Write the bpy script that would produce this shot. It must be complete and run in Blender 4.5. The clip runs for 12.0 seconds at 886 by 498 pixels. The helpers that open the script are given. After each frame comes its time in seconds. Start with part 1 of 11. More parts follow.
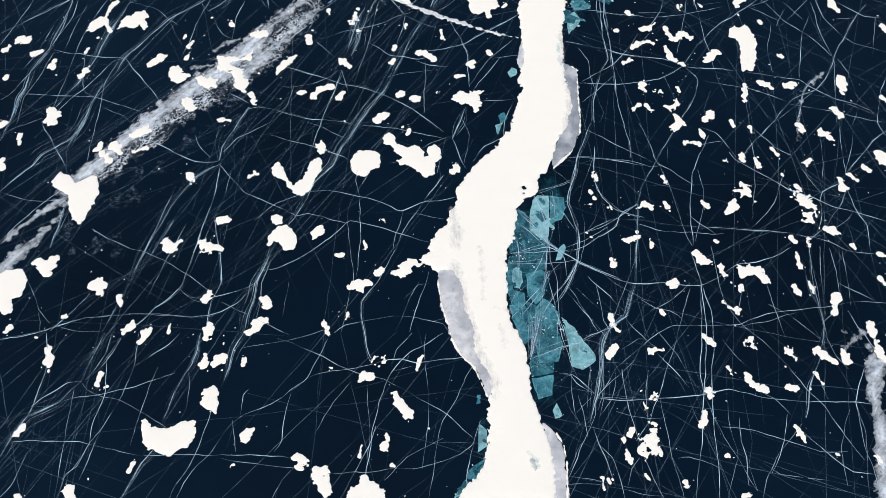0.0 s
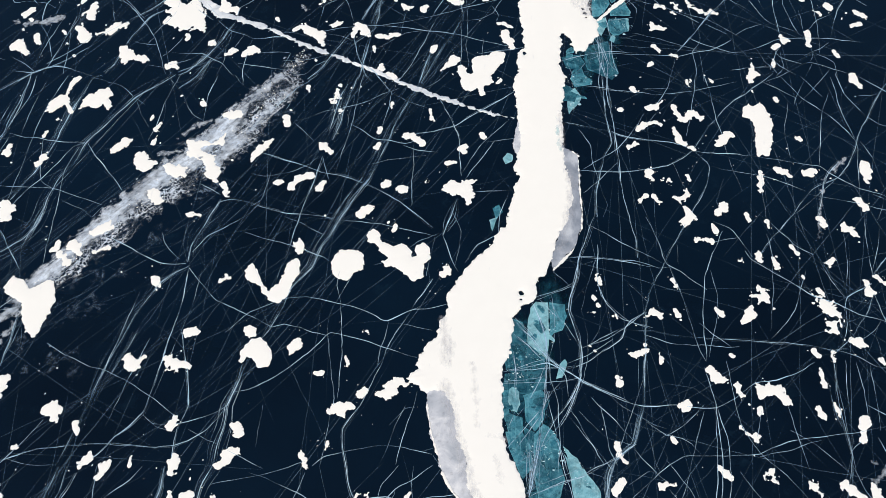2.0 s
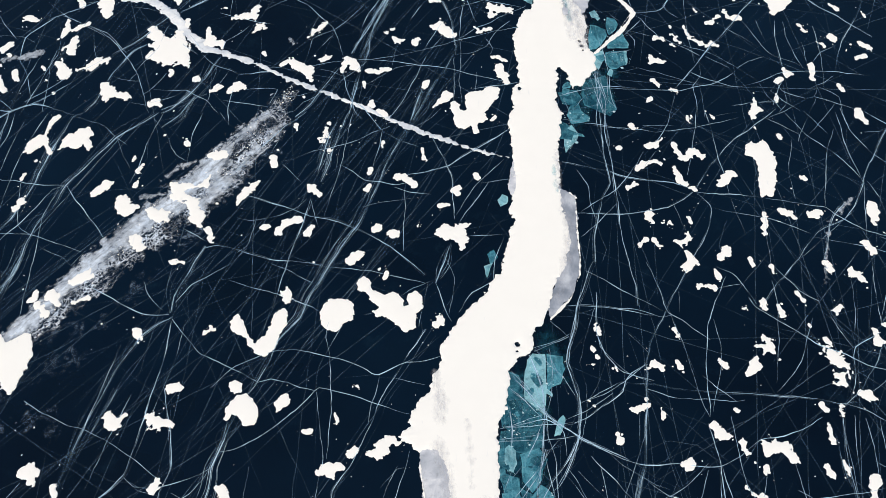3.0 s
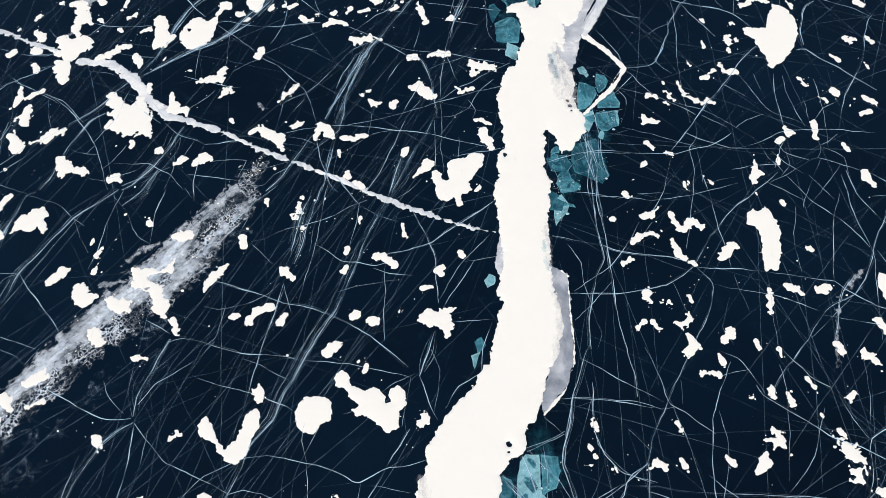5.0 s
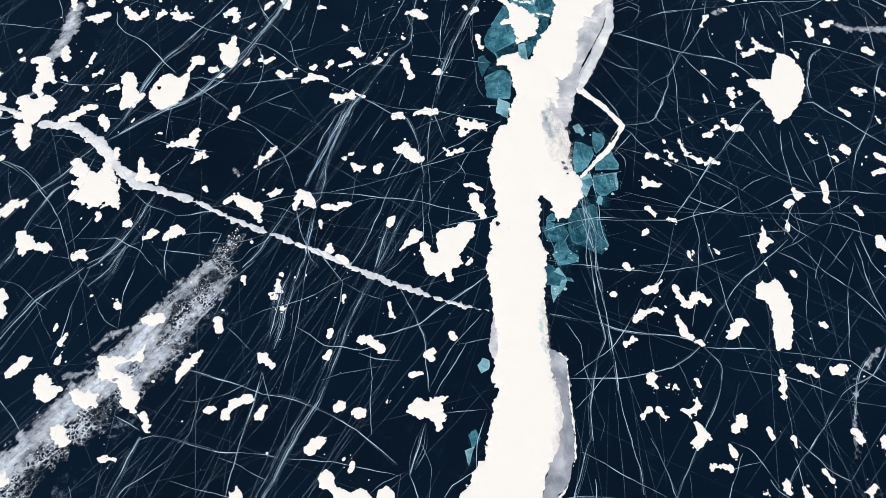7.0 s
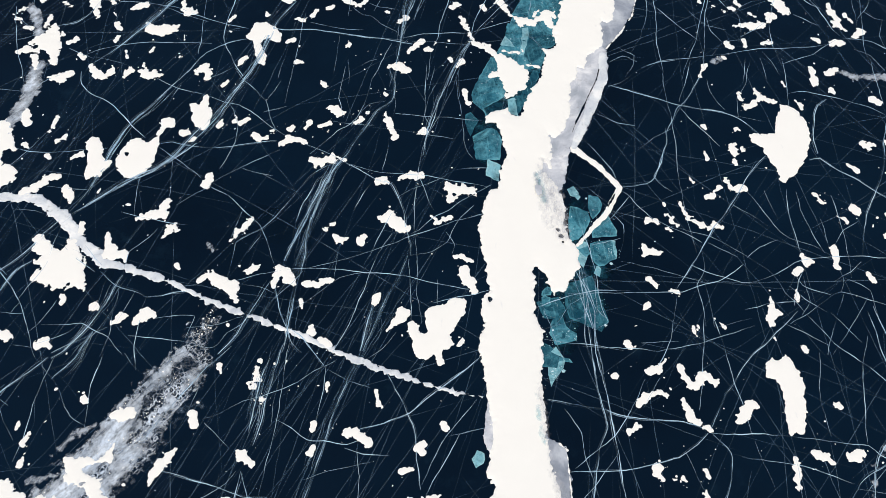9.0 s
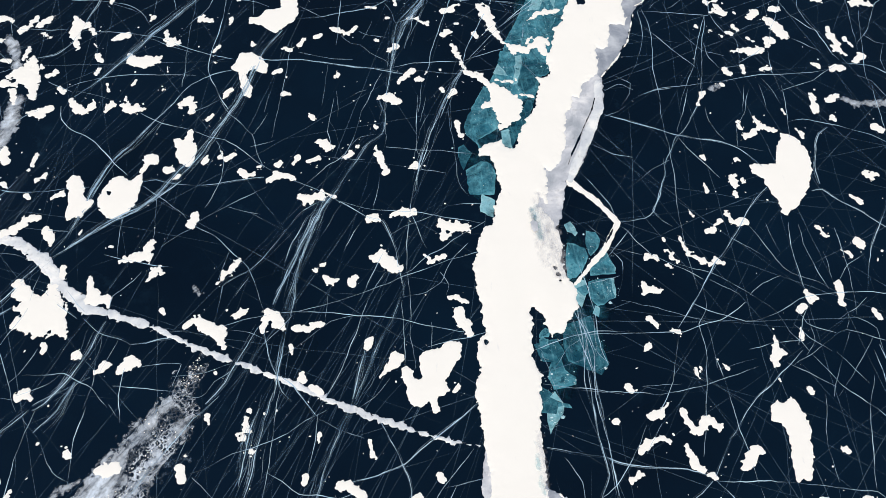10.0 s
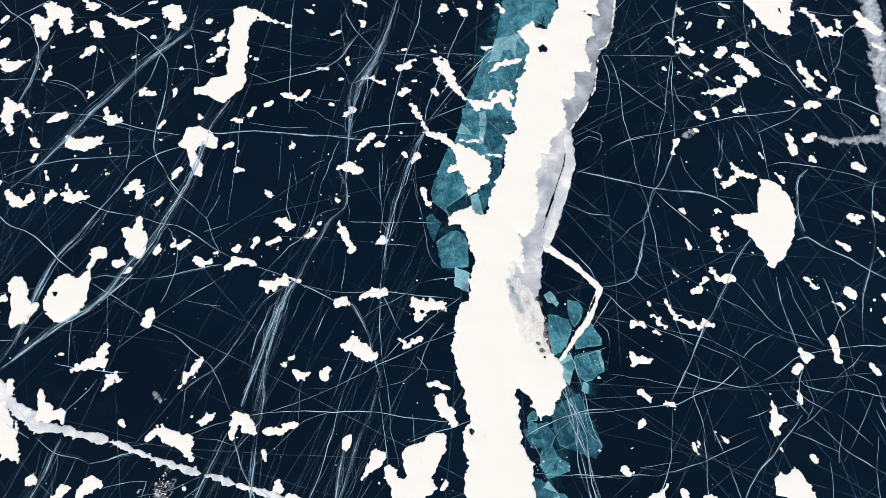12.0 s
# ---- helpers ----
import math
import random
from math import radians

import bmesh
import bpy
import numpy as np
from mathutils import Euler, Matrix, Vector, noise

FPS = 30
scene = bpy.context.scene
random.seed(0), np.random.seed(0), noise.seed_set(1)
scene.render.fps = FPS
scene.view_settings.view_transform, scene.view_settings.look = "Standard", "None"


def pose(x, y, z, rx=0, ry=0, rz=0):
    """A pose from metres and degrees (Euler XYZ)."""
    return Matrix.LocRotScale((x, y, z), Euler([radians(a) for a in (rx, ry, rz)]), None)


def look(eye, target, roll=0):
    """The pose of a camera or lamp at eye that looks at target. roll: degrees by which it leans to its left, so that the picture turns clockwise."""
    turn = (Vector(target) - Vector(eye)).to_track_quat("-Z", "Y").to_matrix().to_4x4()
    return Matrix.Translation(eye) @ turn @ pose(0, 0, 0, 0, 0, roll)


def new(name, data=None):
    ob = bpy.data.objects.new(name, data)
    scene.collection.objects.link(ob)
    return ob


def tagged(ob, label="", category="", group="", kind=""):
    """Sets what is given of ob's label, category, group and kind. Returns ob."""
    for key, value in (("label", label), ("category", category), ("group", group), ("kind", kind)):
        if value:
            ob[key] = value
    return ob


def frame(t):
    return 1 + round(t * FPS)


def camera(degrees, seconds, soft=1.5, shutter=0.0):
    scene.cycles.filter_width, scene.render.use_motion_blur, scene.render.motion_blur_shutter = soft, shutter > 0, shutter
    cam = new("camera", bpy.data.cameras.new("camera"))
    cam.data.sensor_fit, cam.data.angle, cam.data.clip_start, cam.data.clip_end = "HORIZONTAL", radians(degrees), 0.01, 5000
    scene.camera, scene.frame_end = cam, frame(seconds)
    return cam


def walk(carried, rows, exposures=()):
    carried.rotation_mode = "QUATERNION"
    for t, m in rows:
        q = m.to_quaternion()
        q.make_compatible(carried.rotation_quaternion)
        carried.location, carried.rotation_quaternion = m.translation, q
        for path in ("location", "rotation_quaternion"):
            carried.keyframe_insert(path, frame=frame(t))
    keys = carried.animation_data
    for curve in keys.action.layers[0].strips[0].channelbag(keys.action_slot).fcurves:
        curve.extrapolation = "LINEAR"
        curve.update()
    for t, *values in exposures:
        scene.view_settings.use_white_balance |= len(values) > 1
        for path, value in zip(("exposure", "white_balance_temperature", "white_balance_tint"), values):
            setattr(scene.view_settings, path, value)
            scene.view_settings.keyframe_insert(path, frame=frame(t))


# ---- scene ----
cam = camera(52.00, 12.0, soft=0.75)
# seconds; eye x, y, z; yaw to the left, pitch up, roll
ROWS = [
    (0.0, -0.000, 0.000, 60.000, 0.000, -59.718, -1.238),
    (0.5, 0.176, 2.659, 59.673, -0.125, -59.775, -1.196),
    (1.0, 0.341, 5.454, 59.385, -0.218, -59.894, -1.160),
    (1.5, 0.521, 8.050, 59.105, -0.323, -59.985, -1.135),
    (2.0, 0.711, 10.503, 58.866, -0.426, -60.080, -1.105),
    (2.5, 0.892, 12.769, 58.729, -0.604, -60.173, -1.076),
    (3.0, 1.072, 14.844, 58.483, -0.888, -60.163, -1.025),
    (5.0, 1.730, 22.508, 57.386, -2.405, -60.226, -0.944),
    (5.5, 1.840, 24.373, 57.155, -2.771, -60.347, -0.828),
    (6.0, 1.913, 26.254, 56.949, -3.144, -60.462, -0.697),
    (6.5, 1.983, 28.088, 56.765, -3.539, -60.567, -0.546),
    (7.0, 2.094, 29.840, 56.532, -3.893, -60.626, -0.403),
    (9.0, 2.600, 36.833, 55.813, -5.485, -61.025, -0.080),
    (9.5, 2.707, 38.602, 55.728, -6.000, -61.136, 0.030),
    (10.0, 2.806, 40.342, 55.552, -6.597, -61.196, 0.175),
    (10.5, 2.872, 42.040, 55.442, -7.383, -61.275, 0.319),
    (11.0, 2.970, 43.685, 55.295, -8.560, -61.311, 0.379),
    (11.5, 3.058, 45.397, 55.159, -9.929, -61.397, 0.428),
    (12.0, 3.166, 47.061, 55.052, -11.369, -61.468, 0.446),
]
walk(cam, [(t, pose(x, y, z, 90 + pitch, 0, yaw) @ pose(0, 0, 0, 0, 0, roll)) for t, x, y, z, yaw, pitch, roll in ROWS])

# ---- light: clear winter sky, high sun behind the flight ----
world = bpy.data.worlds.new("sky")
scene.world = world
world.use_nodes = True
wn = world.node_tree.nodes
wl = world.node_tree.links
sky = wn.new("ShaderNodeTexSky")
SUN_EL, SUN_AZ = 58.0, 205.0
sky.sky_type = 'NISHITA'
sky.sun_disc = False
sky.sun_elevation = radians(SUN_EL)
sky.sun_rotation = radians(SUN_AZ)
sky.altitude = 450
wl.new(sky.outputs[0], wn["Background"].inputs[0])
wn["Background"].inputs[1].default_value = 0.13
sun_data = bpy.data.lights.new("sun", 'SUN')
sun_data.energy = 2.98
sun_data.angle = radians(0.6)
sun_data.color = (1.0, 0.885, 0.675)
sun = new("sun", sun_data)
sun_way = Vector((math.sin(radians(SUN_AZ)) * math.cos(radians(SUN_EL)), math.cos(radians(SUN_AZ)) * math.cos(radians(SUN_EL)), math.sin(radians(SUN_EL))))
sun.matrix_world = look(tuple(sun_way * 300), (0, 0, 0))
scene.view_settings.exposure = 0.0


# ---- materials ----
class Nodes:
    """A material with a short way to add nodes."""

    def __init__(self, name):
        self.mat = bpy.data.materials.new(name)
        self.mat.use_nodes = True
        self.tree = self.mat.node_tree
        self.bsdf = self.tree.nodes["Principled BSDF"]
        self.out = self.tree.nodes["Material Output"]

    def add(self, kind, **values):
        n = self.tree.nodes.new(kind)
        for key, v in values.items():
            n.inputs[key].default_value = v
        return n

    def join(self, a, b):
        self.tree.links.new(a, b)

    def place(self):
        return self.add("ShaderNodeNewGeometry").outputs["Position"]

    def noise(self, scale, detail=4.0, rough=0.55, vector=None, distort=0.0):
        n = self.add("ShaderNodeTexNoise", Scale=scale, Detail=detail, Roughness=rough, Distortion=distort)
        self.join(vector or self.place(), n.inputs["Vector"])
        return n.outputs["Fac"]

    def ramp(self, fac, *stops):
        n = self.tree.nodes.new("ShaderNodeValToRGB")
        e = n.color_ramp.elements
        while len(e) < len(stops):
            e.new(0.5)
        for el, (p, c) in zip(e, stops):
            el.position = p
            el.color = (*c, 1) if len(c) == 3 else c
        self.join(fac, n.inputs[0])
        return n.outputs[0]

    def math(self, op, a, b=None, c=None, clamp=False):
        n = self.tree.nodes.new("ShaderNodeMath")
        n.operation = op
        n.use_clamp = clamp
        for slot, v in zip(n.inputs, (a, b, c)):
            if v is None:
                continue
            if isinstance(v, (int, float)):
                slot.default_value = v
            else:
                self.join(v, slot)
        return n.outputs[0]

    def span(self, fac, a, b, c=0.0, d=1.0):
        n = self.add("ShaderNodeMapRange")
        for key, v in (("From Min", a), ("From Max", b), ("To Min", c), ("To Max", d)):
            n.inputs[key].default_value = v
        self.join(fac, n.inputs["Value"])
        return n.outputs[0]

    def mix(self, fac, a, b, kind='MIX'):
        n = self.tree.nodes.new("ShaderNodeMix")
        n.data_type = 'RGBA'
        n.blend_type = kind
        for slot, v in ((n.inputs[0], fac), (n.inputs[6], a), (n.inputs[7], b)):
            if isinstance(v, (int, float)):
                slot.default_value = v
            elif isinstance(v, tuple):
                slot.default_value = (*v, 1)
            else:
                self.join(v, slot)
        return n.outputs[2]

    def bump(self, height, strength, distance):
        n = self.add("ShaderNodeBump", Strength=strength, Distance=distance)
        self.join(height, n.inputs["Height"])
        self.join(n.outputs[0], self.bsdf.inputs["Normal"])

    def veil(self, alpha):
        """Lets what lies below show through where alpha is low."""
        self.join(alpha, self.bsdf.inputs["Alpha"])


def make_snow():
    m = Nodes("snow")
    fine, wide = m.noise(14, 6), m.noise(0.7, 4)
    long = m.add("ShaderNodeMapping", Scale=(1.6, 0.55, 1.0))
    m.join(m.place(), long.inputs["Vector"])
    scour = m.span(m.noise(0.8, 6, 0.62, vector=long.outputs[0], distort=0.7), 0.66, 0.76, 0.0, 0.8)
    m.join(m.mix(scour, m.mix(wide, (0.89, 0.87, 0.825), (0.93, 0.91, 0.865)), (0.74, 0.745, 0.75)), m.bsdf.inputs["Base Color"])
    m.bsdf.inputs["Roughness"].default_value = 0.85
    m.bsdf.inputs["Specular IOR Level"].default_value = 0.15
    m.bump(m.math('ADD', m.math('MULTIPLY', fine, 0.3), m.noise(2.2, 5)), 0.05, 0.015)
    return m.mat


def make_thin_snow(name, low, mid, high, least):
    """Grey, wind-scoured snow and frost through which the ice shows a little."""
    m = Nodes(name)
    fac = m.noise(0.6, 8, 0.6, distort=0.5)
    col = m.ramp(fac, (0.34, low), (0.5, mid), (0.66, high))
    m.join(col, m.bsdf.inputs["Base Color"])
    m.bsdf.inputs["Roughness"].default_value = 0.7
    m.bump(m.noise(5, 6), 0.2, 0.03)
    m.veil(m.span(m.noise(3.0, 6, 0.65), 0.25, 0.45, least, 1.0))
    return m.mat


def make_ice():
    """Clear black lake ice: almost no colour of its own, with faint cloudy veils."""
    m = Nodes("black_ice")
    wide, fine = m.noise(0.045, 5, 0.6), m.noise(0.6, 8, 0.7)
    deep = m.mix(m.span(wide, 0.35, 0.68), (0.0005, 0.0040, 0.0104), (0.0013, 0.0090, 0.0212))
    cloud = m.math('MULTIPLY', m.span(fine, 0.55, 0.85), m.span(m.noise(0.16, 4), 0.5, 0.75))
    m.join(m.mix(m.math('MULTIPLY', cloud, 0.5), deep, (0.02, 0.06, 0.10)), m.bsdf.inputs["Base Color"])
    m.bsdf.inputs["Roughness"].default_value = 0.12
    m.bsdf.inputs["IOR"].default_value = 1.31
    m.bump(m.noise(0.8, 5), 0.08, 0.02)
    return m.mat


def make_crack():
    """White-blue fracture face seen through the ice: streaked along its run, feathering out at the sides."""
    m = Nodes("fracture")
    uv = m.add("ShaderNodeUVMap")
    uv.uv_map = "across"
    sep = m.add("ShaderNodeSeparateXYZ")
    m.join(uv.outputs[0], sep.inputs[0])
    edge = m.math('SUBTRACT', 1.0, m.math('ABSOLUTE', m.math('SUBTRACT', m.math('MULTIPLY', sep.outputs[0], 2.0), 1.0)))
    strong = m.math('MULTIPLY', m.math('POWER', edge, 1.4), sep.outputs[1])
    run = m.add("ShaderNodeUVMap")
    run.uv_map = "run"
    stretch = m.add("ShaderNodeMapping", Scale=(7.0, 0.6, 1.0))
    m.join(run.outputs[0], stretch.inputs["Vector"])
    streak = m.span(m.noise(1.0, 4, 0.6, vector=stretch.outputs[0]), 0.38, 0.58, 0.3, 1.3)
    rough = m.math('MULTIPLY', streak, m.span(m.noise(1.3, 6, 0.7), 0.3, 0.6, 0.6, 1.15))
    tint = m.mix(m.noise(0.4, 3), (0.38, 0.63, 0.85), (0.66, 0.82, 0.94))
    m.join(m.mix(m.span(sep.outputs[1], 0.1, 0.55), (0.27, 0.47, 0.66), tint), m.bsdf.inputs["Base Color"])
    m.bsdf.inputs["Roughness"].default_value = 0.6
    m.veil(m.math('MULTIPLY', strong, rough, clamp=True))
    return m.mat


def make_blue_ice(name, low, high, pale, murk):
    """Slabs frozen under the surface: cloudy, scratched, with pale rims and hairline veins."""
    m = Nodes(name)
    info = m.add("ShaderNodeObjectInfo")
    tint = m.mix(info.outputs["Random"], low, high)
    cloudy = m.math('MULTIPLY', m.span(m.noise(0.6, 10, 0.75, distort=1.4), 0.36, 0.64), m.span(m.noise(2.6, 6, 0.7), 0.3, 0.62, 0.3, 1.0))
    col = m.mix(m.math('MULTIPLY', cloudy, 0.9), tint, pale)
    dim = m.span(m.noise(0.45, 8, 0.72, distort=1.2), 0.44, 0.60, 0.0, 0.9 * murk)
    col = m.mix(dim, col, (0.004, 0.045, 0.075))
    col = m.mix(m.span(m.noise(4.2, 6, 0.7), 0.52, 0.64, 0.0, 0.7 * murk), col, (0.005, 0.050, 0.080))
    scratch = m.add("ShaderNodeMapping", Rotation=(0, 0, 0.5), Scale=(6.0, 0.5, 1.0))
    m.join(m.place(), scratch.inputs["Vector"])
    col = m.mix(m.span(m.noise(1.0, 5, 0.6, vector=scratch.outputs[0]), 0.55, 0.70, 0.0, 0.5), col, pale)
    # veins: a warped net of thin pale lines
    stir = m.add("ShaderNodeTexNoise", Scale=0.9, Detail=4.0, Roughness=0.6)
    m.join(m.place(), stir.inputs["Vector"])
    warp = m.add("ShaderNodeVectorMath")
    warp.operation = 'MULTIPLY_ADD'
    warp.inputs[1].default_value = (1.1, 1.1, 0.0)
    m.join(stir.outputs["Color"], warp.inputs[0])
    m.join(m.place(), warp.inputs[2])
    cells = m.add("ShaderNodeTexVoronoi", Scale=0.75, Randomness=1.0)
    cells.feature = 'DISTANCE_TO_EDGE'
    m.join(warp.outputs[0], cells.inputs["Vector"])
    vein = m.math('MULTIPLY', m.span(cells.outputs["Distance"], 0.003, 0.014, 0.3, 0.0), m.span(m.noise(0.5, 4), 0.52, 0.66))
    col = m.mix(vein, col, (0.42, 0.64, 0.70))
    speck = m.math('MULTIPLY', m.span(m.noise(5.0, 7, 0.75), 0.60, 0.68), m.span(m.noise(0.6, 4), 0.44, 0.6))
    col = m.mix(m.math('MULTIPLY', speck, 0.6), col, (0.46, 0.68, 0.74))
    uv = m.add("ShaderNodeUVMap")
    uv.uv_map = "across"
    sep = m.add("ShaderNodeSeparateXYZ")
    m.join(uv.outputs[0], sep.inputs[0])
    rim = m.math('MULTIPLY', m.span(sep.outputs[0], 0.0, 1.0, 1.0, 0.0), m.span(m.noise(0.7, 4), 0.46, 0.62, 0.0, 0.7))
    m.join(m.mix(rim, col, pale), m.bsdf.inputs["Base Color"])
    m.bsdf.inputs["Roughness"].default_value = 0.25
    m.bsdf.inputs["IOR"].default_value = 1.31
    m.bump(m.noise(1.5, 6), 0.15, 0.03)
    m.veil(m.span(m.noise(0.75, 8, 0.68, distort=0.8), 0.32, 0.50, 0.5, 1.0))
    return m.mat


def make_slush():
    m = Nodes("dark_blue_slush_ice")
    fac = m.noise(0.9, 7, 0.65)
    m.join(m.ramp(fac, (0.42, (0.001, 0.008, 0.018)), (0.56, (0.006, 0.045, 0.070)), (0.72, (0.050, 0.19, 0.25))), m.bsdf.inputs["Base Color"])
    m.bsdf.inputs["Roughness"].default_value = 0.25
    m.bsdf.inputs["IOR"].default_value = 1.31
    uv = m.add("ShaderNodeUVMap")
    uv.uv_map = "across"
    sep = m.add("ShaderNodeSeparateXYZ")
    m.join(uv.outputs[0], sep.inputs[0])
    m.veil(m.math('MULTIPLY', sep.outputs[0], m.span(m.noise(0.7, 6, 0.6), 0.3, 0.55, 0.35, 1.0), clamp=True))
    return m.mat


def make_frost(name, web, most=1.0, low=(0.52, 0.64, 0.80), high=(0.84, 0.88, 0.93)):
    """Frost on the ice: a streaked film, or (web) a net of crumbs round small bare cells."""
    m = Nodes(name)
    m.join(m.mix(m.noise(0.8, 4), low, high), m.bsdf.inputs["Base Color"])
    m.bsdf.inputs["Roughness"].default_value = 0.8
    uv = m.add("ShaderNodeUVMap")
    uv.uv_map = "across"
    sep = m.add("ShaderNodeSeparateXYZ")
    m.join(uv.outputs[0], sep.inputs[0])
    turn = m.add("ShaderNodeMapping", Rotation=(0, 0, -BAND_TURN), Scale=(0.35, 1.3, 1.0))
    turn.vector_type = 'POINT'
    spin = m.add("ShaderNodeMapping", Rotation=(0, 0, -BAND_TURN))
    m.join(m.place(), spin.inputs["Vector"])
    turn.inputs["Rotation"].default_value = (0, 0, 0)
    m.join(spin.outputs[0], turn.inputs["Vector"])
    streak = m.noise(1.4, 9, 0.74, vector=turn.outputs[0], distort=0.5)
    patchy = m.noise(0.42, 5, 0.6, distort=0.6)
    if web:
        stir = m.add("ShaderNodeTexNoise", Scale=3.0, Detail=5.0, Roughness=0.7)
        m.join(m.place(), stir.inputs["Vector"])
        warp = m.add("ShaderNodeVectorMath")
        warp.operation = 'MULTIPLY_ADD'
        warp.inputs[1].default_value = (0.45, 0.45, 0.0)
        m.join(stir.outputs["Color"], warp.inputs[0])
        m.join(m.place(), warp.inputs[2])
        cells = m.add("ShaderNodeTexVoronoi", Scale=3.2, Randomness=1.0)
        cells.feature = 'DISTANCE_TO_EDGE'
        m.join(warp.outputs[0], cells.inputs["Vector"])
        net = m.span(cells.outputs["Distance"], 0.03, 0.15, 0.95, 0.0)
        crumb = m.span(m.noise(6.0, 6, 0.7), 0.54, 0.60)
        grain = m.math('MULTIPLY', m.math('MAXIMUM', net, crumb), m.span(streak, 0.40, 0.55))
        grain = m.math('MULTIPLY', grain, m.span(patchy, 0.40, 0.52, 0.12, 1.0))
    else:
        grain = m.math('MULTIPLY', m.span(streak, 0.36, 0.58, 0.35, 1.0), m.span(m.noise(3.0, 9, 0.8), 0.36, 0.52, 0.55, 1.0))
        grain = m.math('MULTIPLY', grain, m.span(patchy, 0.32, 0.46, 0.5, 1.0))
    if most < 1:
        grain = m.math('MULTIPLY', m.span(m.noise(2.2, 9, 0.85), 0.50, 0.60), m.span(patchy, 0.45, 0.58))
    m.veil(m.math('MULTIPLY', m.math('MULTIPLY', grain, most), m.math('POWER', sep.outputs[0], 0.45), clamp=True))
    return m.mat


def make_scour(name, low, high, most):
    """Scoured or thawed snow, streaked along the ridge, thinning out at its sides."""
    m = Nodes(name)
    m.join(m.mix(m.noise(1.5, 6), low, high), m.bsdf.inputs["Base Color"])
    m.bsdf.inputs["Roughness"].default_value = 0.6
    uv = m.add("ShaderNodeUVMap")
    uv.uv_map = "across"
    sep = m.add("ShaderNodeSeparateXYZ")
    m.join(uv.outputs[0], sep.inputs[0])
    long = m.add("ShaderNodeMapping", Scale=(3.0, 0.8, 1.0))
    m.join(m.place(), long.inputs["Vector"])
    streak = m.span(m.noise(1.2, 7, 0.65, vector=long.outputs[0]), 0.38, 0.6, 0.25, 1.0)
    m.veil(m.math('MULTIPLY', m.math('MULTIPLY', streak, most), m.span(sep.outputs[0], 0.0, 0.6), clamp=True))
    return m.mat


BAND_TURN = radians(43)
SCOUR = make_scour("scoured_snow", (0.52, 0.53, 0.57), (0.72, 0.72, 0.75), 0.42)
THAW = make_scour("thawed_snow", (0.30, 0.58, 0.62), (0.62, 0.78, 0.80), 0.9)
THIN = make_thin_snow("frosted_snow", (0.36, 0.39, 0.44), (0.53, 0.55, 0.60), (0.80, 0.80, 0.82), 0.7)
FILL = make_thin_snow("packed_snow_fill", (0.52, 0.56, 0.62), (0.70, 0.73, 0.76), (0.90, 0.90, 0.89), 0.7)
GLASSY = make_thin_snow("glassy_frosted_ice", (0.19, 0.22, 0.27), (0.31, 0.34, 0.40), (0.52, 0.55, 0.60), 0.75)
SNOW, ICE, CRACK, SLUSH = make_snow(), make_ice(), make_crack(), make_slush()
PALE_BLUE = make_blue_ice("pale_turquoise_ice", (0.12, 0.36, 0.44), (0.20, 0.46, 0.54), (0.36, 0.62, 0.68), 0.45)
MID_BLUE = make_blue_ice("turquoise_ice", (0.014, 0.12, 0.18), (0.035, 0.20, 0.275), (0.15, 0.42, 0.50), 0.8)
DEEP_BLUE = make_blue_ice("deep_blue_ice", (0.002, 0.028, 0.050), (0.006, 0.055, 0.088), (0.07, 0.26, 0.33), 1.0)
CHIP = make_thin_snow("ice_chips", (0.30, 0.52, 0.60), (0.48, 0.68, 0.74), (0.72, 0.82, 0.85), 0.9)
FILM, WEB = make_frost("frost_film", False), make_frost("frost_web", True)
WISP = make_frost("frost_wisp", False, 0.4, (0.30, 0.46, 0.66), (0.5, 0.62, 0.78))

# ---- shapes ----
def thing(name, verts, faces, mat, parent=None, label="", uvs=None, runs=None, flat=0):
    """One mesh object; a part when a parent is given."""
    me = bpy.data.meshes.new(name)
    me.from_pydata([tuple(v) for v in verts], [], faces)
    if uvs is not None:
        layer = me.uv_layers.new(name="across")
        loops = np.empty(len(me.loops), dtype=np.int32)
        me.loops.foreach_get("vertex_index", loops)
        layer.data.foreach_set("uv", np.asarray(uvs, dtype=np.float32)[loops].ravel())
        if runs is not None:
            second = me.uv_layers.new(name="run")
            second.data.foreach_set("uv", np.asarray(runs, dtype=np.float32)[loops].ravel())
    me.materials.append(mat)
    me.polygons.foreach_set("use_smooth", [True] * (len(faces) - flat) + [False] * flat)
    me.update()
    ob = new(name, me)
    if parent:
        ob.parent = parent
    if label:
        ob["label"] = label
    return ob


def value_noise(x, y, seed=0):
    """Smooth noise in -1..1 on arrays."""
    xi, yi = np.floor(x).astype(np.int64), np.floor(y).astype(np.int64)
    u, v = x - xi, y - yi
    u, v = u * u * (3 - 2 * u), v * v * (3 - 2 * v)

    def at(a, b):
        h = (a * 374761393 + b * 668265263 + seed * 974634777) & 0xFFFFFFFF
        h = ((h ^ (h >> 13)) * 1274126177) & 0xFFFFFFFF
        return ((h ^ (h >> 16)) & 0xFFFF) / 32767.5 - 1

    low = at(xi, yi) * (1 - u) + at(xi + 1, yi) * u
    high = at(xi, yi + 1) * (1 - u) + at(xi + 1, yi + 1) * u
    return low * (1 - v) + high * v


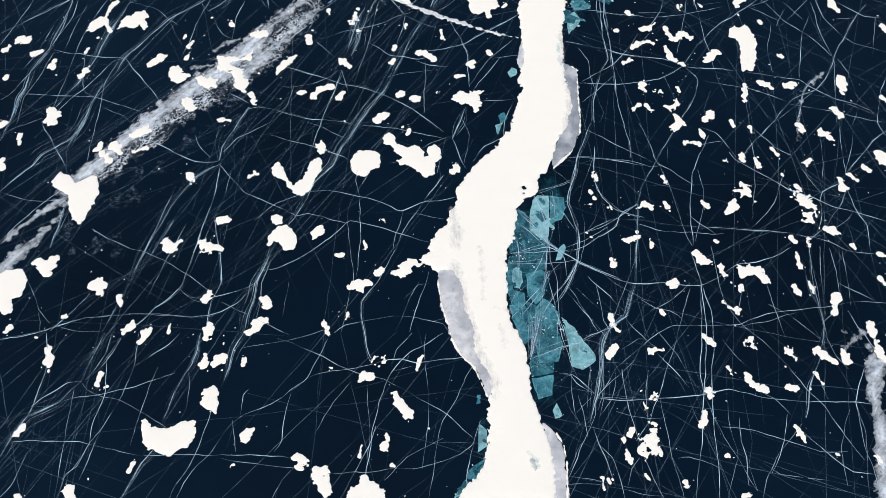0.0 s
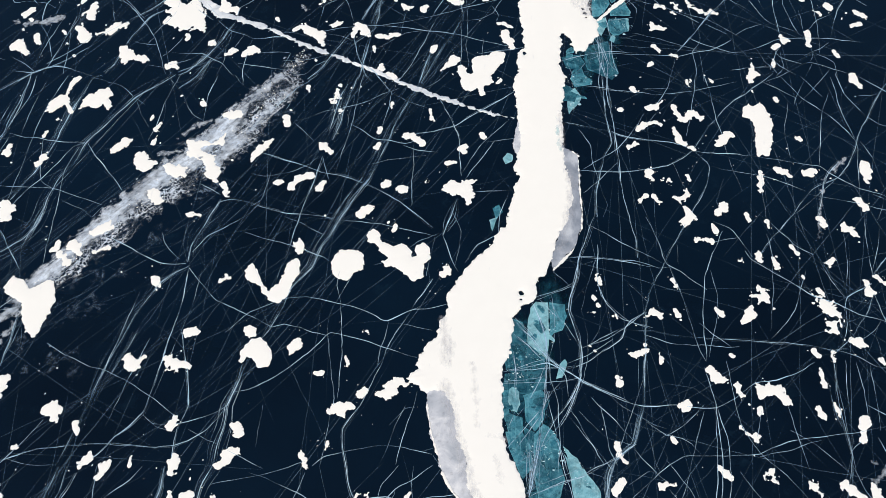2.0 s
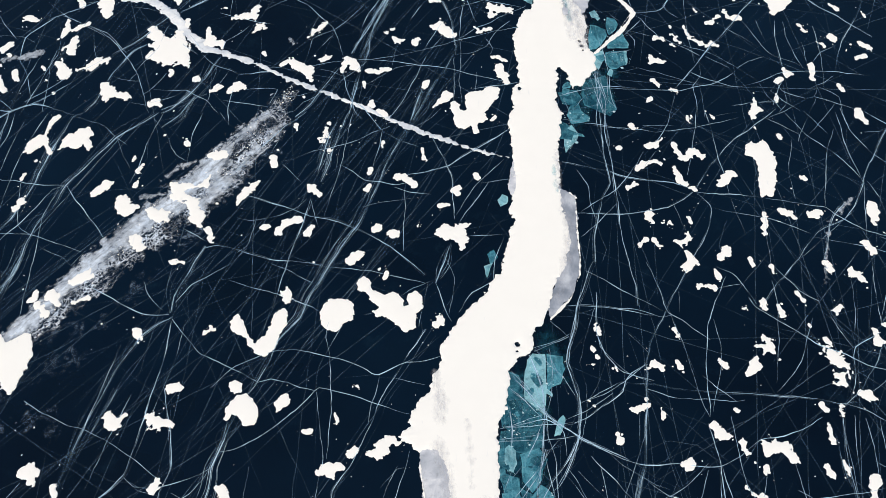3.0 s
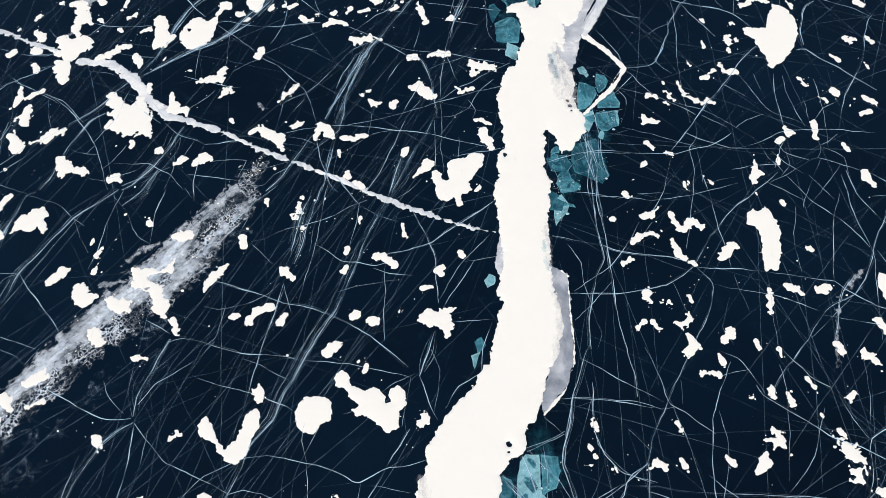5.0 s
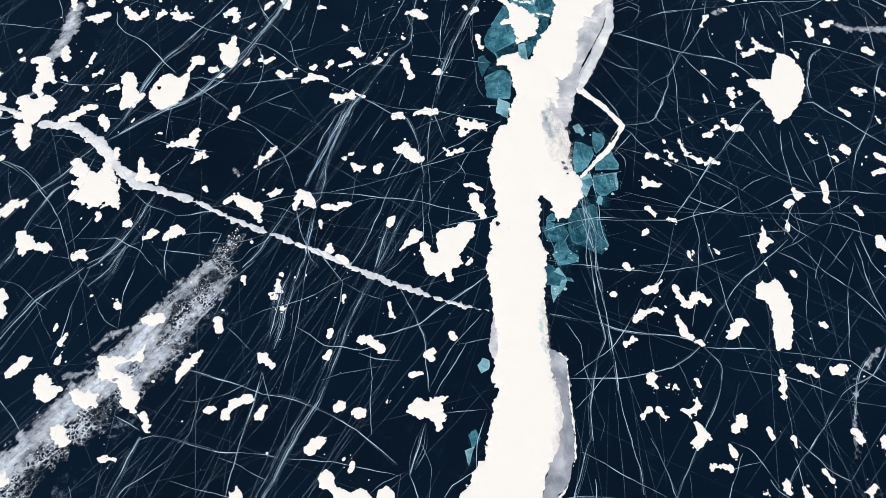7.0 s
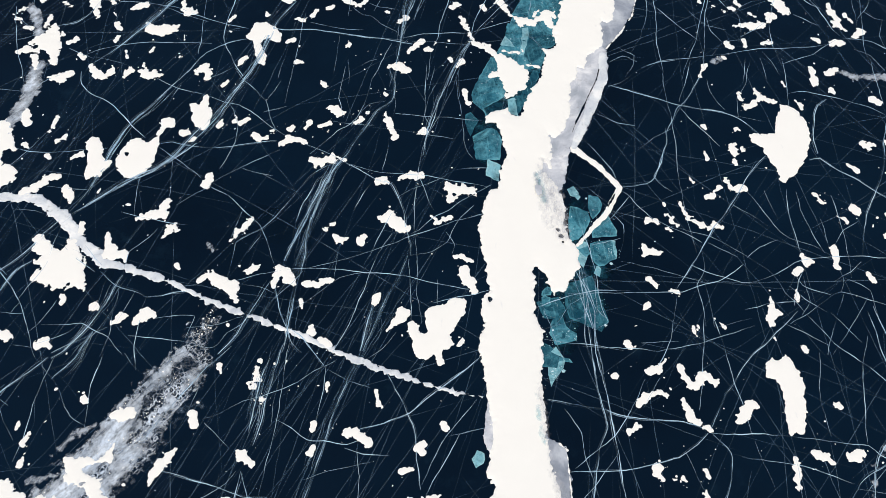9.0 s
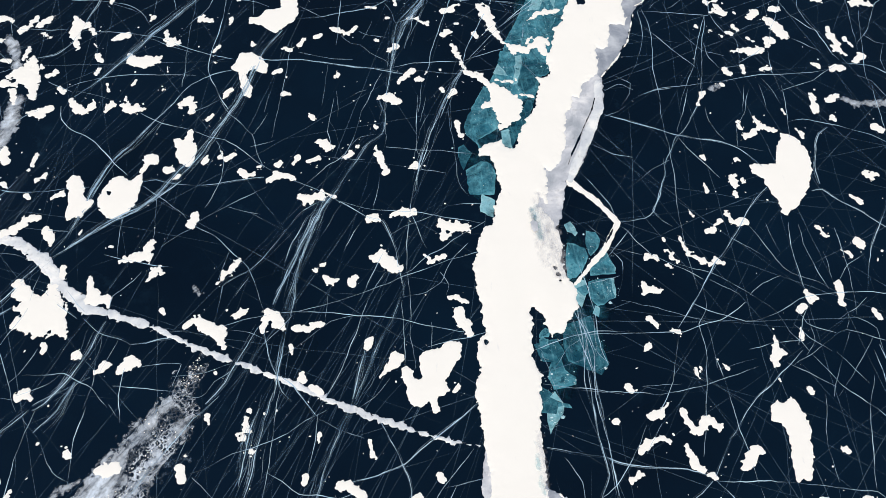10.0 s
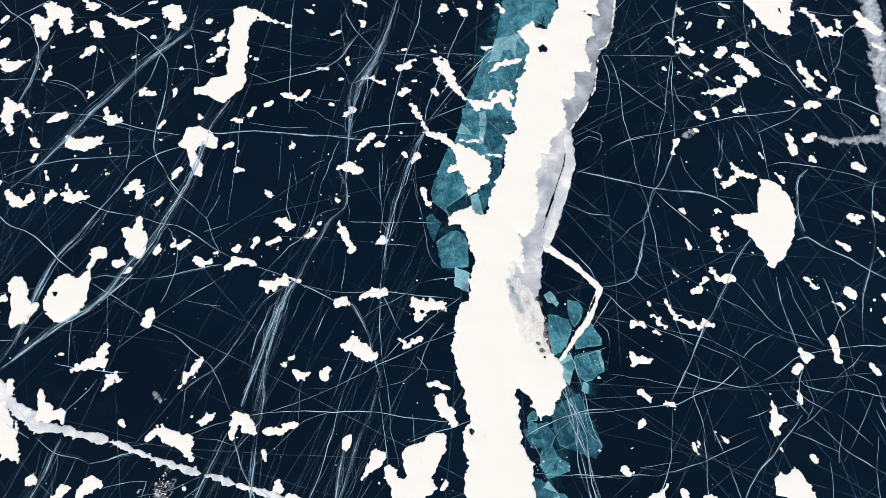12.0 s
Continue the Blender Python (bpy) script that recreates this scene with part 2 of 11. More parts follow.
def fractal(x, y, size, octaves=4, seed=0):
    total, amp = 0.0, 1.0
    for k in range(octaves):
        c, n = math.cos(0.6 + 1.1 * k), math.sin(0.6 + 1.1 * k)
        total = total + amp * value_noise((x * c - y * n) / size + 17 * k, (x * n + y * c) / size - 9 * k, seed + k)
        size, amp = size * 0.5, amp * 0.55
    return total


def depth_in(lobes, x, y):
    """How far a place lies inside the union of tapered lobes, in metres; below zero outside."""
    best, cut = np.full(x.shape, -1e3), np.full(x.shape, 1e3)
    for ax, ay, bx, by, wa, wb in lobes:
        dx, dy = bx - ax, by - ay
        s = np.clip(((x - ax) * dx + (y - ay) * dy) / (dx * dx + dy * dy + 1e-9), 0, 1)
        d = np.hypot(x - ax - s * dx, y - ay - s * dy)
        r = (abs(wa) * (1 - s) + abs(wb) * s) / 2
        if wa < 0:
            cut = np.minimum(cut, d - r)
        else:
            hi, lo = np.maximum(best, r - d), np.minimum(best, r - d)
            best = hi + np.maximum(0.12 - (hi - lo), 0) ** 2 / 0.48
    return np.minimum(best, cut)


def depth_within(outline, cuts, x, y):
    """How far a place lies inside a closed outline, less the round holes (x, y, width)."""
    p = np.array(outline, float)
    near, odd = np.full(x.shape, 1e6), np.zeros(x.shape, bool)
    for (ax, ay), (bx, by) in zip(p, np.roll(p, -1, axis=0)):
        dx, dy = bx - ax, by - ay
        s = np.clip(((x - ax) * dx + (y - ay) * dy) / (dx * dx + dy * dy + 1e-9), 0, 1)
        near = np.minimum(near, np.hypot(x - ax - s * dx, y - ay - s * dy))
        if ay != by:
            odd ^= ((ay > y) != (by > y)) & (x < dx * (y - ay) / dy + ax)
    d = np.where(odd, near, -near)
    for hx, hy, w in cuts:
        d = np.minimum(d, np.hypot((x - hx) * 1.25, y - hy) - w / 2)
    return d


CRUMB_VERTS, CRUMB_FACES = [], []


def main_island(cells):
    """The largest connected set of grid cells."""
    left = set(zip(*np.nonzero(cells)))
    best = []
    while left:
        todo, got = [left.pop()], []
        while todo:
            r, c = todo.pop()
            got.append((r, c))
            for q in ((r + 1, c), (r - 1, c), (r, c + 1), (r, c - 1)):
                if q in left:
                    left.remove(q)
                    todo.append(q)
        if len(got) > len(best):
            best = got
    keep = np.zeros_like(cells)
    if best:
        keep[tuple(np.array(best).T)] = True
    return keep


def blanket(name, lobes, mat, rise, step, ragged, lip=0.04, base=0.0, parent=None, label="", seed=0, feather=False, outline=None, cuts=(), most=60000, swell=0.55, grain=0.9, fade=1.0, single=False):
    """A low layer with a ragged outline over the lobes: a grid whose outer corners are drawn in to the outline."""
    if outline:
        lobes = [(*p, *p, 0.1, 0.1) for p in outline]
    solid = [l for l in lobes if l[4] > 0]
    reach = max(max(l[4], l[5]) for l in solid) / 2 + 0.4
    x0 = min(min(l[0], l[2]) for l in solid) - reach
    x1 = max(max(l[0], l[2]) for l in solid) + reach
    y0 = min(min(l[1], l[3]) for l in solid) - reach
    y1 = max(max(l[1], l[3]) for l in solid) + reach
    step = max(step, math.sqrt((x1 - x0) * (y1 - y0) / most))
    xs, ys = np.arange(x0, x1 + step, step), np.arange(y0, y1 + step, step)
    gx, gy = np.meshgrid(xs, ys)

    def field(x, y):
        deep = depth_within(outline, cuts, x, y) if outline else depth_in(lobes, x, y)
        return deep + ragged * (fractal(x, y, grain, 4, seed) * 0.5 + fractal(x, y, 0.3, 3, seed + 5) * 0.7)

    f = field(gx, gy)
    inside = f > 0
    cells = inside[:-1, :-1] | inside[1:, :-1] | inside[:-1, 1:] | inside[1:, 1:]
    if single and not cells.any():
        return blanket(name, lobes, mat, rise, step * 0.7, ragged * 0.4, lip=lip, seed=seed, single=True, grain=grain)
    # draw the outer corners of border cells in to the outline
    near = np.zeros_like(inside)
    near[:-1, :-1] |= cells
    near[1:, :-1] |= cells
    near[:-1, 1:] |= cells
    near[1:, 1:] |= cells
    px, py = gx.copy(), gy.copy()
    rim = near & ~inside
    for _ in range(3):
        v = field(px[rim], py[rim])
        ex = (field(px[rim] + 0.01, py[rim]) - v) / 0.01
        ey = (field(px[rim], py[rim] + 0.01) - v) / 0.01
        g2 = ex * ex + ey * ey + 0.05
        mx, my = np.clip(-v * ex / g2, -step, step), np.clip(-v * ey / g2, -step, step)
        px[rim] += mx
        py[rim] += my
    px = np.clip(px, gx - step, gx + step)
    py = np.clip(py, gy - step, gy + step)
    d = np.where(inside, f, 0)
    if feather:
        z = np.full(d.shape, base + lip)
        z[rim] = base + lip
    else:
        z = base + lip * np.minimum(0.75 + d / 0.5, 1) + rise * (1 - np.exp(-d / swell)) * (1 + 0.08 * fractal(gx, gy, 2.5, 2, seed + 9))
        z[rim] = base + 0.75 * lip
    index = np.full(d.shape, -1, dtype=np.int64)
    index[near] = np.arange(near.sum())
    verts = np.stack([px[near], py[near], z[near]], -1)
    r, c = np.nonzero(cells)
    faces = np.stack([index[r, c], index[r, c + 1], index[r + 1, c + 1], index[r + 1, c]], -1).tolist()
    if single:
        # small islands round the main one are loose crumbs
        main = main_island(cells)
        mine = main[r, c]
        shed = [q for q, m in zip(faces, mine) if not m]
        faces = [q for q, m in zip(faces, mine) if m]
        shift = {}
        for q in shed:
            for i in q:
                if i not in shift:
                    shift[i] = len(CRUMB_VERTS)
                    CRUMB_VERTS.append(tuple(verts[i]))
            CRUMB_FACES.append(tuple(shift[i] for i in q))
        used, inverse = np.unique(np.array(faces).ravel(), return_inverse=True)
        verts, faces = verts[used], inverse.reshape(-1, 4).tolist()
    uvs, flat = None, 0
    if not feather:
        # upright sides, from the rim down to the support
        quads = np.array(faces, dtype=np.int64)
        edges = np.concatenate([quads[:, [0, 1]], quads[:, [1, 2]], quads[:, [2, 3]], quads[:, [3, 0]]])
        key = np.sort(edges, axis=1) @ np.array([len(verts) + 1, 1])
        _, first, count = np.unique(key, return_index=True, return_counts=True)
        border = edges[first[count == 1]]
        low = verts.copy()
        low[:, 2] = base - 0.01
        used, inverse = np.unique(border.ravel(), return_inverse=True)
        under = (inverse + len(verts)).reshape(-1, 2)
        verts = np.concatenate([verts, low[used]])
        faces += np.stack([border[:, 1], border[:, 0], under[:, 0], under[:, 1]], -1).tolist()
        flat = len(border)
    if feather:
        uvs = np.stack([np.clip(d[near] / 0.7, 0, 1) * fade, np.ones(near.sum())], -1)
    return thing(name, verts.tolist(), faces, mat, parent, label, uvs, None, flat)


# ---- the frozen lake ----
ice_sheet = thing("ice_sheet", [(-2200, -2200, 0), (2200, -2200, 0), (2200, 2200, 0), (-2200, 2200, 0)], [(0, 1, 2, 3)], ICE)
tagged(ice_sheet, "clear black lake ice laced with white cracks", "ice", kind="structure")


def smooth_course(bends, step):
    """A Catmull-Rom course through the bends."""
    p = [np.array(b, float) for b in bends]
    p = [2 * p[0] - p[1]] + p + [2 * p[-1] - p[-2]]
    out = []
    for a, b, c, d in zip(p, p[1:], p[2:], p[3:]):
        n = max(2, int(np.linalg.norm(c - b) / step))
        for k in range(n):
            t = k / n
            curve = 0.5 * (2 * b + (c - a) * t + (2 * a - 5 * b + 4 * c - d) * t * t + (3 * b - a - 3 * c + d) * t ** 3)
            out.append(0.45 * curve + 0.55 * (b + (c - b) * t))
    out.append(p[-2])
    return np.array(out)


def ribbon(course, widths, z, strength):
    """Vertices, faces and the across-coordinate of a flat strip along a course."""
    along = np.gradient(course, axis=0)
    along /= np.linalg.norm(along, axis=1)[:, None] + 1e-9
    side = np.stack([-along[:, 1], along[:, 0]], -1) * (np.asarray(widths) / 2)[:, None]
    n = len(course)
    v = np.concatenate([np.c_[course + side, np.full(n, z)], np.c_[course - side, np.full(n, z)]])
    f = [(k, k + 1, n + k + 1, n + k) for k in range(n - 1)]
    uv = np.concatenate([np.c_[np.zeros(n), strength], np.c_[np.ones(n), strength]])
    run = np.cumsum(np.r_[0.0, np.linalg.norm(np.diff(course, axis=0), axis=1)]) + course[0, 0] * 37
    half = np.asarray(widths) / 2
    across = course[0, 1] * 13 + np.r_[half, -half]
    return v, f, uv, np.c_[across, np.r_[run, run]]


crack_count = 0


def crack(width, bends):
    """One crack: the main line and, where it is strong, thinner strands that leave and rejoin it."""
    global crack_count
    crack_count += 1
    rng = np.random.default_rng(crack_count)
    base = smooth_course(bends, 0.35)
    n = len(base)
    s = np.arange(n) * 0.35
    along = np.gradient(base, axis=0)
    along /= np.linalg.norm(along, axis=1)[:, None] + 1e-9
    side = np.stack([-along[:, 1], along[:, 0]], -1)
    verts, faces, uvs, runs = [], [], [], []

    def strand(offset, w, strength, k0, k1, z):
        if k1 - k0 < 4:
            return
        course = base[k0:k1] + side[k0:k1] * offset[k0:k1, None]
        wid = w * (0.75 + 0.45 * value_noise(s[k0:k1] / 1.3, s[k0:k1] * 0 + z * 999, crack_count))
        ends = np.minimum(1, np.minimum(np.arange(k1 - k0), np.arange(k1 - k0)[::-1]) / 5 + 0.45)
        v, f, u, q2 = ribbon(course, wid * ends, z, strength * (0.45 + 0.55 * ends) * np.clip(0.72 + 0.6 * fractal(s[k0:k1], s[k0:k1] * 0 + 7.3 + z * 999, 2.5, 3, crack_count + 50), 0.12, 1.3))
        o = sum(len(a) for a in verts)
        verts.append(v)
        uvs.append(u)
        runs.append(q2)
        faces.extend([tuple(i + o for i in q) for q in f])

    z = 0.03 + 0.00004 * crack_count
    bold = width / 0.044
    heading = math.degrees(math.atan2(base[-1, 1] - base[0, 1], base[-1, 0] - base[0, 0])) % 180
    sheaf = abs(heading - 60) < 24 and base[:, 0].mean() < 16
    kink = 0.08 * fractal(s, s * 0 + crack_count, 2.6, 5, crack_count) + 0.045 * fractal(s, s * 0 + 3.3, 0.9, 2, crack_count + 7)
    strand(kink, 0.42 * width + 0.046, min(1.8, 0.7 + 0.5 * bold), 0, n, z)
    # thin companions that wander about the core
    for k in range(2 if bold > 1.9 else 0):
        stray = (0.05 + 0.8 * width) * fractal(s, s * 0 + 5.1 * k + crack_count, 3.5, 3, crack_count + 90 + k)
        strand(kink + stray, rng.uniform(0.04, 0.055), rng.uniform(0.35, 0.7), 0, n, z + 0.000005 * (k + 1))
    if bold > 2.1:
        # the streaked face of the break
        strand(kink + width * rng.uniform(-0.4, 0.4), width * (1.5 if sheaf else 1.1), 0.24, 0, n, z + 0.00001)
    if sheaf and bold > 2.2:
        strand(kink, width * 3.2, 0.1, 0, n, z - 0.00001)
        # a bundle of long strands that part from the line and come back to it
        u = np.linspace(0, 1, n)
        for k in range(int(2 + 1.6 * bold)):
            part_way = (np.sin(math.pi * u), u, 1 - u)[rng.integers(3)] ** rng.uniform(0.7, 1.4)
            drift_off = rng.normal(0, 0.42) * part_way + 0.14 * fractal(s, s * 0 + 2.7 * k, 5.0, 3, crack_count + 30 + k)
            a = int(rng.uniform(0, 0.25) * n)
            b = n - int(rng.uniform(0, 0.25) * n)
            strand(kink + drift_off, rng.uniform(0.045, 0.06), rng.uniform(0.3, 0.8), a, b, z + 0.000003 * (k + 1))

    def chord(a, b, w, strength, wave):
        t = np.linspace(0, 1, max(5, int(np.linalg.norm(b - a) / 0.4)))
        nor = np.array([a[1] - b[1], b[0] - a[0]]) / (np.linalg.norm(b - a) + 1e-6)
        course = a + t[:, None] * (b - a) + (wave * fractal(t * 9, t * 0 + a[0], 1.5, 3, 3))[:, None] * nor
        taper = np.minimum(1, np.minimum(t, 1 - t) * 6 + 0.25)
        v, f, u, q2 = ribbon(course, w * taper, z + 0.00002, strength * taper)
        o = sum(len(x) for x in verts)
        verts.append(v)
        uvs.append(u)
        runs.append(q2)
        faces.extend([tuple(i + o for i in q) for q in f])

    # straight filaments that cut the bends, cross and merge
    for k in range(int(max(0, bold - 1.2) * (0.7 if sheaf else 1.2) * min(1.8, n / 45))):
        length = int(min(n - 1, rng.uniform(8, 34) if sheaf else rng.uniform(5, 16)))
        a = rng.integers(0, max(1, n - length))
        spread = width * rng.choice((0.5, 0.9, 1.4), p=(0.5, 0.35, 0.15)) * (1.0 if sheaf else 0.5)
        ends = [base[q] + side[q] * (kink[q] + rng.normal(0, spread)) for q in (a, a + length)]
        over = rng.uniform(0, 0.35 if sheaf else 0.8) * (ends[1] - ends[0])
        chord(ends[0] - over * rng.integers(0, 2), ends[1] + over * rng.integers(0, 2), rng.uniform(0.04, 0.055), rng.uniform(0.2, 0.65), 0.03)
    # strands that splay off towards the ends
    for k in range(int(max(0, bold - 1.2) * 1.5) if sheaf else 0):
        back = rng.random() < 0.5
        length = min(n, int(rng.uniform(12, 50)))
        a = 0 if back else n - length
        away = (np.arange(n) - a) * 0.35
        away = away[length + a - 1] - away if back else away
        strand(kink + rng.normal(0, 0.06) * away, rng.uniform(0.024, 0.038), rng.uniform(0.35, 0.85), a, a + length, z + 0.00003)
    # thin kinked branches that leave the line
    for k in range(rng.poisson(n * 0.35 / 30)):
        q = rng.integers(0, n)
        ang = math.atan2(along[q, 1], along[q, 0]) + rng.choice((-1, 1)) * rng.uniform(0.1, 0.7) + rng.choice((0, math.pi))
        place, reach, course = base[q] + side[q] * kink[q], rng.uniform(2.5, 12.0), []
        for _ in range(max(5, int(reach / 0.35))):
            course.append(place)
            if rng.random() < 0.12:
                ang += rng.normal(0, 0.22)
            place = place + 0.35 * np.array([math.cos(ang), math.sin(ang)])
        course = np.array(course)
        fall = np.linspace(1, 0.1, len(course))
        v, f, u, q2 = ribbon(course, rng.uniform(0.026, 0.04) * fall + 0.006, z - 0.00001, rng.uniform(0.15, 0.45) * fall)
        o = sum(len(a) for a in verts)
        verts.append(v)
        uvs.append(u)
        runs.append(q2)
        faces.extend([tuple(i + o for i in q) for q in f])
    thing("crack", np.concatenate(verts).tolist(), faces, CRACK, ice_sheet, uvs=np.concatenate(uvs), runs=np.concatenate(runs))


def hairlines():
    """Countless hair cracks: long steep sheaves in the west, a looser web in the east."""
    rng = np.random.default_rng(5)
    verts, faces, uvs, runs, o = [], [], [], [], 0

    def hair(x, y, ang, length, w, strength, bend):
        nonlocal o
        n = max(6, int(length / 0.8))
        t = np.linspace(-0.5, 0.5, n)
        dirs = np.array([math.cos(ang), math.sin(ang)])
        nor = np.array([-dirs[1], dirs[0]])
        wave = bend * length * (t * t) + 0.05 * fractal(t * length, t * 0 + x, 1.5, 3, 3)
        c = np.array([x, y]) + t[:, None] * length * dirs + wave[:, None] * nor
        v, f, u, q2 = ribbon(c, w * (1 - (2 * t) ** 4) + 0.004, 0.0275 + rng.uniform(0, 0.002), np.full(n, strength))
        verts.append(v)
        uvs.append(u)
        runs.append(q2)
        faces.extend([tuple(i + o for i in q) for q in f])
        o += len(v)

    for k in range(46):
        cx, cy = rng.uniform(-48, 14), rng.uniform(8, 72) if k < 32 else rng.uniform(72, 118)
        ang = rng.normal(math.radians(60), 0.26)
        for _ in range(rng.integers(3, 8)):
            hair(cx + rng.normal(0, 1.5), cy + rng.normal(0, 4), ang + rng.normal(0, 0.14), rng.uniform(14, 46), rng.uniform(0.045, 0.065), rng.uniform(0.08, 0.28), rng.normal(0, 0.05))
    for _ in range(210):
        ang = rng.choice((rng.normal(1.75, 0.2), rng.normal(2.6, 0.3), rng.normal(0.75, 0.25)))
        hair(rng.uniform(12, 60), rng.uniform(8, 118), ang, rng.uniform(12, 42), rng.uniform(0.045, 0.065), rng.uniform(0.08, 0.32), rng.normal(0, 0.04))
    for _ in range(190):
        hair(rng.uniform(-48, 60), rng.uniform(8, 118), rng.uniform(0, math.pi), rng.uniform(12, 42), rng.uniform(0.045, 0.065), rng.uniform(0.08, 0.32), rng.normal(0, 0.04))
    ob = thing("hair_crack", np.concatenate(verts).tolist(), faces, CRACK, ice_sheet, "fine white hair cracks", np.concatenate(uvs), np.concatenate(runs))
    ob["kind"] = "stuff"


hairlines()

# ---- snow ----
laid = 0


def lay(name, lobes, rise, ragged, step, words, group, lacy):
    global laid
    laid += 1
    ob = blanket(name, lobes, SNOW, rise, 0.045 if lacy else step, ragged * 1.5 + 0.05 if lacy else ragged, seed=laid, lip=0.035, single=True, grain=0.45 if lacy else 0.9)
    long = max(math.hypot(a[0] - b[2], a[1] - b[3]) for a in lobes for b in lobes)
    wide = max(l[4] for l in lobes)
    form = "ragged lacy" if lacy else "long winding" if long > 5 * wide else "lobed" if len(lobes) > 3 else "elongated" if long > 1.6 * wide else "rounded"
    return tagged(ob, words % form, "snow", group)


def shaped_drift(bends, lacy=False, holes=()):
    """A large drift by the bends of its outline, drawn round them in a smooth course."""
    global laid
    laid += 1
    ring = smooth_course(list(bends) + [bends[0]], 0.25)[:-1]
    ob = blanket("snow_drift", (), SNOW, 0.03, 0.05, 0.26 if lacy else 0.13, lip=0.035, seed=laid, outline=[tuple(p) for p in ring], cuts=holes, single=True, grain=0.45 if lacy else 0.7)
    form = "ragged star-shaped" if lacy else "ring-like" if holes else "winding" if len(bends) > 16 else "rounded"
    return tagged(ob, "large %s drift of white snow on black ice" % form, "snow", "snow drifts on the ice")


def snow_drift(lobes, lacy=False):
    return lay("snow_drift", lobes, 0.03, 0.23, 0.05, "large %s drift of white snow on black ice", "snow drifts on the ice", lacy)


def snow_patch(lobes, lacy=False):
    return lay("snow_patch", lobes, 0.02, 0.19, 0.045, "small %s patch of white snow on black ice", "snow patches on the ice", lacy)


def snow_clump(lobes, lacy=False):
    return lay("snow_clump", lobes, 0.015, 0.14, 0.035, "tiny %s clump of white snow on black ice", "snow clumps on the ice", lacy)


snow_ridge = tagged(new("snow_ridge"), "long winding white snow bank along a pressure ridge in ice", "snow ridge")
snow_ridge.location = (10, 15, 0)
bank_count = 0


def bank_part(ob):
    ob.parent = snow_ridge
    ob.matrix_parent_inverse = Matrix.Translation((-10, -15, 0))
    return ob


def snow_bank(west, east, holes):
    """The bank between its western and eastern edges, domed, with ragged sides and a few thawed holes."""
    bank_part(blanket("snow_bank", (), SNOW, 0.06, 0.06, 0.17, lip=0.10, seed=71, outline=west + east[::-1], cuts=holes, most=640000, swell=0.5))


def white_rim(lobes, packed=False):
    lobes = lobes if packed else [(*l[:4], l[4] * 0.5, l[5] * 0.5) for l in lobes]
    bank_part(blanket("rim", lobes, FILL if packed else SNOW, 0.02, 0.04, 0.07, lip=0.11, single=True, seed=len(bpy.data.objects), label="thin raised white snow rim"))


def frosted_margin(outline, glassy=False):
    bank_part(blanket("frosted_margin", (), GLASSY if glassy else THIN, 0.03, 0.09, 0.14, lip=0.068, seed=len(bpy.data.objects), outline=outline, label="grey frosted edge of thin refrozen snow"))


def dark_gap(lobes):
    """An open slit in a packed rim."""
    bank_part(blanket("dark_gap", lobes, ICE, 0.0, 0.02, 0.03, lip=0.145, most=40000, seed=len(bpy.data.objects), label="narrow dark open slit"))


def blue_hollow(lobes):
    """A thawed hollow in the bank where blue ice shows."""
    bank_part(blanket("blue_hollow", lobes, THIN, 0.0, 0.04, 0.2, lip=0.03, base=0.23, seed=len(bpy.data.objects), label="blue-grey hollow of thawed snow"))


def scour(lobes, thawed=False):
    """A wind-scoured or thawed stretch on top of the bank, fading out at its sides."""
    bank_part(blanket("scoured_patch", lobes, THAW if thawed else SCOUR, 0.0, 0.05, 0.22, lip=0.18, seed=len(bpy.data.objects), feather=True, label="pale turquoise thawed snow" if thawed else "pale grey wind-scoured snow"))


def filled_crack(lobes, pack=1):
    """pack: 0 a soft streak of frost, 1 packed, 2 crisp and white."""
    white = pack == 2
    if pack == 0:
        ob = blanket("frost_streak", [(*l[:4], l[4] * 1.15 + 0.06, l[5] * 1.15 + 0.06) for l in lobes], FILM, 0.0, 0.06, 0.26, grain=0.7, lip=0.036, seed=len(bpy.data.objects), feather=True)
        return tagged(ob, "soft grey-white streak of frost along a crack", "frost", "frost streaks")
    lobes = [(*l[:4], l[4] * 0.85, l[5] * 0.85) for l in lobes]
    ob = blanket("snow_filled_crack", lobes, SNOW if white else FILL, 0.01, 0.05, 0.07 if white else 0.19, grain=0.6, lip=0.07 if white else 0.04, seed=len(bpy.data.objects))
    tagged(ob, "narrow crack filled with crisp white snow" if white else "wide crack filled with grey-white drifted snow", "ice crack", "snow-filled cracks")


# ---- broken ice ----
def broken_ice(lobes, seed):
    """Dark slush that holds the slabs of one jam together."""
    field = blanket("broken_ice_jam", lobes, SLUSH, 0.0, 0.14, 0.3, lip=0.004, seed=seed, feather=True)
    return tagged(field, "jam of turquoise ice slabs frozen in beside the snow ridge", "broken ice", "jams of broken ice")


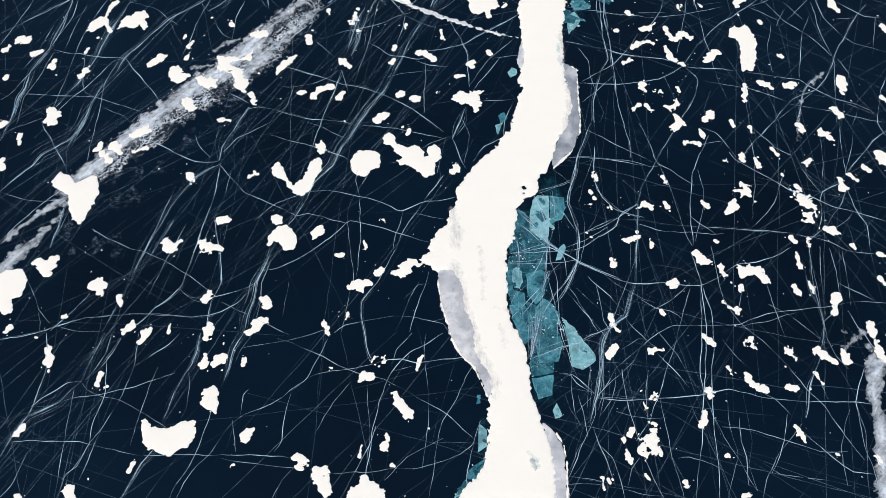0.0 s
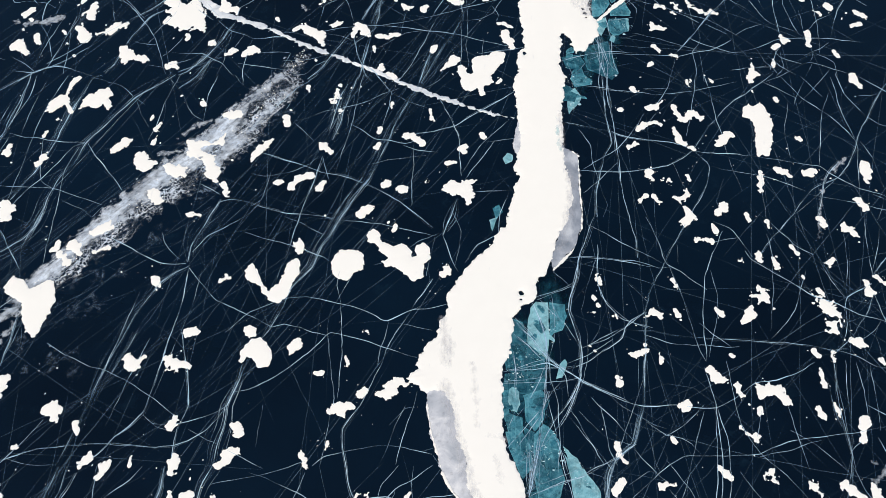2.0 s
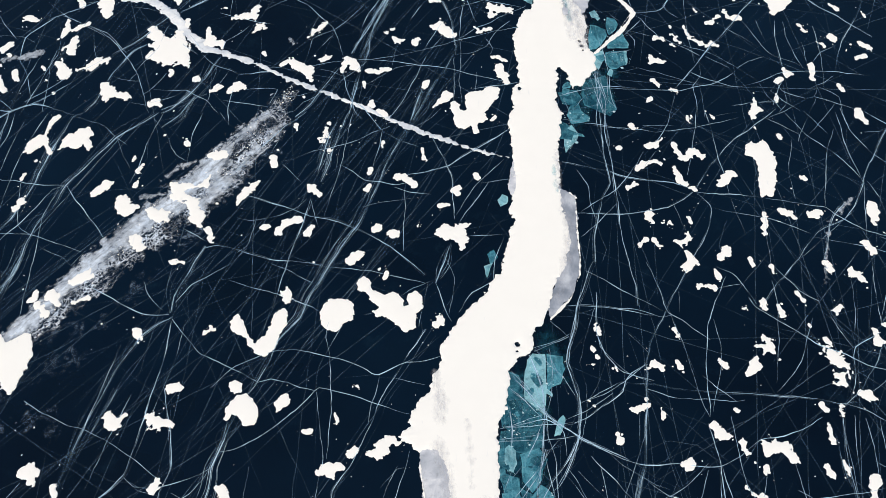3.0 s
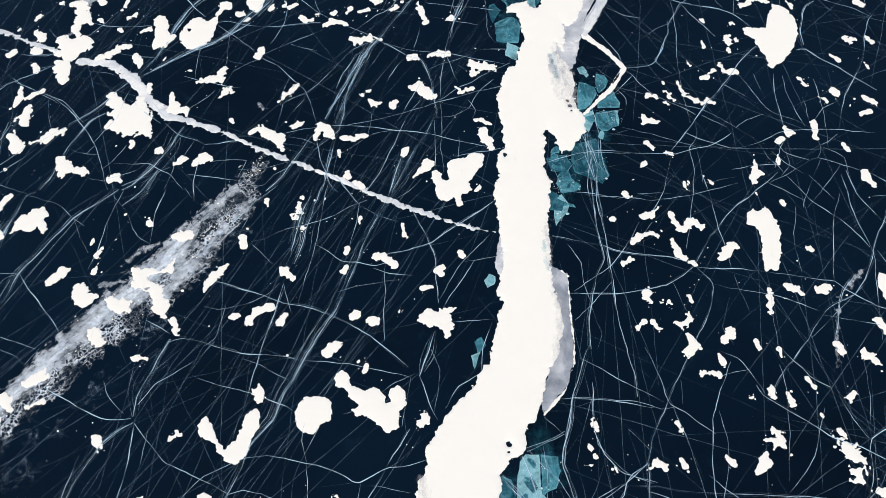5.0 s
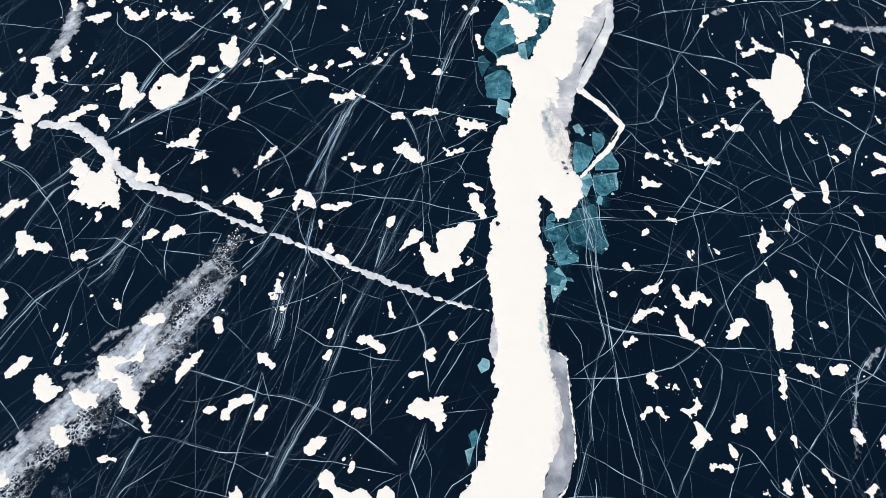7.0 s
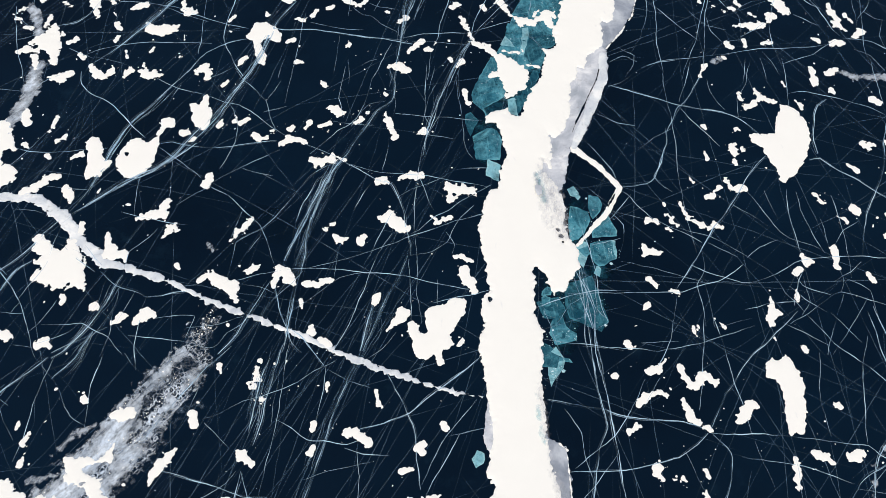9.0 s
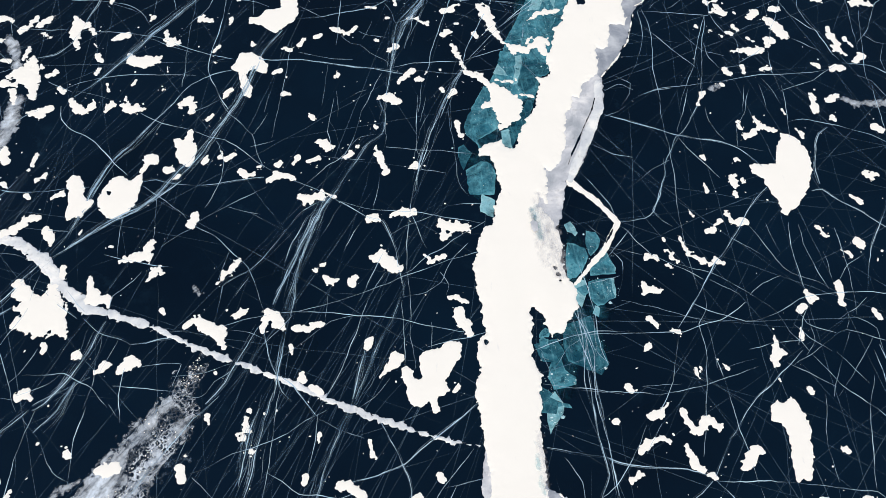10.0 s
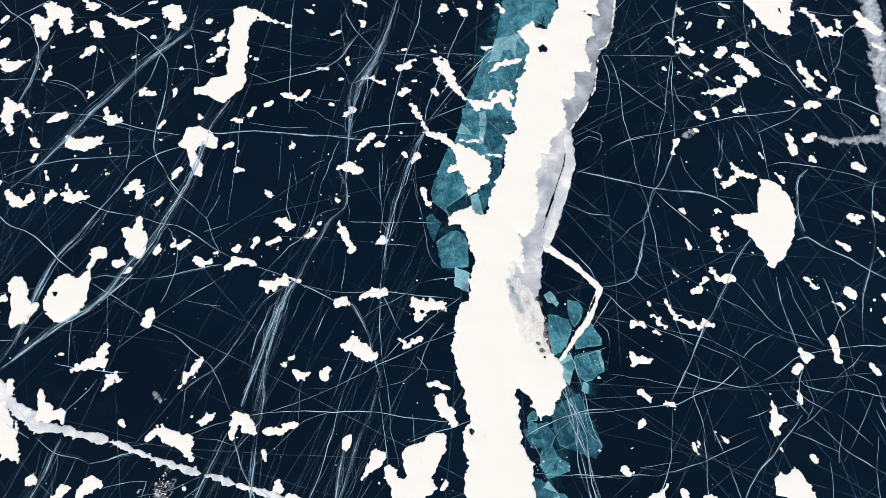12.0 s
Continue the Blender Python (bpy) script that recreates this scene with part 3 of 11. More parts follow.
def slab(jam, mat, corners, kind="ice_slab"):
    """One angular slab, its edges chipped, lying flush in the jam."""
    rng = np.random.default_rng(len(jam.children) + 100 * int(abs(corners[0][0]) * 7))
    ring = []
    for (ax, ay), (bx, by) in zip(corners, corners[1:] + corners[:1]):
        n = max(2, int(math.hypot(bx - ax, by - ay) / 0.35))
        for k in range(n):
            t = k / n
            ring.append((ax + (bx - ax) * t + rng.normal(0, 0.03), ay + (by - ay) * t + rng.normal(0, 0.03)))
    cx, cy = np.mean(ring, axis=0)
    if kind == "ice_slab":
        ring = [(cx + (a - cx) * 0.995, cy + (b - cy) * 0.995) for a, b in ring]
    top = 0.008 + 0.0027 * (len(jam.children) % 5) + 0.00002 * len(jam.children) if kind == "ice_slab" else 0.0235 + 0.0005 * (len(jam.children) % 8)
    m = len(ring)
    tx, ty = rng.normal(0, 0.0004, 2)
    v = [(a, b, -0.08) for a, b in ring] + [(a, b, top - 0.002) for a, b in ring]
    inner = max(0.6, 1 - 0.2 / max(0.3, math.hypot(ring[0][0] - cx, ring[0][1] - cy)))
    for shrink in (0.98, inner):
        v += [(cx + (a - cx) * shrink, cy + (b - cy) * shrink, top + tx * (a - cx) + ty * (b - cy)) for a, b in ring]
    f = [tuple(range(3 * m, 4 * m))]
    for j in range(m):
        i = (j + 1) % m
        for k in (0, m, 2 * m):
            f.append((k + j, k + i, k + m + i, k + m + j))
    ob = thing(kind, v, f, mat, jam, uvs=[(0.0, 0.0)] * (3 * m) + [(1.0, 0.0)] * m)
    ob.data.polygons.foreach_set("use_smooth", [False] * len(ob.data.polygons))


def break_up(jam, pieces, chips, seed):
    """Smaller shards over and between the slabs of a jam, and a strew of pale chips."""
    rng = np.random.default_rng(seed)
    slabs = [c for c in jam.children if c.name.startswith("ice_slab")]
    spread = [np.array([v.co.xy for v in s.data.vertices]) for s in slabs]
    size = np.array([np.ptp(p[:, 0]) * np.ptp(p[:, 1]) + 0.3 for p in spread])
    size /= size.sum()

    def spot():
        p = spread[rng.choice(len(spread), p=size)]
        a, b = p[rng.integers(len(p))], p[rng.integers(len(p))]
        return (a + (b - a) * rng.uniform(0.15, 0.85)) * 0.85 + p.mean(0) * 0.15

    for _ in range(pieces):
        cx, cy = spot()
        r, turn, slim = min(0.8, 0.15 + rng.exponential(0.22)), rng.uniform(0, 6.28), rng.uniform(0.35, 0.9)
        angles = np.sort(rng.uniform(0, 6.28, rng.integers(4, 7)))
        if np.max(np.diff(np.r_[angles, angles[0] + 6.283])) > 2.8:
            continue
        u, w = r * np.cos(angles), r * slim * np.sin(angles)
        corners = [(cx + a * math.cos(turn) - b * math.sin(turn), cy + a * math.sin(turn) + b * math.cos(turn)) for a, b in zip(u, w)]
        slab(jam, (PALE_BLUE, MID_BLUE, MID_BLUE, DEEP_BLUE, DEEP_BLUE, DEEP_BLUE)[rng.integers(6)], corners, "ice_shard")
    verts, faces = [], []
    for _ in range(chips):
        x, y = spot() + rng.normal(0, 0.3, 2)
        if value_noise(np.array([x / 1.2]), np.array([y / 1.2]), 6)[0] < rng.uniform(-0.4, 0.6):
            continue
        r, m, a0 = min(0.16, 0.016 + rng.exponential(0.024)), int(rng.integers(4, 7)), rng.uniform(0, 6.28)
        o = len(verts)
        verts += [(x + r * rng.uniform(0.5, 1.2) * math.cos(a0 + 6.283 * k / m), y + r * rng.uniform(0.4, 1.0) * math.sin(a0 + 6.283 * k / m), 0.0) for k in range(m)]
        verts.append((x, y, 0.031 + 0.05 * r))
        faces += [(o + k, o + (k + 1) % m, o + m) for k in range(m)]
    chip = thing("ice_chip", verts, faces, CHIP, jam, "pale chips of broken ice")
    chip["kind"] = "stuff"


def loose_crumbs(spots):
    """Crumbs of snow strewn thinly over the ice, thicker round the given spots."""
    rng = np.random.default_rng(77)
    verts, faces = list(CRUMB_VERTS), list(CRUMB_FACES)
    for k in range(3600):
        if k < 900:
            sx, sy, spread = spots[rng.integers(len(spots))]
            x, y = sx + rng.normal(0, spread), sy + rng.normal(0, spread)
            r = 0.02 + rng.exponential(0.035)
        else:
            x, y = rng.uniform(-45, 58), rng.uniform(10, 115)
            if value_noise(np.array([x / 3.0]), np.array([y / 3.0]), 4)[0] < rng.uniform(-0.1, 0.9):
                continue
            r = 0.02 + rng.exponential(0.03)
        r = min(r, 0.2)
        m = int(rng.integers(5, 8))
        a0, sq = rng.uniform(0, 6.28), rng.uniform(0.3, 0.9)
        o = len(verts)
        for i in range(m):
            a = 6.283 * i / m
            u, w = r * rng.uniform(0.65, 1.15) * math.cos(a), r * sq * rng.uniform(0.65, 1.15) * math.sin(a)
            verts.append((x + u * math.cos(a0) - w * math.sin(a0), y + u * math.sin(a0) + w * math.cos(a0), 0.0))
        verts.append((x, y, 0.004 + r * 0.15))
        faces += [(o + i, o + (i + 1) % m, o + m) for i in range(m)]
    tagged(thing("snow_crumbs", verts, faces, SNOW), "loose white snow crumbs scattered on black ice", "snow", kind="stuff")


def frost_band(lobes, prongs, wisps):
    """A diagonal band: a streaked film of frost along one side, a net of crumbs along the other."""
    rng = np.random.default_rng(31)
    nx, ny = -math.sin(BAND_TURN), math.cos(BAND_TURN)

    def aside(by, scale):
        return [(a + nx * by * wa, b + ny * by * wa, c + nx * by * wb, d + ny * by * wb, wa * scale, wb * scale) for a, b, c, d, wa, wb in lobes]

    band = blanket("frost_band", aside(-0.1, 1.05)[:5] + aside(-0.02, 0.95)[5:], WEB, 0.0, 0.13, 0.7, lip=0.02, seed=3, feather=True)
    tagged(band, "pale grainy band of frost and ice crumbs on black ice", "frost", kind="stuff")
    film = blanket("frost_film", aside(0.2, 0.62)[:5] + aside(-0.32, 0.3)[4:6] + aside(0.32, 0.25)[5:6], FILM, 0.0, 0.13, 0.5, lip=0.026, seed=4, feather=True, parent=band, label="smooth streaked grey frost film")
    film["kind"] = "stuff"
    for k, (name, spread, mat, fade, words) in enumerate((("frost_prong", prongs, FILM, 1.0, "smooth grey frost tongues"), ("frost_wisp", wisps, WISP, 1.0, "faint wisps of frost"))):
        extra = blanket(name, spread, mat, 0.0, 0.1, 0.3 + 0.5 * k, lip=0.024, seed=50 + k, feather=True, parent=band, label=words, fade=fade)
        extra["kind"] = "stuff"
    verts, faces = [], []
    total = 0
    while total < 500:
        l = lobes[rng.integers(len(lobes))]
        s = rng.random()
        w = l[4] * (1 - s) + l[5] * s
        x = l[0] + (l[2] - l[0]) * s + rng.normal(0, w * 0.24) - nx * 0.1 * w
        y = l[1] + (l[3] - l[1]) * s + rng.normal(0, w * 0.24) - ny * 0.1 * w
        if value_noise(np.array([x / 1.4]), np.array([y / 1.4]), 8)[0] < rng.uniform(-0.6, 0.6):
            continue
        r = min(0.08, 0.016 + rng.exponential(0.014))
        m = int(rng.integers(4, 7))
        a0 = rng.uniform(0, 6.28)
        ring = [(x + r * rng.uniform(0.6, 1.1) * math.cos(a0 + 6.283 * k / m), y + r * rng.uniform(0.6, 1.1) * math.sin(a0 + 6.283 * k / m), 0.028) for k in range(m)]
        o = len(verts)
        verts += ring + [(x, y, 0.032 + r * 0.15)]
        faces += [(o + k, o + (k + 1) % m, o + m) for k in range(m)]
        total += 1
    part = thing("ice_grain", verts, faces, SNOW, band, "loose white ice grains")
    part["kind"] = "stuff"


# ---- cracks in the ice: width, then the bends of its course
crack(0.1, ((-39.19, 58.31), (-37.87, 59.23), (-36.1, 60.5), (-33.85, 62.12), (-33.57, 62.33)))
crack(0.1, ((-33.47, 62.32), (-33.65, 60.56), (-33.98, 58.84), (-34.31, 57.16), (-34.43, 56.03), (-34.97, 55), (-35.48, 53.91), (-35.57, 52.01), (-35.95, 51.08), (-36, 49.55), (-36.07, 48.35), (-36.45, 46.29)))
crack(0.08, ((-34.43, 56.03), (-35.3, 54.23), (-35.95, 52.65), (-36.65, 51.41), (-37.44, 50.63)))
crack(0.07, ((-32.84, 62.31), (-33.16, 59.85), (-33.97, 57.49), (-34.43, 56.03)))
crack(0.12, ((-27.38, 62.14), (-28.11, 61.81), (-28.66, 60.42), (-29.34, 58.37), (-29.62, 57.03), (-29.99, 55.38), (-30.54, 53.77), (-31.05, 52.51), (-31.79, 51.28), (-32.46, 49.76)))
crack(0.06, ((-28.11, 61.81), (-27.04, 61.56), (-25.39, 60.81), (-24.2, 59.59), (-23.34, 58.88)))
crack(0.1, ((-21.15, 61.96), (-22.79, 60.59), (-24.2, 59.59), (-25.28, 58.25), (-26.13, 57.13), (-26.72, 56.08), (-27.46, 55.11), (-28.04, 53.51), (-28.98, 51.82), (-29.38, 50.78), (-29.67, 49.68), (-29.78, 48.17), (-30.07, 47.17), (-30.61, 46.31), (-31.62, 45.47), (-32.63, 44.75), (-33.11, 43.69), (-34.24, 42.54), (-35.3, 41.2)))
crack(0.08, ((-27.46, 55.11), (-28.48, 54.68), (-29.44, 53.1), (-30.41, 51.68), (-31.43, 50.65), (-31.98, 49.74), (-32.81, 47.96), (-33.69, 46.51)))
crack(0.07, ((-33.97, 56.22), (-32.14, 55.77), (-30.34, 55.39), (-27.47, 55.18)))
crack(0.06, ((-27.46, 55.11), (-26.01, 53), (-24.82, 51.52), (-23.82, 50.25)))
crack(0.06, ((-35.76, 51.33), (-33.45, 51.14), (-31.73, 50.97), (-29.52, 50.72), (-27.73, 50.12), (-25.18, 49.07)))
crack(0.06, ((-28.63, 49.77), (-27.55, 49.02), (-26.53, 48.57), (-25.86, 47.95), (-24.96, 49.25)))
crack(0.06, ((-33.39, 48.45), (-32.91, 47.25), (-31.93, 45.88), (-31.06, 44.54), (-30.43, 43.61)))
crack(0.09, ((-33.41, 48.57), (-34.69, 47.89), (-35.8, 47.57), (-36.59, 46.88)))
crack(0.07, ((-29.28, 50.77), (-30.39, 51.55), (-30.83, 53.46), (-31.1, 56.07)))
crack(0.06, ((-21.63, 61.62), (-20.4, 59.83), (-19.32, 57.74), (-18.34, 57.03), (-18.04, 56.49)))
crack(0.07, ((-20.79, 61.95), (-21.6, 59.17), (-22.07, 56.81), (-22.62, 55.17)))
crack(0.06, ((-24.2, 59.59), (-23.46, 57.86), (-22.78, 56.49)))
crack(0.08, ((-24.52, 46.26), (-22.75, 45.23), (-20.76, 44.15), (-19.79, 43.73), (-18.17, 43.68)))
crack(0.06, ((-20.34, 46.44), (-19.72, 45.15), (-18.68, 44.09)))
crack(0.05, ((-37.01, 62.43), (-38.25, 58.63), (-38.88, 56.96)))
crack(0.05, ((-30.24, 62.23), (-31.57, 58.09), (-32.21, 53.5), (-32.7, 49.76)))
crack(0.05, ((-27.99, 54.67), (-28.79, 52.13), (-28.75, 49.05), (-28.95, 43.58)))
crack(0.1, ((-29.57, 49.68), (-30.7, 45.56), (-33.11, 43.69)))
crack(0.07, ((-17.52, 61.85), (-18.1, 59.76), (-18.31, 56.7)))
crack(0.06, ((-16.13, 61.81), (-15.66, 61.09), (-14.82, 60.22)))
crack(0.1, ((-9.1, 61.6), (-10.73, 60.24), (-11.7, 59.22), (-12.88, 57.89), (-14.72, 55.6), (-15.66, 54.97)))
crack(0.08, ((-16.13, 49.13), (-15.29, 49.28), (-14.22, 49.07), (-12.26, 48.3), (-10.58, 47.83), (-8.45, 47.59), (-6.07, 47.05), (-3.72, 46.75), (-1.85, 46.23), (0.19, 45.48)))
crack(0.13, ((-16.15, 49.31), (-16.75, 48.12), (-17.32, 46.65), (-17.86, 45.1), (-17.95, 43.79)))
crack(0.07, ((-13.02, 48.92), (-14.12, 47.75), (-15.45, 46.78), (-16.79, 46.05), (-17.81, 44.64)))
crack(0.07, ((-12.48, 51.68), (-12.77, 50.13), (-13.04, 49.22), (-13.71, 48.64)))
crack(0.07, ((-13.94, 51.72), (-12.95, 51.38), (-11.5, 51.52), (-10.55, 51.75), (-9.36, 52.41), (-8.66, 53.15)))
crack(0.09, ((-13.34, 53.61), (-11.58, 52.92), (-9.84, 52.23), (-8.36, 51.56), (-6.65, 51.2), (-5.19, 50.54), (-3.74, 49.7), (-2.31, 48.62), (-0.9, 47.21), (0.21, 46.18)))
crack(0.07, ((-10.91, 56.82), (-9.82, 57.12), (-8.34, 57.76), (-6.84, 58.05), (-4.83, 58.68), (-3.31, 59.46), (-2.29, 59.85)))
crack(0.07, ((-10.79, 56.48), (-9.74, 55.33), (-8.7, 53.99)))
crack(0.12, ((-4.25, 61.45), (-3.73, 60.59), (-3.06, 59.66)))
crack(0.09, ((-8.42, 53.15), (-8.63, 52.2), (-9.25, 49.73), (-9.86, 47.63), (-10.26, 46.17), (-10.83, 43.89)))
crack(0.06, ((-8.42, 53.15), (-8.02, 51.55), (-7.7, 50.61)))
crack(0.1, ((-5.64, 61.5), (-6.36, 59.41), (-7.05, 56.71), (-7.74, 54.74)))
crack(0.06, ((-5.28, 61.48), (-6.06, 57.35), (-6.73, 54.06), (-7.39, 51.53)))
crack(0.11, ((-0.23, 61.33), (-1.53, 58.58), (-2.55, 56.24), (-3.29, 54.29), (-4.25, 52.08), (-4.95, 50.53), (-6.11, 48.73), (-7.01, 46.96), (-7.89, 45.23), (-8.31, 44.1), (-8.82, 43.04), (-9.6, 42.17), (-10.24, 41.37), (-10.63, 40.29), (-11.01, 39.23), (-11.6, 37.93), (-12.01, 37.42)))
crack(0.07, ((-2.9, 59.66), (-3.3, 57.27), (-3.79, 55.29)))
crack(0.06, ((-6.29, 56.35), (-5.28, 55.66), (-4.28, 54.78), (-1.81, 54.25), (-0.33, 54.53)))
crack(0.05, ((-1.22, 53.91), (-1.29, 51.36), (-1.36, 48.3)))
crack(0.07, ((0.95, 45.87), (0.2, 45.6), (-0.69, 45.21), (-1.63, 44.49)))
crack(0.06, ((-4.15, 43.14), (-2.78, 43.67), (-2.32, 43.94)))
crack(0.05, ((-11.04, 47.66), (-9.83, 47.04), (-7.91, 45.81)))
crack(0.05, ((-14.01, 46.27), (-11.14, 45.32), (-8.31, 44.1), (-7.37, 43.51)))
crack(0.07, ((-34.22, 36.45), (-33.24, 37.96), (-32.18, 39.25), (-31.1, 40.55), (-30.36, 41.35), (-29.83, 42.15)))
crack(0.05, ((-35.3, 41.2), (-33.34, 40.5), (-31.48, 40.19), (-29.97, 40.52)))
crack(0.1, ((-29.82, 39.72), (-29.96, 38.14), (-30.15, 36.86), (-30.25, 35.84)))
crack(0.11, ((-17.83, 43.51), (-18.78, 42.97), (-19.81, 42), (-20.57, 40.82), (-21.3, 39.5), (-21.79, 38.19), (-22.27, 36.91), (-22.75, 35.66), (-23.21, 34.42), (-23.68, 32.72), (-24.04, 31.54), (-24.31, 30.6), (-24.75, 29.46), (-25.02, 28.64)))
crack(0.09, ((-17.8, 43.23), (-17.95, 41.57), (-18.19, 39.68), (-18.57, 37.85), (-18.88, 36.06), (-19.17, 34.82), (-19.42, 33.35), (-19.69, 32.15), (-20.42, 31.21), (-21.37, 30.53), (-21.82, 29.85), (-22.42, 29.17), (-23.56, 28.52)))
crack(0.06, ((-27.2, 37.55), (-26.19, 36.76), (-24.75, 35.96), (-23.14, 35.41), (-21.29, 34.52), (-19.42, 33.35), (-17.55, 31.86)))
crack(0.06, ((-19.68, 32.05), (-18.97, 31.42), (-17.89, 31.15), (-16.56, 31.36), (-15.42, 31.71), (-14.61, 32.12), (-14.02, 32.58)))
crack(0.05, ((-19.58, 31.91), (-18.71, 31.03), (-17.41, 30.67)))
crack(0.09, ((-32.34, 28.19), (-30.74, 28.37), (-29.16, 28.74), (-28.02, 29.22), (-26.45, 29.73), (-24.43, 30.05), (-22.35, 30.09), (-20.24, 29.9), (-18.56, 29.77), (-17.32, 29.83), (-16.43, 30.09), (-15.32, 30.72), (-14.56, 31.55), (-14.2, 32.25)))
crack(0.07, ((-31.28, 32.91), (-30.61, 31.7), (-30.02, 30.51), (-29.12, 29.56), (-28.64, 29.23)))
crack(0.05, ((-28.64, 29.23), (-27.12, 28.83), (-25.04, 28.78)))
crack(0.05, ((-30.02, 30.51), (-29.66, 29.58), (-29.58, 28.75)))
crack(0.1, ((-17.8, 38.09), (-17.36, 36.02), (-16.69, 32.55), (-17.23, 30.9), (-17.37, 28.46)))
crack(0.04, ((-19.95, 37.63), (-21.23, 34.12), (-22.1, 31.26)))
crack(0.04, ((-21.32, 41.38), (-22.16, 37.68), (-23.03, 34.66)))
crack(0.04, ((-26.41, 31.83), (-27.42, 30.45), (-28.75, 28.73)))
crack(0.08, ((-17.82, 43.39), (-16.87, 42.09), (-15.59, 40.53), (-13.95, 39.73), (-12.55, 38.9), (-11.4, 38.19), (-10.52, 38.43), (-9.4, 38.14), (-8.5, 37.75), (-7.39, 37.57)))
crack(0.08, ((-14.7, 38.01), (-13.87, 38.78), (-13.04, 39.55), (-11.74, 40.05), (-10.42, 40.56), (-9.07, 40.63), (-7.26, 40.2), (-5.91, 39.9), (-4.56, 39.33), (-3.66, 38.67), (-3.13, 38.5), (-2.11, 39), (-1.21, 39.41), (0.08, 39.48), (1.34, 39.82)))
crack(0.05, ((-3.13, 38.34), (-1.89, 38.21), (0.05, 37.74)))
crack(0.07, ((-3.13, 38.5), (-3.3, 37.46), (-3.56, 36.44), (-3.76, 35.18)))
crack(0.09, ((0.13, 41.92), (-0.75, 40.57), (-1.43, 39.52), (-2.11, 38.48), (-2.99, 36.94), (-3.63, 35.18), (-4.06, 34.44), (-4.47, 33.46), (-5.09, 32.27), (-5.71, 31.33), (-6.11, 30.63), (-6.16, 29.47), (-5.84, 28.19), (-5.6, 26.75), (-5.26, 25.87)))
crack(0.08, ((-13.66, 33.45), (-12.61, 33.67), (-11.36, 34.23), (-10.32, 34.84), (-9.29, 35.72), (-8.24, 36.71), (-7.18, 37.72), (-5.41, 37.26), (-3.64, 36.6), (-1.9, 35.99), (-1.03, 35.72)))
crack(0.1, ((-12.99, 35.92), (-13.33, 34.67), (-13.66, 33.45), (-14.01, 32.49), (-14.1, 31.06), (-14.39, 29.67), (-14.61, 28.4), (-15.17, 26.98), (-15.45, 25.67), (-15.81, 24.18)))
crack(0.06, ((-5.74, 42.35), (-6.38, 40.99), (-7.03, 39.93), (-7.42, 38.35), (-7.2, 35.77), (-6.8, 32.79), (-7.27, 30.43), (-7.48, 28.23)))
crack(0.05, ((-6.58, 39.92), (-6.26, 36.25), (-6.51, 32.79)))
crack(0.06, ((-8.1, 28.24), (-7.3, 28.81), (-6.07, 29.1), (-4.42, 29.34), (-3.59, 29.41), (-1.93, 29.28), (-0.12, 28.78)))
crack(0.05, ((-1.28, 31.94), (-1.92, 31.95), (-2.97, 30.79)))
crack(0.05, ((-1.92, 32.19), (-2.76, 30.32), (-3.58, 28.13)))
crack(0.05, ((-1.06, 33.14), (-1.93, 30.3), (-2.55, 28.11)))
crack(0.04, ((-11.67, 32.43), (-11.78, 31.01), (-11.9, 29.61)))
crack(0.05, ((-16.51, 30.88), (-15.49, 30.25), (-14.39, 29.67)))
crack(0.09, ((-28.94, 28.65), (-28.53, 26.19), (-28.66, 24.69), (-28.84, 23.22), (-29.06, 22.39)))
crack(0.13, ((-24.8, 28.55), (-25.18, 27.21), (-25.56, 25.91), (-25.77, 24.83), (-26.42, 24), (-27.07, 23.3), (-27.96, 22.78), (-29.03, 22.27), (-29.47, 21.59), (-29.99, 20.39), (-30.34, 19.42)))
crack(0.07, ((-25.77, 24.83), (-26.75, 24.73), (-27.61, 24.03), (-28.48, 23.42), (-28.99, 23.01)))
crack(0.08, ((-24.18, 28.53), (-24.37, 27.19), (-24.79, 26.1), (-25.59, 24.96)))
crack(0.09, ((-23.49, 28.07), (-23.92, 26.96), (-24.55, 25.88), (-25.41, 25.04)))
crack(0.05, ((-25.67, 24.7), (-25.25, 24.18), (-24.38, 23.74), (-23.35, 23.51), (-22.07, 22.94), (-20.78, 22.21), (-19.49, 21.36), (-18.87, 21.07)))
crack(0.05, ((-26.89, 23.38), (-25.76, 23.69), (-23.82, 23.94), (-21.9, 24.4), (-20.37, 24.84), (-19.23, 25.33)))
crack(0.12, ((-17.78, 28.38), (-17.82, 27.04), (-18.1, 25.95), (-18.57, 24.88), (-19.04, 23.83), (-19.39, 22.59), (-19.69, 21.37)))
crack(0.06, ((-18.22, 25.3), (-17.99, 24.02), (-18.11, 22.76), (-18.32, 21.95)))
crack(0.05, ((-29.81, 20.47), (-28.26, 20.43), (-26.71, 20.44), (-25.15, 20.37), (-23.94, 20.06), (-22.73, 19.76), (-20.76, 19.4)))
crack(0.06, ((-20.56, 19.36), (-19.21, 19.25), (-17.68, 19.29), (-15.3, 19.24), (-13.45, 19.12), (-11.15, 19.07), (-10.38, 18.9)))
crack(0.1, ((-20.05, 19.78), (-20.67, 18.81), (-21.07, 17.67), (-21.49, 16.73), (-21.77, 16.18)))
crack(0.07, ((-22.32, 28.49), (-22.19, 26.26), (-22.52, 24.54), (-22.92, 23.29), (-23.34, 22.26), (-23.76, 21.26), (-24.36, 20.27), (-24.64, 19.68), (-25.04, 18.71), (-25.69, 18.15), (-25.74, 17.39), (-25.95, 16.57)))
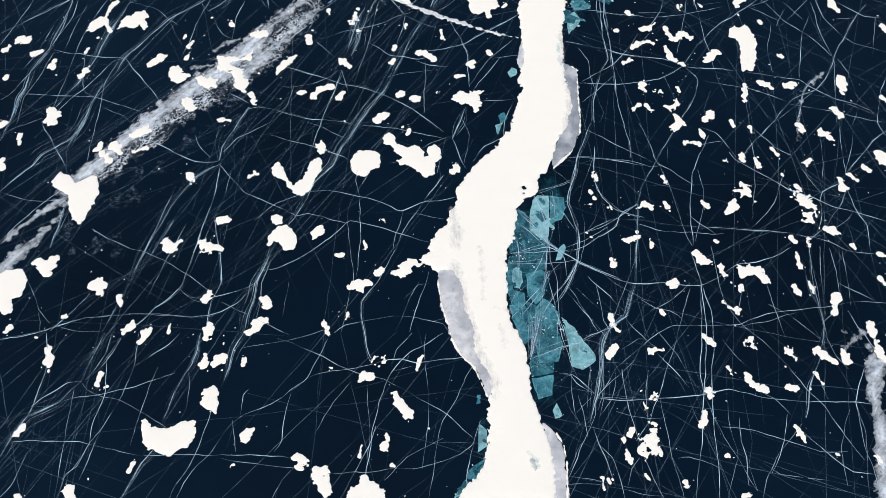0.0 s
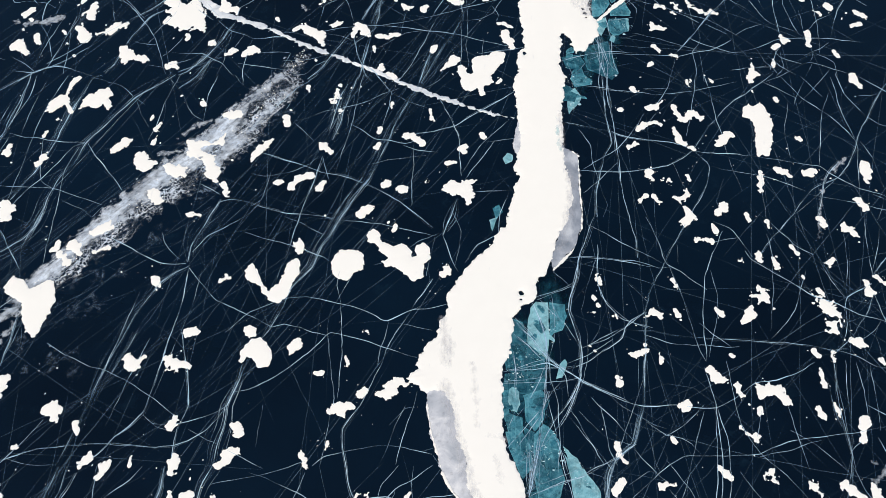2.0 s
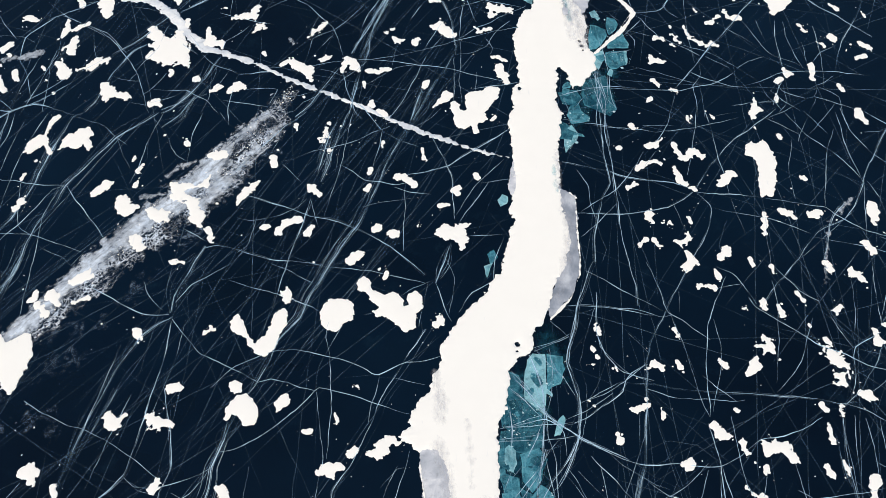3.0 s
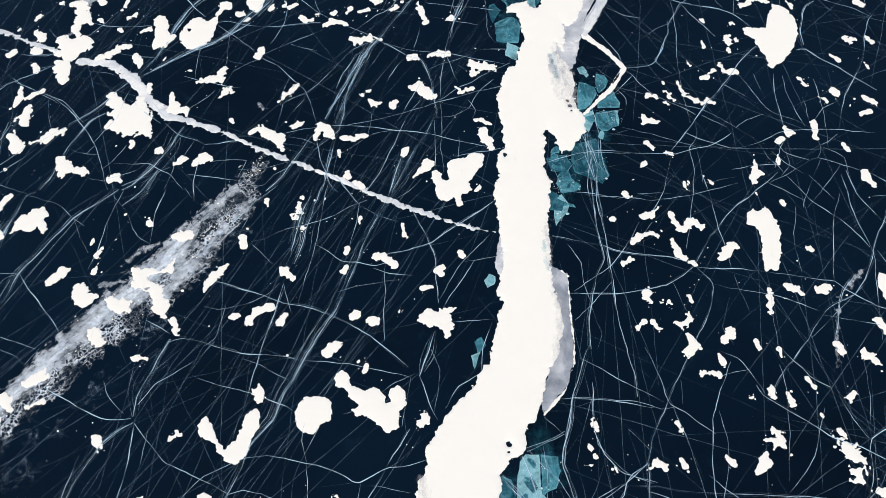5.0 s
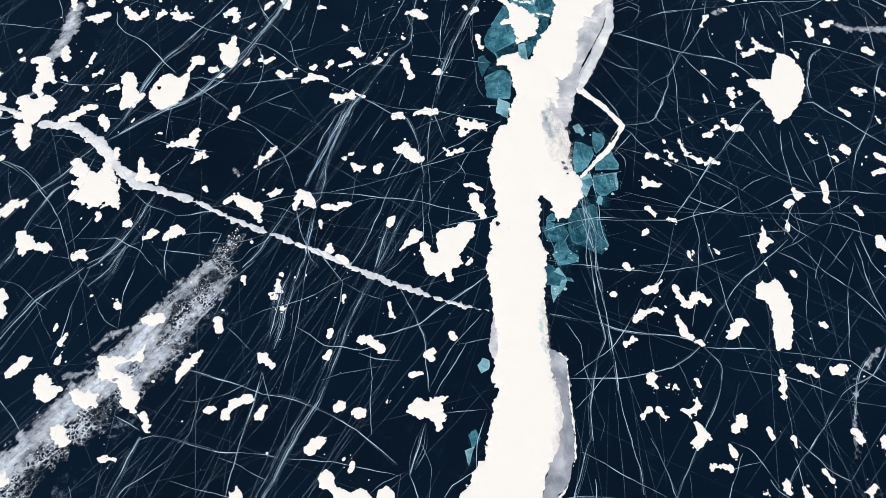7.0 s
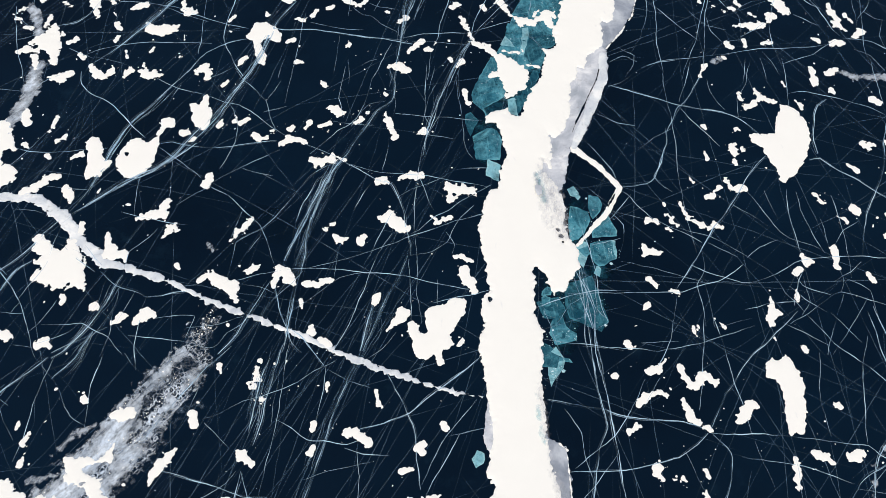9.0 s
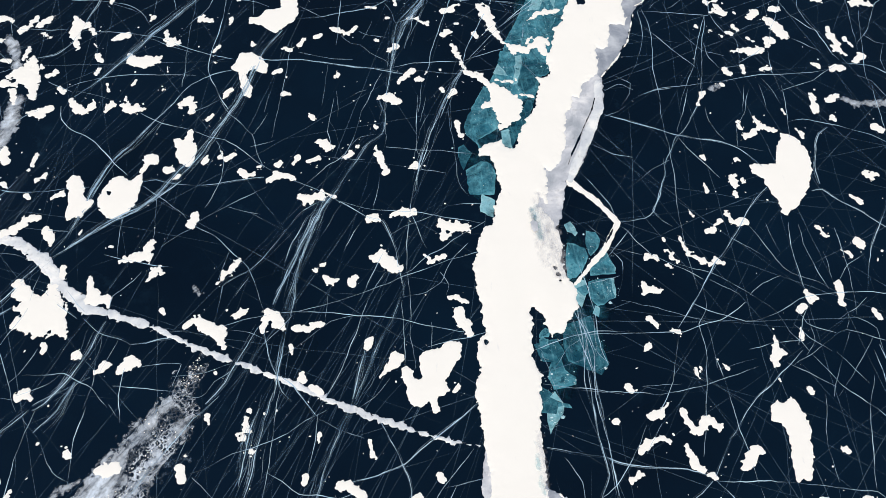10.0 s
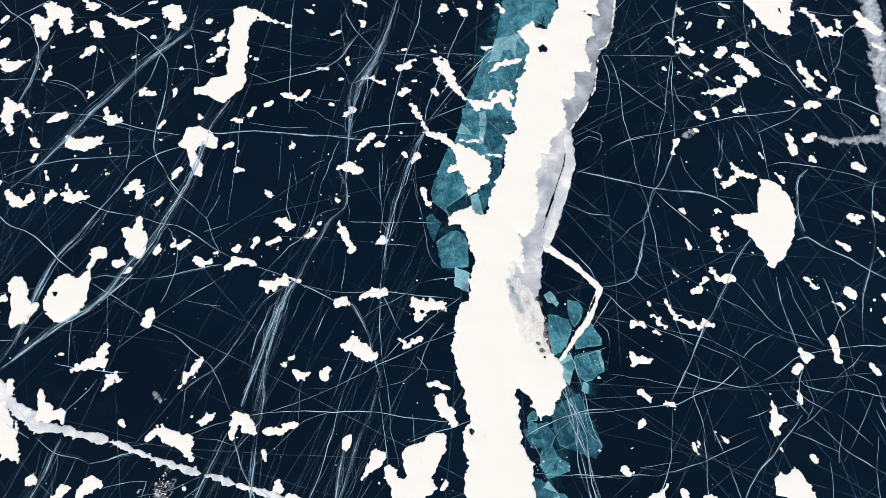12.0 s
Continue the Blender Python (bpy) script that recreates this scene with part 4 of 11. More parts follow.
crack(0.06, ((-24.64, 19.68), (-25.2, 18.52), (-25.81, 17.77)))
crack(0.06, ((-16.16, 22.93), (-16.59, 21.5), (-16.91, 19.9), (-17.25, 18.93), (-18.18, 17.22), (-18.44, 16.4)))
crack(0.08, ((-14.11, 22.06), (-14.82, 21.38), (-15.43, 20.47), (-16.15, 19.3), (-16.99, 18.34), (-17.63, 17.4), (-17.99, 16.39)))
crack(0.04, ((-24.22, 26.31), (-23.98, 23.73), (-24.42, 21.68), (-24.38, 19.28)))
crack(0.04, ((-26.25, 24.21), (-26.15, 20.51), (-26.14, 16.57)))
crack(0.05, ((-19.22, 28.42), (-19.93, 27.53), (-21.03, 26.67), (-22.12, 25.83)))
crack(0.04, ((-20.5, 25.79), (-21.27, 22.84), (-21.62, 20.01)))
crack(0.04, ((-28.5, 19.77), (-29.15, 17.46), (-29.73, 16.72)))
crack(0.04, ((-23.76, 21.26), (-24.22, 19.48), (-24.67, 17.75)))
crack(0.08, ((-14.29, 21.94), (-13.35, 22.33), (-12.21, 22.84), (-11.45, 23.32), (-10.89, 23.85), (-10.32, 24.26), (-9.36, 24.88), (-7.98, 25.28), (-6.37, 25.46), (-5.17, 25.65)))
crack(0.06, ((-8.49, 27.71), (-8.92, 26.61), (-9.39, 25.53), (-9.94, 24.47), (-10.89, 23.77)))
crack(0.05, ((-10.88, 23.64), (-11.18, 22.19), (-11.31, 20.18), (-11.75, 19.4)))
crack(0.05, ((-14.3, 22.06), (-14.24, 23.51), (-13.88, 23.92)))
crack(0.05, ((-14.85, 21.66), (-14.67, 20.65), (-14.44, 19.46)))
crack(0.05, ((-12.18, 27.8), (-9.66, 26.76), (-7.59, 25.7), (-5.96, 24.93), (-4.35, 24.47), (-2.75, 23.58), (-0.24, 21.95), (1.87, 19.88)))
crack(0.07, ((-5.17, 25.65), (-4.37, 25.93), (-3.16, 26.04), (-2.35, 25.8), (-1.75, 25.7), (-0.17, 25.92), (1.69, 26.05)))
crack(0.07, ((-3.76, 25.05), (-2.95, 25.29), (-2.35, 25.45)))
crack(0.08, ((-0.13, 27.96), (-1.53, 27.1), (-2.55, 26.46), (-3.16, 25.82), (-3.76, 25.05), (-4.34, 23.91), (-4.72, 22.87), (-4.89, 21.64), (-5.07, 20.44), (-5.22, 18.86), (-5.39, 17.71), (-5.07, 17.13)))
crack(0.05, ((-5.55, 24.58), (-5.5, 22.48), (-5.35, 20.84), (-5.42, 19.26), (-5.47, 18.09)))
crack(0.04, ((-15.28, 19), (-13.41, 18.65), (-11.1, 18.29), (-9.57, 18.1)))
crack(0.06, ((-7.66, 17.83), (-5.77, 17.79), (-3.88, 18.06), (-1.98, 18.13), (-0.31, 18.56), (0.88, 18.92), (1.79, 19.69), (2.31, 21.28)))
crack(0.07, ((-4.88, 21.03), (-5.43, 19.65), (-5.8, 18.87), (-6.34, 17.92), (-6.86, 16.6), (-7.14, 16.16)))
crack(0.05, ((2.08, 25.7), (0.81, 23.17), (-0.26, 21.34), (-0.83, 19.55), (-0.92, 17.99), (-1.25, 16.03)))
crack(0.04, ((-6.73, 24.18), (-8.23, 22.13), (-9.3, 20.13)))
crack(0.04, ((-1.32, 27.99), (-1.46, 25.78), (-1.29, 23.21), (-1.4, 19.96), (-1.8, 18.01)))
crack(0.04, ((-4.25, 17.3), (-2.74, 18.81), (-0.28, 20.13)))
crack(0.04, ((-10.33, 18.2), (-11.04, 17.45), (-11.7, 16.26)))
crack(0.05, ((-2.35, 28.01), (-3.57, 26.71), (-3.96, 25.4)))
crack(0.09, ((2.66, 50.94), (2.57, 52.52), (2.41, 55.11), (1.24, 58.16), (0.76, 59.2)))
crack(0.1, ((0.94, 45.58), (1.69, 47.32), (2.21, 48.8)))
crack(0.07, ((0.94, 45.58), (1.57, 43.27), (2.01, 42.42)))
crack(0.08, ((2.67, 51.25), (4.08, 53.76), (6.69, 56.31)))
crack(0.05, ((2.31, 21.28), (1.65, 19.1), (1.2, 16.8)))
crack(0.1, ((11.14, 55.85), (13.08, 55.33), (14.76, 54.89), (15.47, 54.54), (16.9, 54.17), (18.82, 53.79), (20.25, 53.49), (20.9, 52.96)))
crack(0.09, ((11.7, 51.19), (13.62, 51.07), (15.29, 50.9), (17, 51.04), (18.74, 51.43), (20.05, 52.15), (20.87, 52.77)))
crack(0.09, ((15.06, 60.88), (14.94, 58.79), (15.04, 56.07), (15.1, 53.44), (15.05, 50.91), (15.01, 48.45), (15.23, 46.36), (15.52, 44.89), (15.45, 43.19)))
crack(0.09, ((14.65, 60.89), (14.51, 58.11), (14.57, 55.42), (14.64, 53.78), (14.02, 52.51), (13.33, 50.64), (12.94, 49.11), (12.71, 46.84)))
crack(0.06, ((12.07, 55.16), (12.9, 53.51), (13.05, 51.59), (13.3, 50.33), (13.38, 48.8), (13.66, 47.88), (13.17, 46.83)))
crack(0.07, ((17.71, 56.66), (16.51, 55.03), (15.9, 54.07), (15.06, 53.12), (13.74, 52.2), (12.19, 51.3)))
crack(0.06, ((14.92, 51.85), (13.54, 50.33), (11.98, 49.02)))
crack(0.07, ((20.38, 60.72), (19.98, 59.33), (18.84, 57.64), (17.67, 56.33)))
crack(0.08, ((22.58, 60.66), (21.8, 57.9), (21.25, 55.89), (20.75, 54.26)))
crack(0.06, ((23.09, 60.64), (23.35, 57.51), (23.6, 54.5), (23.71, 52.24)))
crack(0.1, ((28.95, 60.47), (27.17, 59.12), (25.41, 57.79), (23.93, 56.48), (22.73, 55.18), (21.78, 53.9), (21.15, 52.95)))
crack(0.11, ((21.12, 52.76), (21.92, 51.66), (22.11, 51.02), (21.72, 49.79), (21.05, 48.59), (20.35, 47.7), (19.72, 46.65)))
crack(0.08, ((21.12, 52.76), (22.53, 52.46), (24.46, 52.34), (26.8, 51.83), (29.12, 51.33), (30.73, 50.97), (31.31, 50.33), (32.13, 49.69), (33.13, 48.86), (34.67, 48.33), (36.28, 47.26)))
crack(0.07, ((22.13, 51.15), (24.17, 50.65), (26.02, 50.29), (27.34, 49.63), (29.05, 48.67)))
crack(0.06, ((13.99, 59.37), (17.48, 58.85), (18.96, 58.53), (22.06, 58.92), (25.75, 59.72)))
crack(0.05, ((19.26, 51.73), (19.57, 50.47), (19.86, 49.23)))
crack(0.05, ((23.1, 50.06), (22.04, 47.96), (22.52, 46.57)))
crack(0.1, ((27.64, 46.43), (28.62, 47.77), (29.52, 48.66), (30.6, 49.24), (31.92, 49.81), (32.92, 51.03), (33.69, 52.27), (34.16, 53.22), (35.03, 54.83), (35.76, 55.8), (36.58, 57.12), (37.75, 58.8), (38.47, 59.62)))
crack(0.09, ((34.04, 60.31), (34.32, 58.22), (35.01, 56.83), (35.58, 55.67)))
crack(0.11, ((35.58, 55.67), (36.29, 54.92), (37.63, 54.36), (38.88, 53.87)))
crack(0.07, ((35.99, 59.9), (37.25, 58.82), (38.08, 58.11), (39.53, 57.86)))
crack(0.06, ((33.7, 59.97), (33.61, 56.2), (34.16, 53.22), (33.59, 50.39), (32.76, 46.29)))
crack(0.06, ((34.4, 53.22), (34.99, 51.6), (35.26, 48.8)))
crack(0.06, ((29.49, 60.1), (30.92, 57.63), (32.59, 56.1), (33.99, 53.55)))
crack(0.06, ((33.07, 58.25), (32.03, 56.25), (31.31, 53.63), (30.66, 51.09)))
crack(0.09, ((32.51, 51.36), (31.34, 50.45), (30.6, 49.24), (30.17, 47.73), (29.5, 46.38)))
crack(0.06, ((29.22, 48.36), (31.23, 47.82), (33.01, 47.35), (35.64, 46.57), (36.85, 46.18)))
crack(0.08, ((34.19, 48.34), (35.43, 47.59), (36.44, 46.96)))
crack(0.08, ((38.22, 51.39), (37.29, 49.66), (36.58, 47.86), (36.15, 46.2), (36.51, 44.91)))
crack(0.05, ((29.6, 57.33), (28.75, 54.35), (28.49, 51.79)))
crack(0.05, ((38.98, 58.08), (38.33, 55.73), (37.64, 53.45)))
crack(0.09, ((12.52, 46.84), (11.85, 45.28), (11.13, 43.58), (10.4, 41.1), (9.92, 39.22), (10.12, 37.9), (10.44, 36.6), (10.38, 35.03), (10.18, 33.84), (9.62, 32.39), (8.99, 30.97), (8.51, 30.28)))
crack(0.08, ((10.07, 43.44), (11.44, 43.46), (13.25, 43.19), (15.05, 42.92), (16.8, 42.31), (17.63, 42.4)))
crack(0.13, ((19.38, 45.95), (18.48, 44.53), (17.63, 43.41), (16.98, 42.03), (16.42, 41.22), (15.83, 40.14), (15.35, 38.82)))
crack(0.12, ((15.35, 38.82), (15.24, 37.25), (15.05, 35.72), (14.81, 34.92), (14.52, 33.24), (14.29, 31.79), (13.89, 30.62), (13.53, 29.69), (13.16, 29.01), (12.26, 28.35), (11.54, 27.46), (11.22, 26.36), (10.98, 24.88), (10.75, 23.78), (10.44, 22.74)))
crack(0.06, ((11.93, 46.15), (13.9, 44.94), (15.61, 43.75), (17.08, 42.75)))
crack(0.06, ((12.28, 42.71), (12.18, 40.78), (12.62, 39.42), (13.39, 38.34), (14.43, 37.79), (15.47, 37.35)))
crack(0.07, ((10.47, 36.09), (12.09, 36.56), (13.73, 37.44), (14.24, 38.06), (15.43, 38.71)))
crack(0.08, ((9.96, 34.69), (10.85, 35.01), (12.01, 35.79), (13.18, 36.53), (13.86, 37.44)))
crack(0.09, ((13.86, 37.44), (15.68, 37.24), (17.38, 36.83), (19.09, 36.58), (21.67, 36.31), (22.95, 36.18), (24.68, 36.08), (26.78, 35.72), (28.01, 35.39), (29.12, 35.51)))
crack(0.06, ((15.21, 36.99), (16.86, 36.28), (19, 36.02), (20.71, 35.83), (21.6, 35.96)))
crack(0.06, ((16.45, 46.74), (17.1, 44.56), (17.51, 42.57), (18.34, 41.99), (18.94, 41.42), (20.05, 40.41)))
crack(0.06, ((17.51, 42.57), (18.11, 40.35), (18.42, 37.95), (18.76, 35.88), (19.03, 34.81)))
crack(0.08, ((22.07, 45.3), (20.78, 43.04), (20.06, 41.4), (19.59, 39.24), (19.27, 37.15), (19.03, 34.81)))
crack(0.05, ((20.6, 41.93), (20.7, 39.75), (20.05, 37.13), (19.38, 35.1)))
crack(0.06, ((21.52, 46.19), (22.58, 45.57), (23.05, 44.81), (23.74, 42.97)))
crack(0.06, ((21.21, 44.28), (22.17, 44.49), (23.11, 44.58)))
crack(0.05, ((14.36, 41), (14.96, 40.33), (15.54, 39.61)))
crack(0.05, ((18.44, 44.24), (18.45, 43.39), (18.29, 42.55)))
crack(0.08, ((23.39, 43.54), (23.72, 42.85), (24.89, 41.82), (26.48, 40.68), (27.62, 39.68), (29.23, 38.88), (30.79, 38), (32.02, 37.6), (34.33, 36.66)))
crack(0.1, ((27.68, 46.61), (25.94, 44.9), (24.76, 43.5), (23.87, 42.4)))
crack(0.05, ((25.25, 44.92), (25.3, 43.49), (24.81, 40.18), (23.98, 37.03)))
crack(0.12, ((36.63, 45.37), (35.3, 44.36), (34.03, 42.97), (33.14, 42.16), (32.29, 41.07)))
crack(0.08, ((32.07, 40.53), (30.83, 40.02), (30.03, 39.5), (29.57, 38.45)))
crack(0.1, ((32.1, 39.72), (31.33, 38.41), (30.43, 37.38), (29.53, 36.37), (28.46, 35.48), (27.95, 35.14)))
crack(0.07, ((32.1, 39.72), (32.21, 38.38), (32.39, 37.33), (32.79, 36.29), (32.54, 34.47)))
crack(0.06, ((27.6, 41.75), (26.76, 39.86), (26.05, 38.54), (24.91, 37.26), (23.86, 36.36)))
crack(0.06, ((32.02, 37.6), (31.39, 36.84), (30.37, 36.19)))
crack(0.05, ((31.07, 45.05), (30.78, 42.78), (30.16, 40.04)))
crack(0.06, ((32.99, 46.29), (32.55, 43.86), (32.2, 41.08)))
crack(0.06, ((33.98, 45.56), (33.19, 43.28), (32.36, 41.35)))
crack(0.06, ((28.59, 44.26), (28.85, 42.27), (29.22, 40.88), (29.81, 39.51)))
crack(0.06, ((25.7, 46.07), (27.15, 44.01), (28.35, 43.13)))
crack(0.05, ((28.17, 35.13), (26.59, 34.82), (25.12, 33.96)))
crack(0.05, ((28.22, 35.38), (29.61, 34.84), (30.72, 34.07), (33.19, 33.66)))
crack(0.06, ((29.69, 38.98), (29.55, 37.4), (28.71, 35.62)))
crack(0.05, ((31.27, 36.33), (31.32, 35.31), (31.26, 34.5)))
crack(0.07, ((8.8, 33.72), (9.43, 33.66), (10.08, 33.69)))
crack(0.08, ((10.08, 33.69), (11.09, 33.08), (12.09, 32.47), (13.3, 31.96), (14.32, 31.65), (16.63, 31.59), (18.28, 31.36), (19.13, 31.44), (20.51, 32.12), (21.95, 33.06), (23.69, 33.26), (25.07, 33.71), (26.52, 34.52)))
crack(0.06, ((9.28, 34.36), (10.5, 33.58), (11.7, 32.82), (12.83, 31.59), (13.82, 31), (14.78, 30.36), (15.57, 30.02)))
crack(0.07, ((6.16, 25.78), (8.21, 26.65), (9.87, 27.05), (11.15, 27.6), (12.26, 28.35)))
crack(0.06, ((13.16, 29.01), (13.66, 28.09), (14.19, 27.4), (14.54, 26.94), (15.09, 26.49)))
crack(0.06, ((14.55, 31.79), (14.24, 30.37), (14.4, 28.98), (14.48, 28.07), (14.77, 27.16)))
crack(0.06, ((9, 31.07), (10.48, 29.07), (11.16, 27.69)))
crack(0.05, ((10.8, 32.36), (12.31, 30.66), (13.19, 29.24)))
crack(0.05, ((9.87, 31.42), (11.38, 29.74), (12.95, 29.01)))
crack(0.07, ((10.44, 22.74), (11.34, 23.77), (12.06, 24.86), (12.95, 25.57), (13.85, 26.3), (14.54, 26.94), (15.44, 27.59), (16.54, 28.11), (17.78, 28.12), (20.23, 28.07), (21.47, 28.13), (22.38, 28.56), (23.48, 28.95), (25.38, 29.13), (27.5, 29.36), (28.79, 29.56), (30.91, 29.74), (32.46, 29.61)))
crack(0.05, ((15.27, 27.82), (15.79, 27.14), (16.61, 25.79), (17.05, 24.74), (17.47, 23.62), (17.93, 22.77), (18.28, 21.32), (18.77, 19.7), (19.6, 17.93), (20.36, 16.01)))
crack(0.06, ((14.4, 30.61), (15.52, 29.64), (16.52, 29.39), (17.07, 28.92), (17.58, 28.22)))
crack(0.07, ((18.26, 31.22), (17.55, 29.36), (16.87, 27.56), (16.27, 26.24), (15.57, 24.78), (14.91, 22.84), (14.23, 21.62), (13.84, 21.02), (13.27, 20.23), (12.81, 19.64)))
crack(0.07, ((18.83, 34.37), (18.98, 33.13), (19.17, 31.67), (19.07, 29.79), (18.91, 27.51), (18.44, 24.71), (17.93, 22.77), (17.58, 21.14), (17.32, 19.54), (16.88, 17.99), (16.53, 16.47), (16.28, 15.66)))
crack(0.06, ((19.17, 31.67), (18.72, 28.88), (18.48, 26.63), (18.05, 24.72), (17.93, 22.77)))
crack(0.06, ((19.17, 31.67), (19.54, 29.32), (19.25, 26.61), (18.84, 24.7), (18.6, 22.76), (18.3, 20.31), (18.09, 17.96), (17.84, 15.62)))
crack(0.05, ((18.33, 31.69), (17.35, 30.77), (16.41, 30.09), (15.07, 29.42)))
crack(0.05, ((20.45, 34.77), (20.51, 32.6), (20.6, 30.22), (21.49, 28.22), (22.32, 27.21), (23.16, 26.3), (24.1, 24.97), (25.27, 23.02), (26.16, 21.76), (26.94, 20.12), (27.42, 18.92), (27.93, 17.94)))
crack(0.05, ((15.01, 28.96), (15.3, 28.05), (14.8, 27.38)))
crack(0.05, ((11.39, 31.87), (11.51, 29.05), (11.98, 27.67)))
crack(0.04, ((12.64, 26.32), (13.96, 27.18), (14.77, 27.16)))
crack(0.05, ((21.45, 27.99), (23.58, 28.39), (25.77, 29.03)))
crack(0.05, ((24, 31.56), (24.25, 29.67), (24.37, 27.83), (24.51, 26.93)))
crack(0.12, ((27.79, 34.39), (27.56, 32.43), (27.45, 31), (27.5, 29.36), (27.52, 27.98), (27.26, 26.87), (26.72, 25.56), (26.2, 24.53), (25.85, 23.85), (25.35, 23.02), (25.04, 21.99), (24.62, 20.98)))
crack(0.12, ((27.06, 33.42), (27.14, 31.48), (27.4, 29.82)))
crack(0.06, ((28.69, 34.57), (28.19, 31.45), (27.84, 28.66)))
crack(0.06, ((29.28, 34.35), (29.46, 32.38), (29.22, 30.48)))
crack(0.05, ((27.44, 27.31), (27.84, 25.53), (28.39, 24.48)))
crack(0.05, ((29.24, 31.43), (30.67, 30.44), (31.74, 29.72)))
crack(0.05, ((29.51, 29.08), (29.99, 27.7), (30.46, 26.35), (31.24, 25.02)))
crack(0.05, ((30.35, 34.33), (30.07, 31.41), (29.82, 29.53)))
crack(0.04, ((19.97, 27.04), (20.62, 25.7), (21.63, 24.64)))
crack(0.05, ((23.83, 29.68), (25.29, 28.72), (26.94, 26.87)))
crack(0.05, ((22.23, 31.12), (21.81, 29.96), (21.39, 28.81)))
crack(0.05, ((27.39, 27.98), (27.93, 28.52), (28.42, 28.87)))
crack(0.08, ((8.04, 24.61), (8.82, 24.46), (9.16, 23.82), (9.72, 23.38), (10.45, 22.86)))
crack(0.07, ((10.44, 22.74), (12.59, 22.6), (14.56, 22.6), (16.14, 22.69), (18.15, 22.89), (19.77, 23.15), (21.63, 22.56), (23.15, 22.32), (25.07, 22.11), (27.02, 22.07), (28.38, 22.04), (29.69, 21.8)))
crack(0.09, ((10.44, 22.74), (10.24, 21.51), (9.82, 20.5), (9.13, 19.33), (8.56, 18.17), (7.97, 17.03)))
crack(0.07, ((12.46, 24.81), (12.6, 22.69), (12.77, 20.84), (12.86, 20.04), (13.14, 19.24)))
crack(0.07, ((10.04, 20.7), (10.3, 19.5), (10.74, 18.31), (10.99, 17.16), (11.11, 16.59)))
crack(0.06, ((10.3, 19.5), (11.14, 18.5), (11.39, 17.34), (11.54, 16.39), (11.58, 15.76)))
crack(0.06, ((7.95, 16.77), (9.08, 16.82), (10.19, 16.68), (11.47, 16.39), (12.55, 16.07), (14, 15.78)))
crack(0.05, ((7.99, 17.22), (9.28, 17.01), (10.2, 16.8)))
crack(0.05, ((14.91, 22.84), (15.03, 20.39), (15.13, 18.41), (15.41, 16.5), (15.47, 15.67)))
crack(0.06, ((13.23, 18.45), (13.64, 17.29), (14.05, 16.15), (14.17, 15.7)))
crack(0.06, ((11.86, 16.57), (12.3, 17.7), (12.85, 18.46)))
crack(0.05, ((15.5, 18.4), (16.27, 18.46), (17.35, 18.05), (18.37, 17.38)))
crack(0.05, ((11.7, 21.68), (12.83, 21.33), (13.97, 21.14), (15.14, 21.19)))
crack(0.04, ((9.28, 22.97), (9.52, 21.32), (9.57, 19.91)))
crack(0.04, ((8.3, 22.99), (8.58, 21.75), (9.24, 20.52)))
crack(0.05, ((8.97, 21.74), (9.49, 22.22), (10.05, 22.75)))
crack(0.05, ((14.25, 24.76), (13.88, 22.87), (13.82, 21.22)))
crack(0.07, ((24.34, 20.58), (23.59, 19.8), (22.63, 18.83), (21.86, 17.88), (21.18, 16.75), (20.65, 15.56)))
crack(0.07, ((30.45, 25.03), (29.58, 24.45), (28.85, 23.15), (28.3, 22.04), (28.29, 20.89), (28.37, 19.69), (28.09, 18.13), (27.78, 16.6), (27.66, 15.41)))
crack(0.05, ((28.38, 22.04), (28.18, 18.9), (28.35, 17.35), (28.4, 15.39)))
crack(0.05, ((18.83, 20.5), (20.41, 20.27), (21.87, 19.83), (23.66, 19.2), (25.43, 18.57), (26.94, 18.54)))
crack(0.05, ((23.91, 20.39), (24.85, 19.37), (25.9, 18.17), (26.99, 17.19), (28.44, 16.97)))
crack(0.05, ((21.73, 23.11), (22.79, 22.46), (23.7, 21.2)))
crack(0.05, ((19.84, 24.68), (19.5, 22.74), (19.38, 19.89), (19.48, 18.32), (18.43, 15.61)))
crack(0.05, ((20.18, 21.08), (19.96, 19.48), (20.12, 18.3), (19.92, 16.4)))
crack(0.05, ((23.51, 21.21), (22.75, 19.42), (21.52, 17.12)))
crack(0.04, ((23.87, 16.69), (25.33, 16.54), (27.11, 16.17)))
crack(0.05, ((26.25, 23.85), (26.33, 23), (26.47, 22.25)))
crack(0.05, ((27.91, 21.72), (27.13, 20.12), (26.56, 18.55), (26.39, 16.26)))
crack(0.04, ((21.11, 17.89), (22.08, 17.11), (23.54, 16.88)))
crack(0.09, ((5.96, 38.53), (7.43, 36.78), (8.07, 35.39), (8.04, 33.35)))
crack(0.08, ((7.24, 39.67), (7.7, 38.12), (8.03, 36.56), (8.06, 35.24), (9.28, 34.36), (10.21, 33.69), (11.57, 32.83)))
crack(0.06, ((4.86, 34.61), (6.15, 34.58), (8.14, 34.63), (9.87, 34.69)))
crack(0.06, ((8.56, 40.06), (9.18, 38.34), (9.79, 36.72)))
crack(0.06, ((7.67, 40.09), (9.23, 40.59), (10.31, 41.1)))
crack(0.05, ((5.71, 37.34), (6.54, 36.54), (7.36, 35.76)))
crack(0.06, ((5.72, 35.95), (5.77, 34.69), (5.78, 33.41)))
crack(0.08, ((7.94, 34.84), (7.48, 31.63), (6.7, 28.25), (6.17, 25.91)))
crack(0.06, ((8.01, 34.64), (8.44, 31.94), (8.41, 29.12), (8.06, 27.32)))
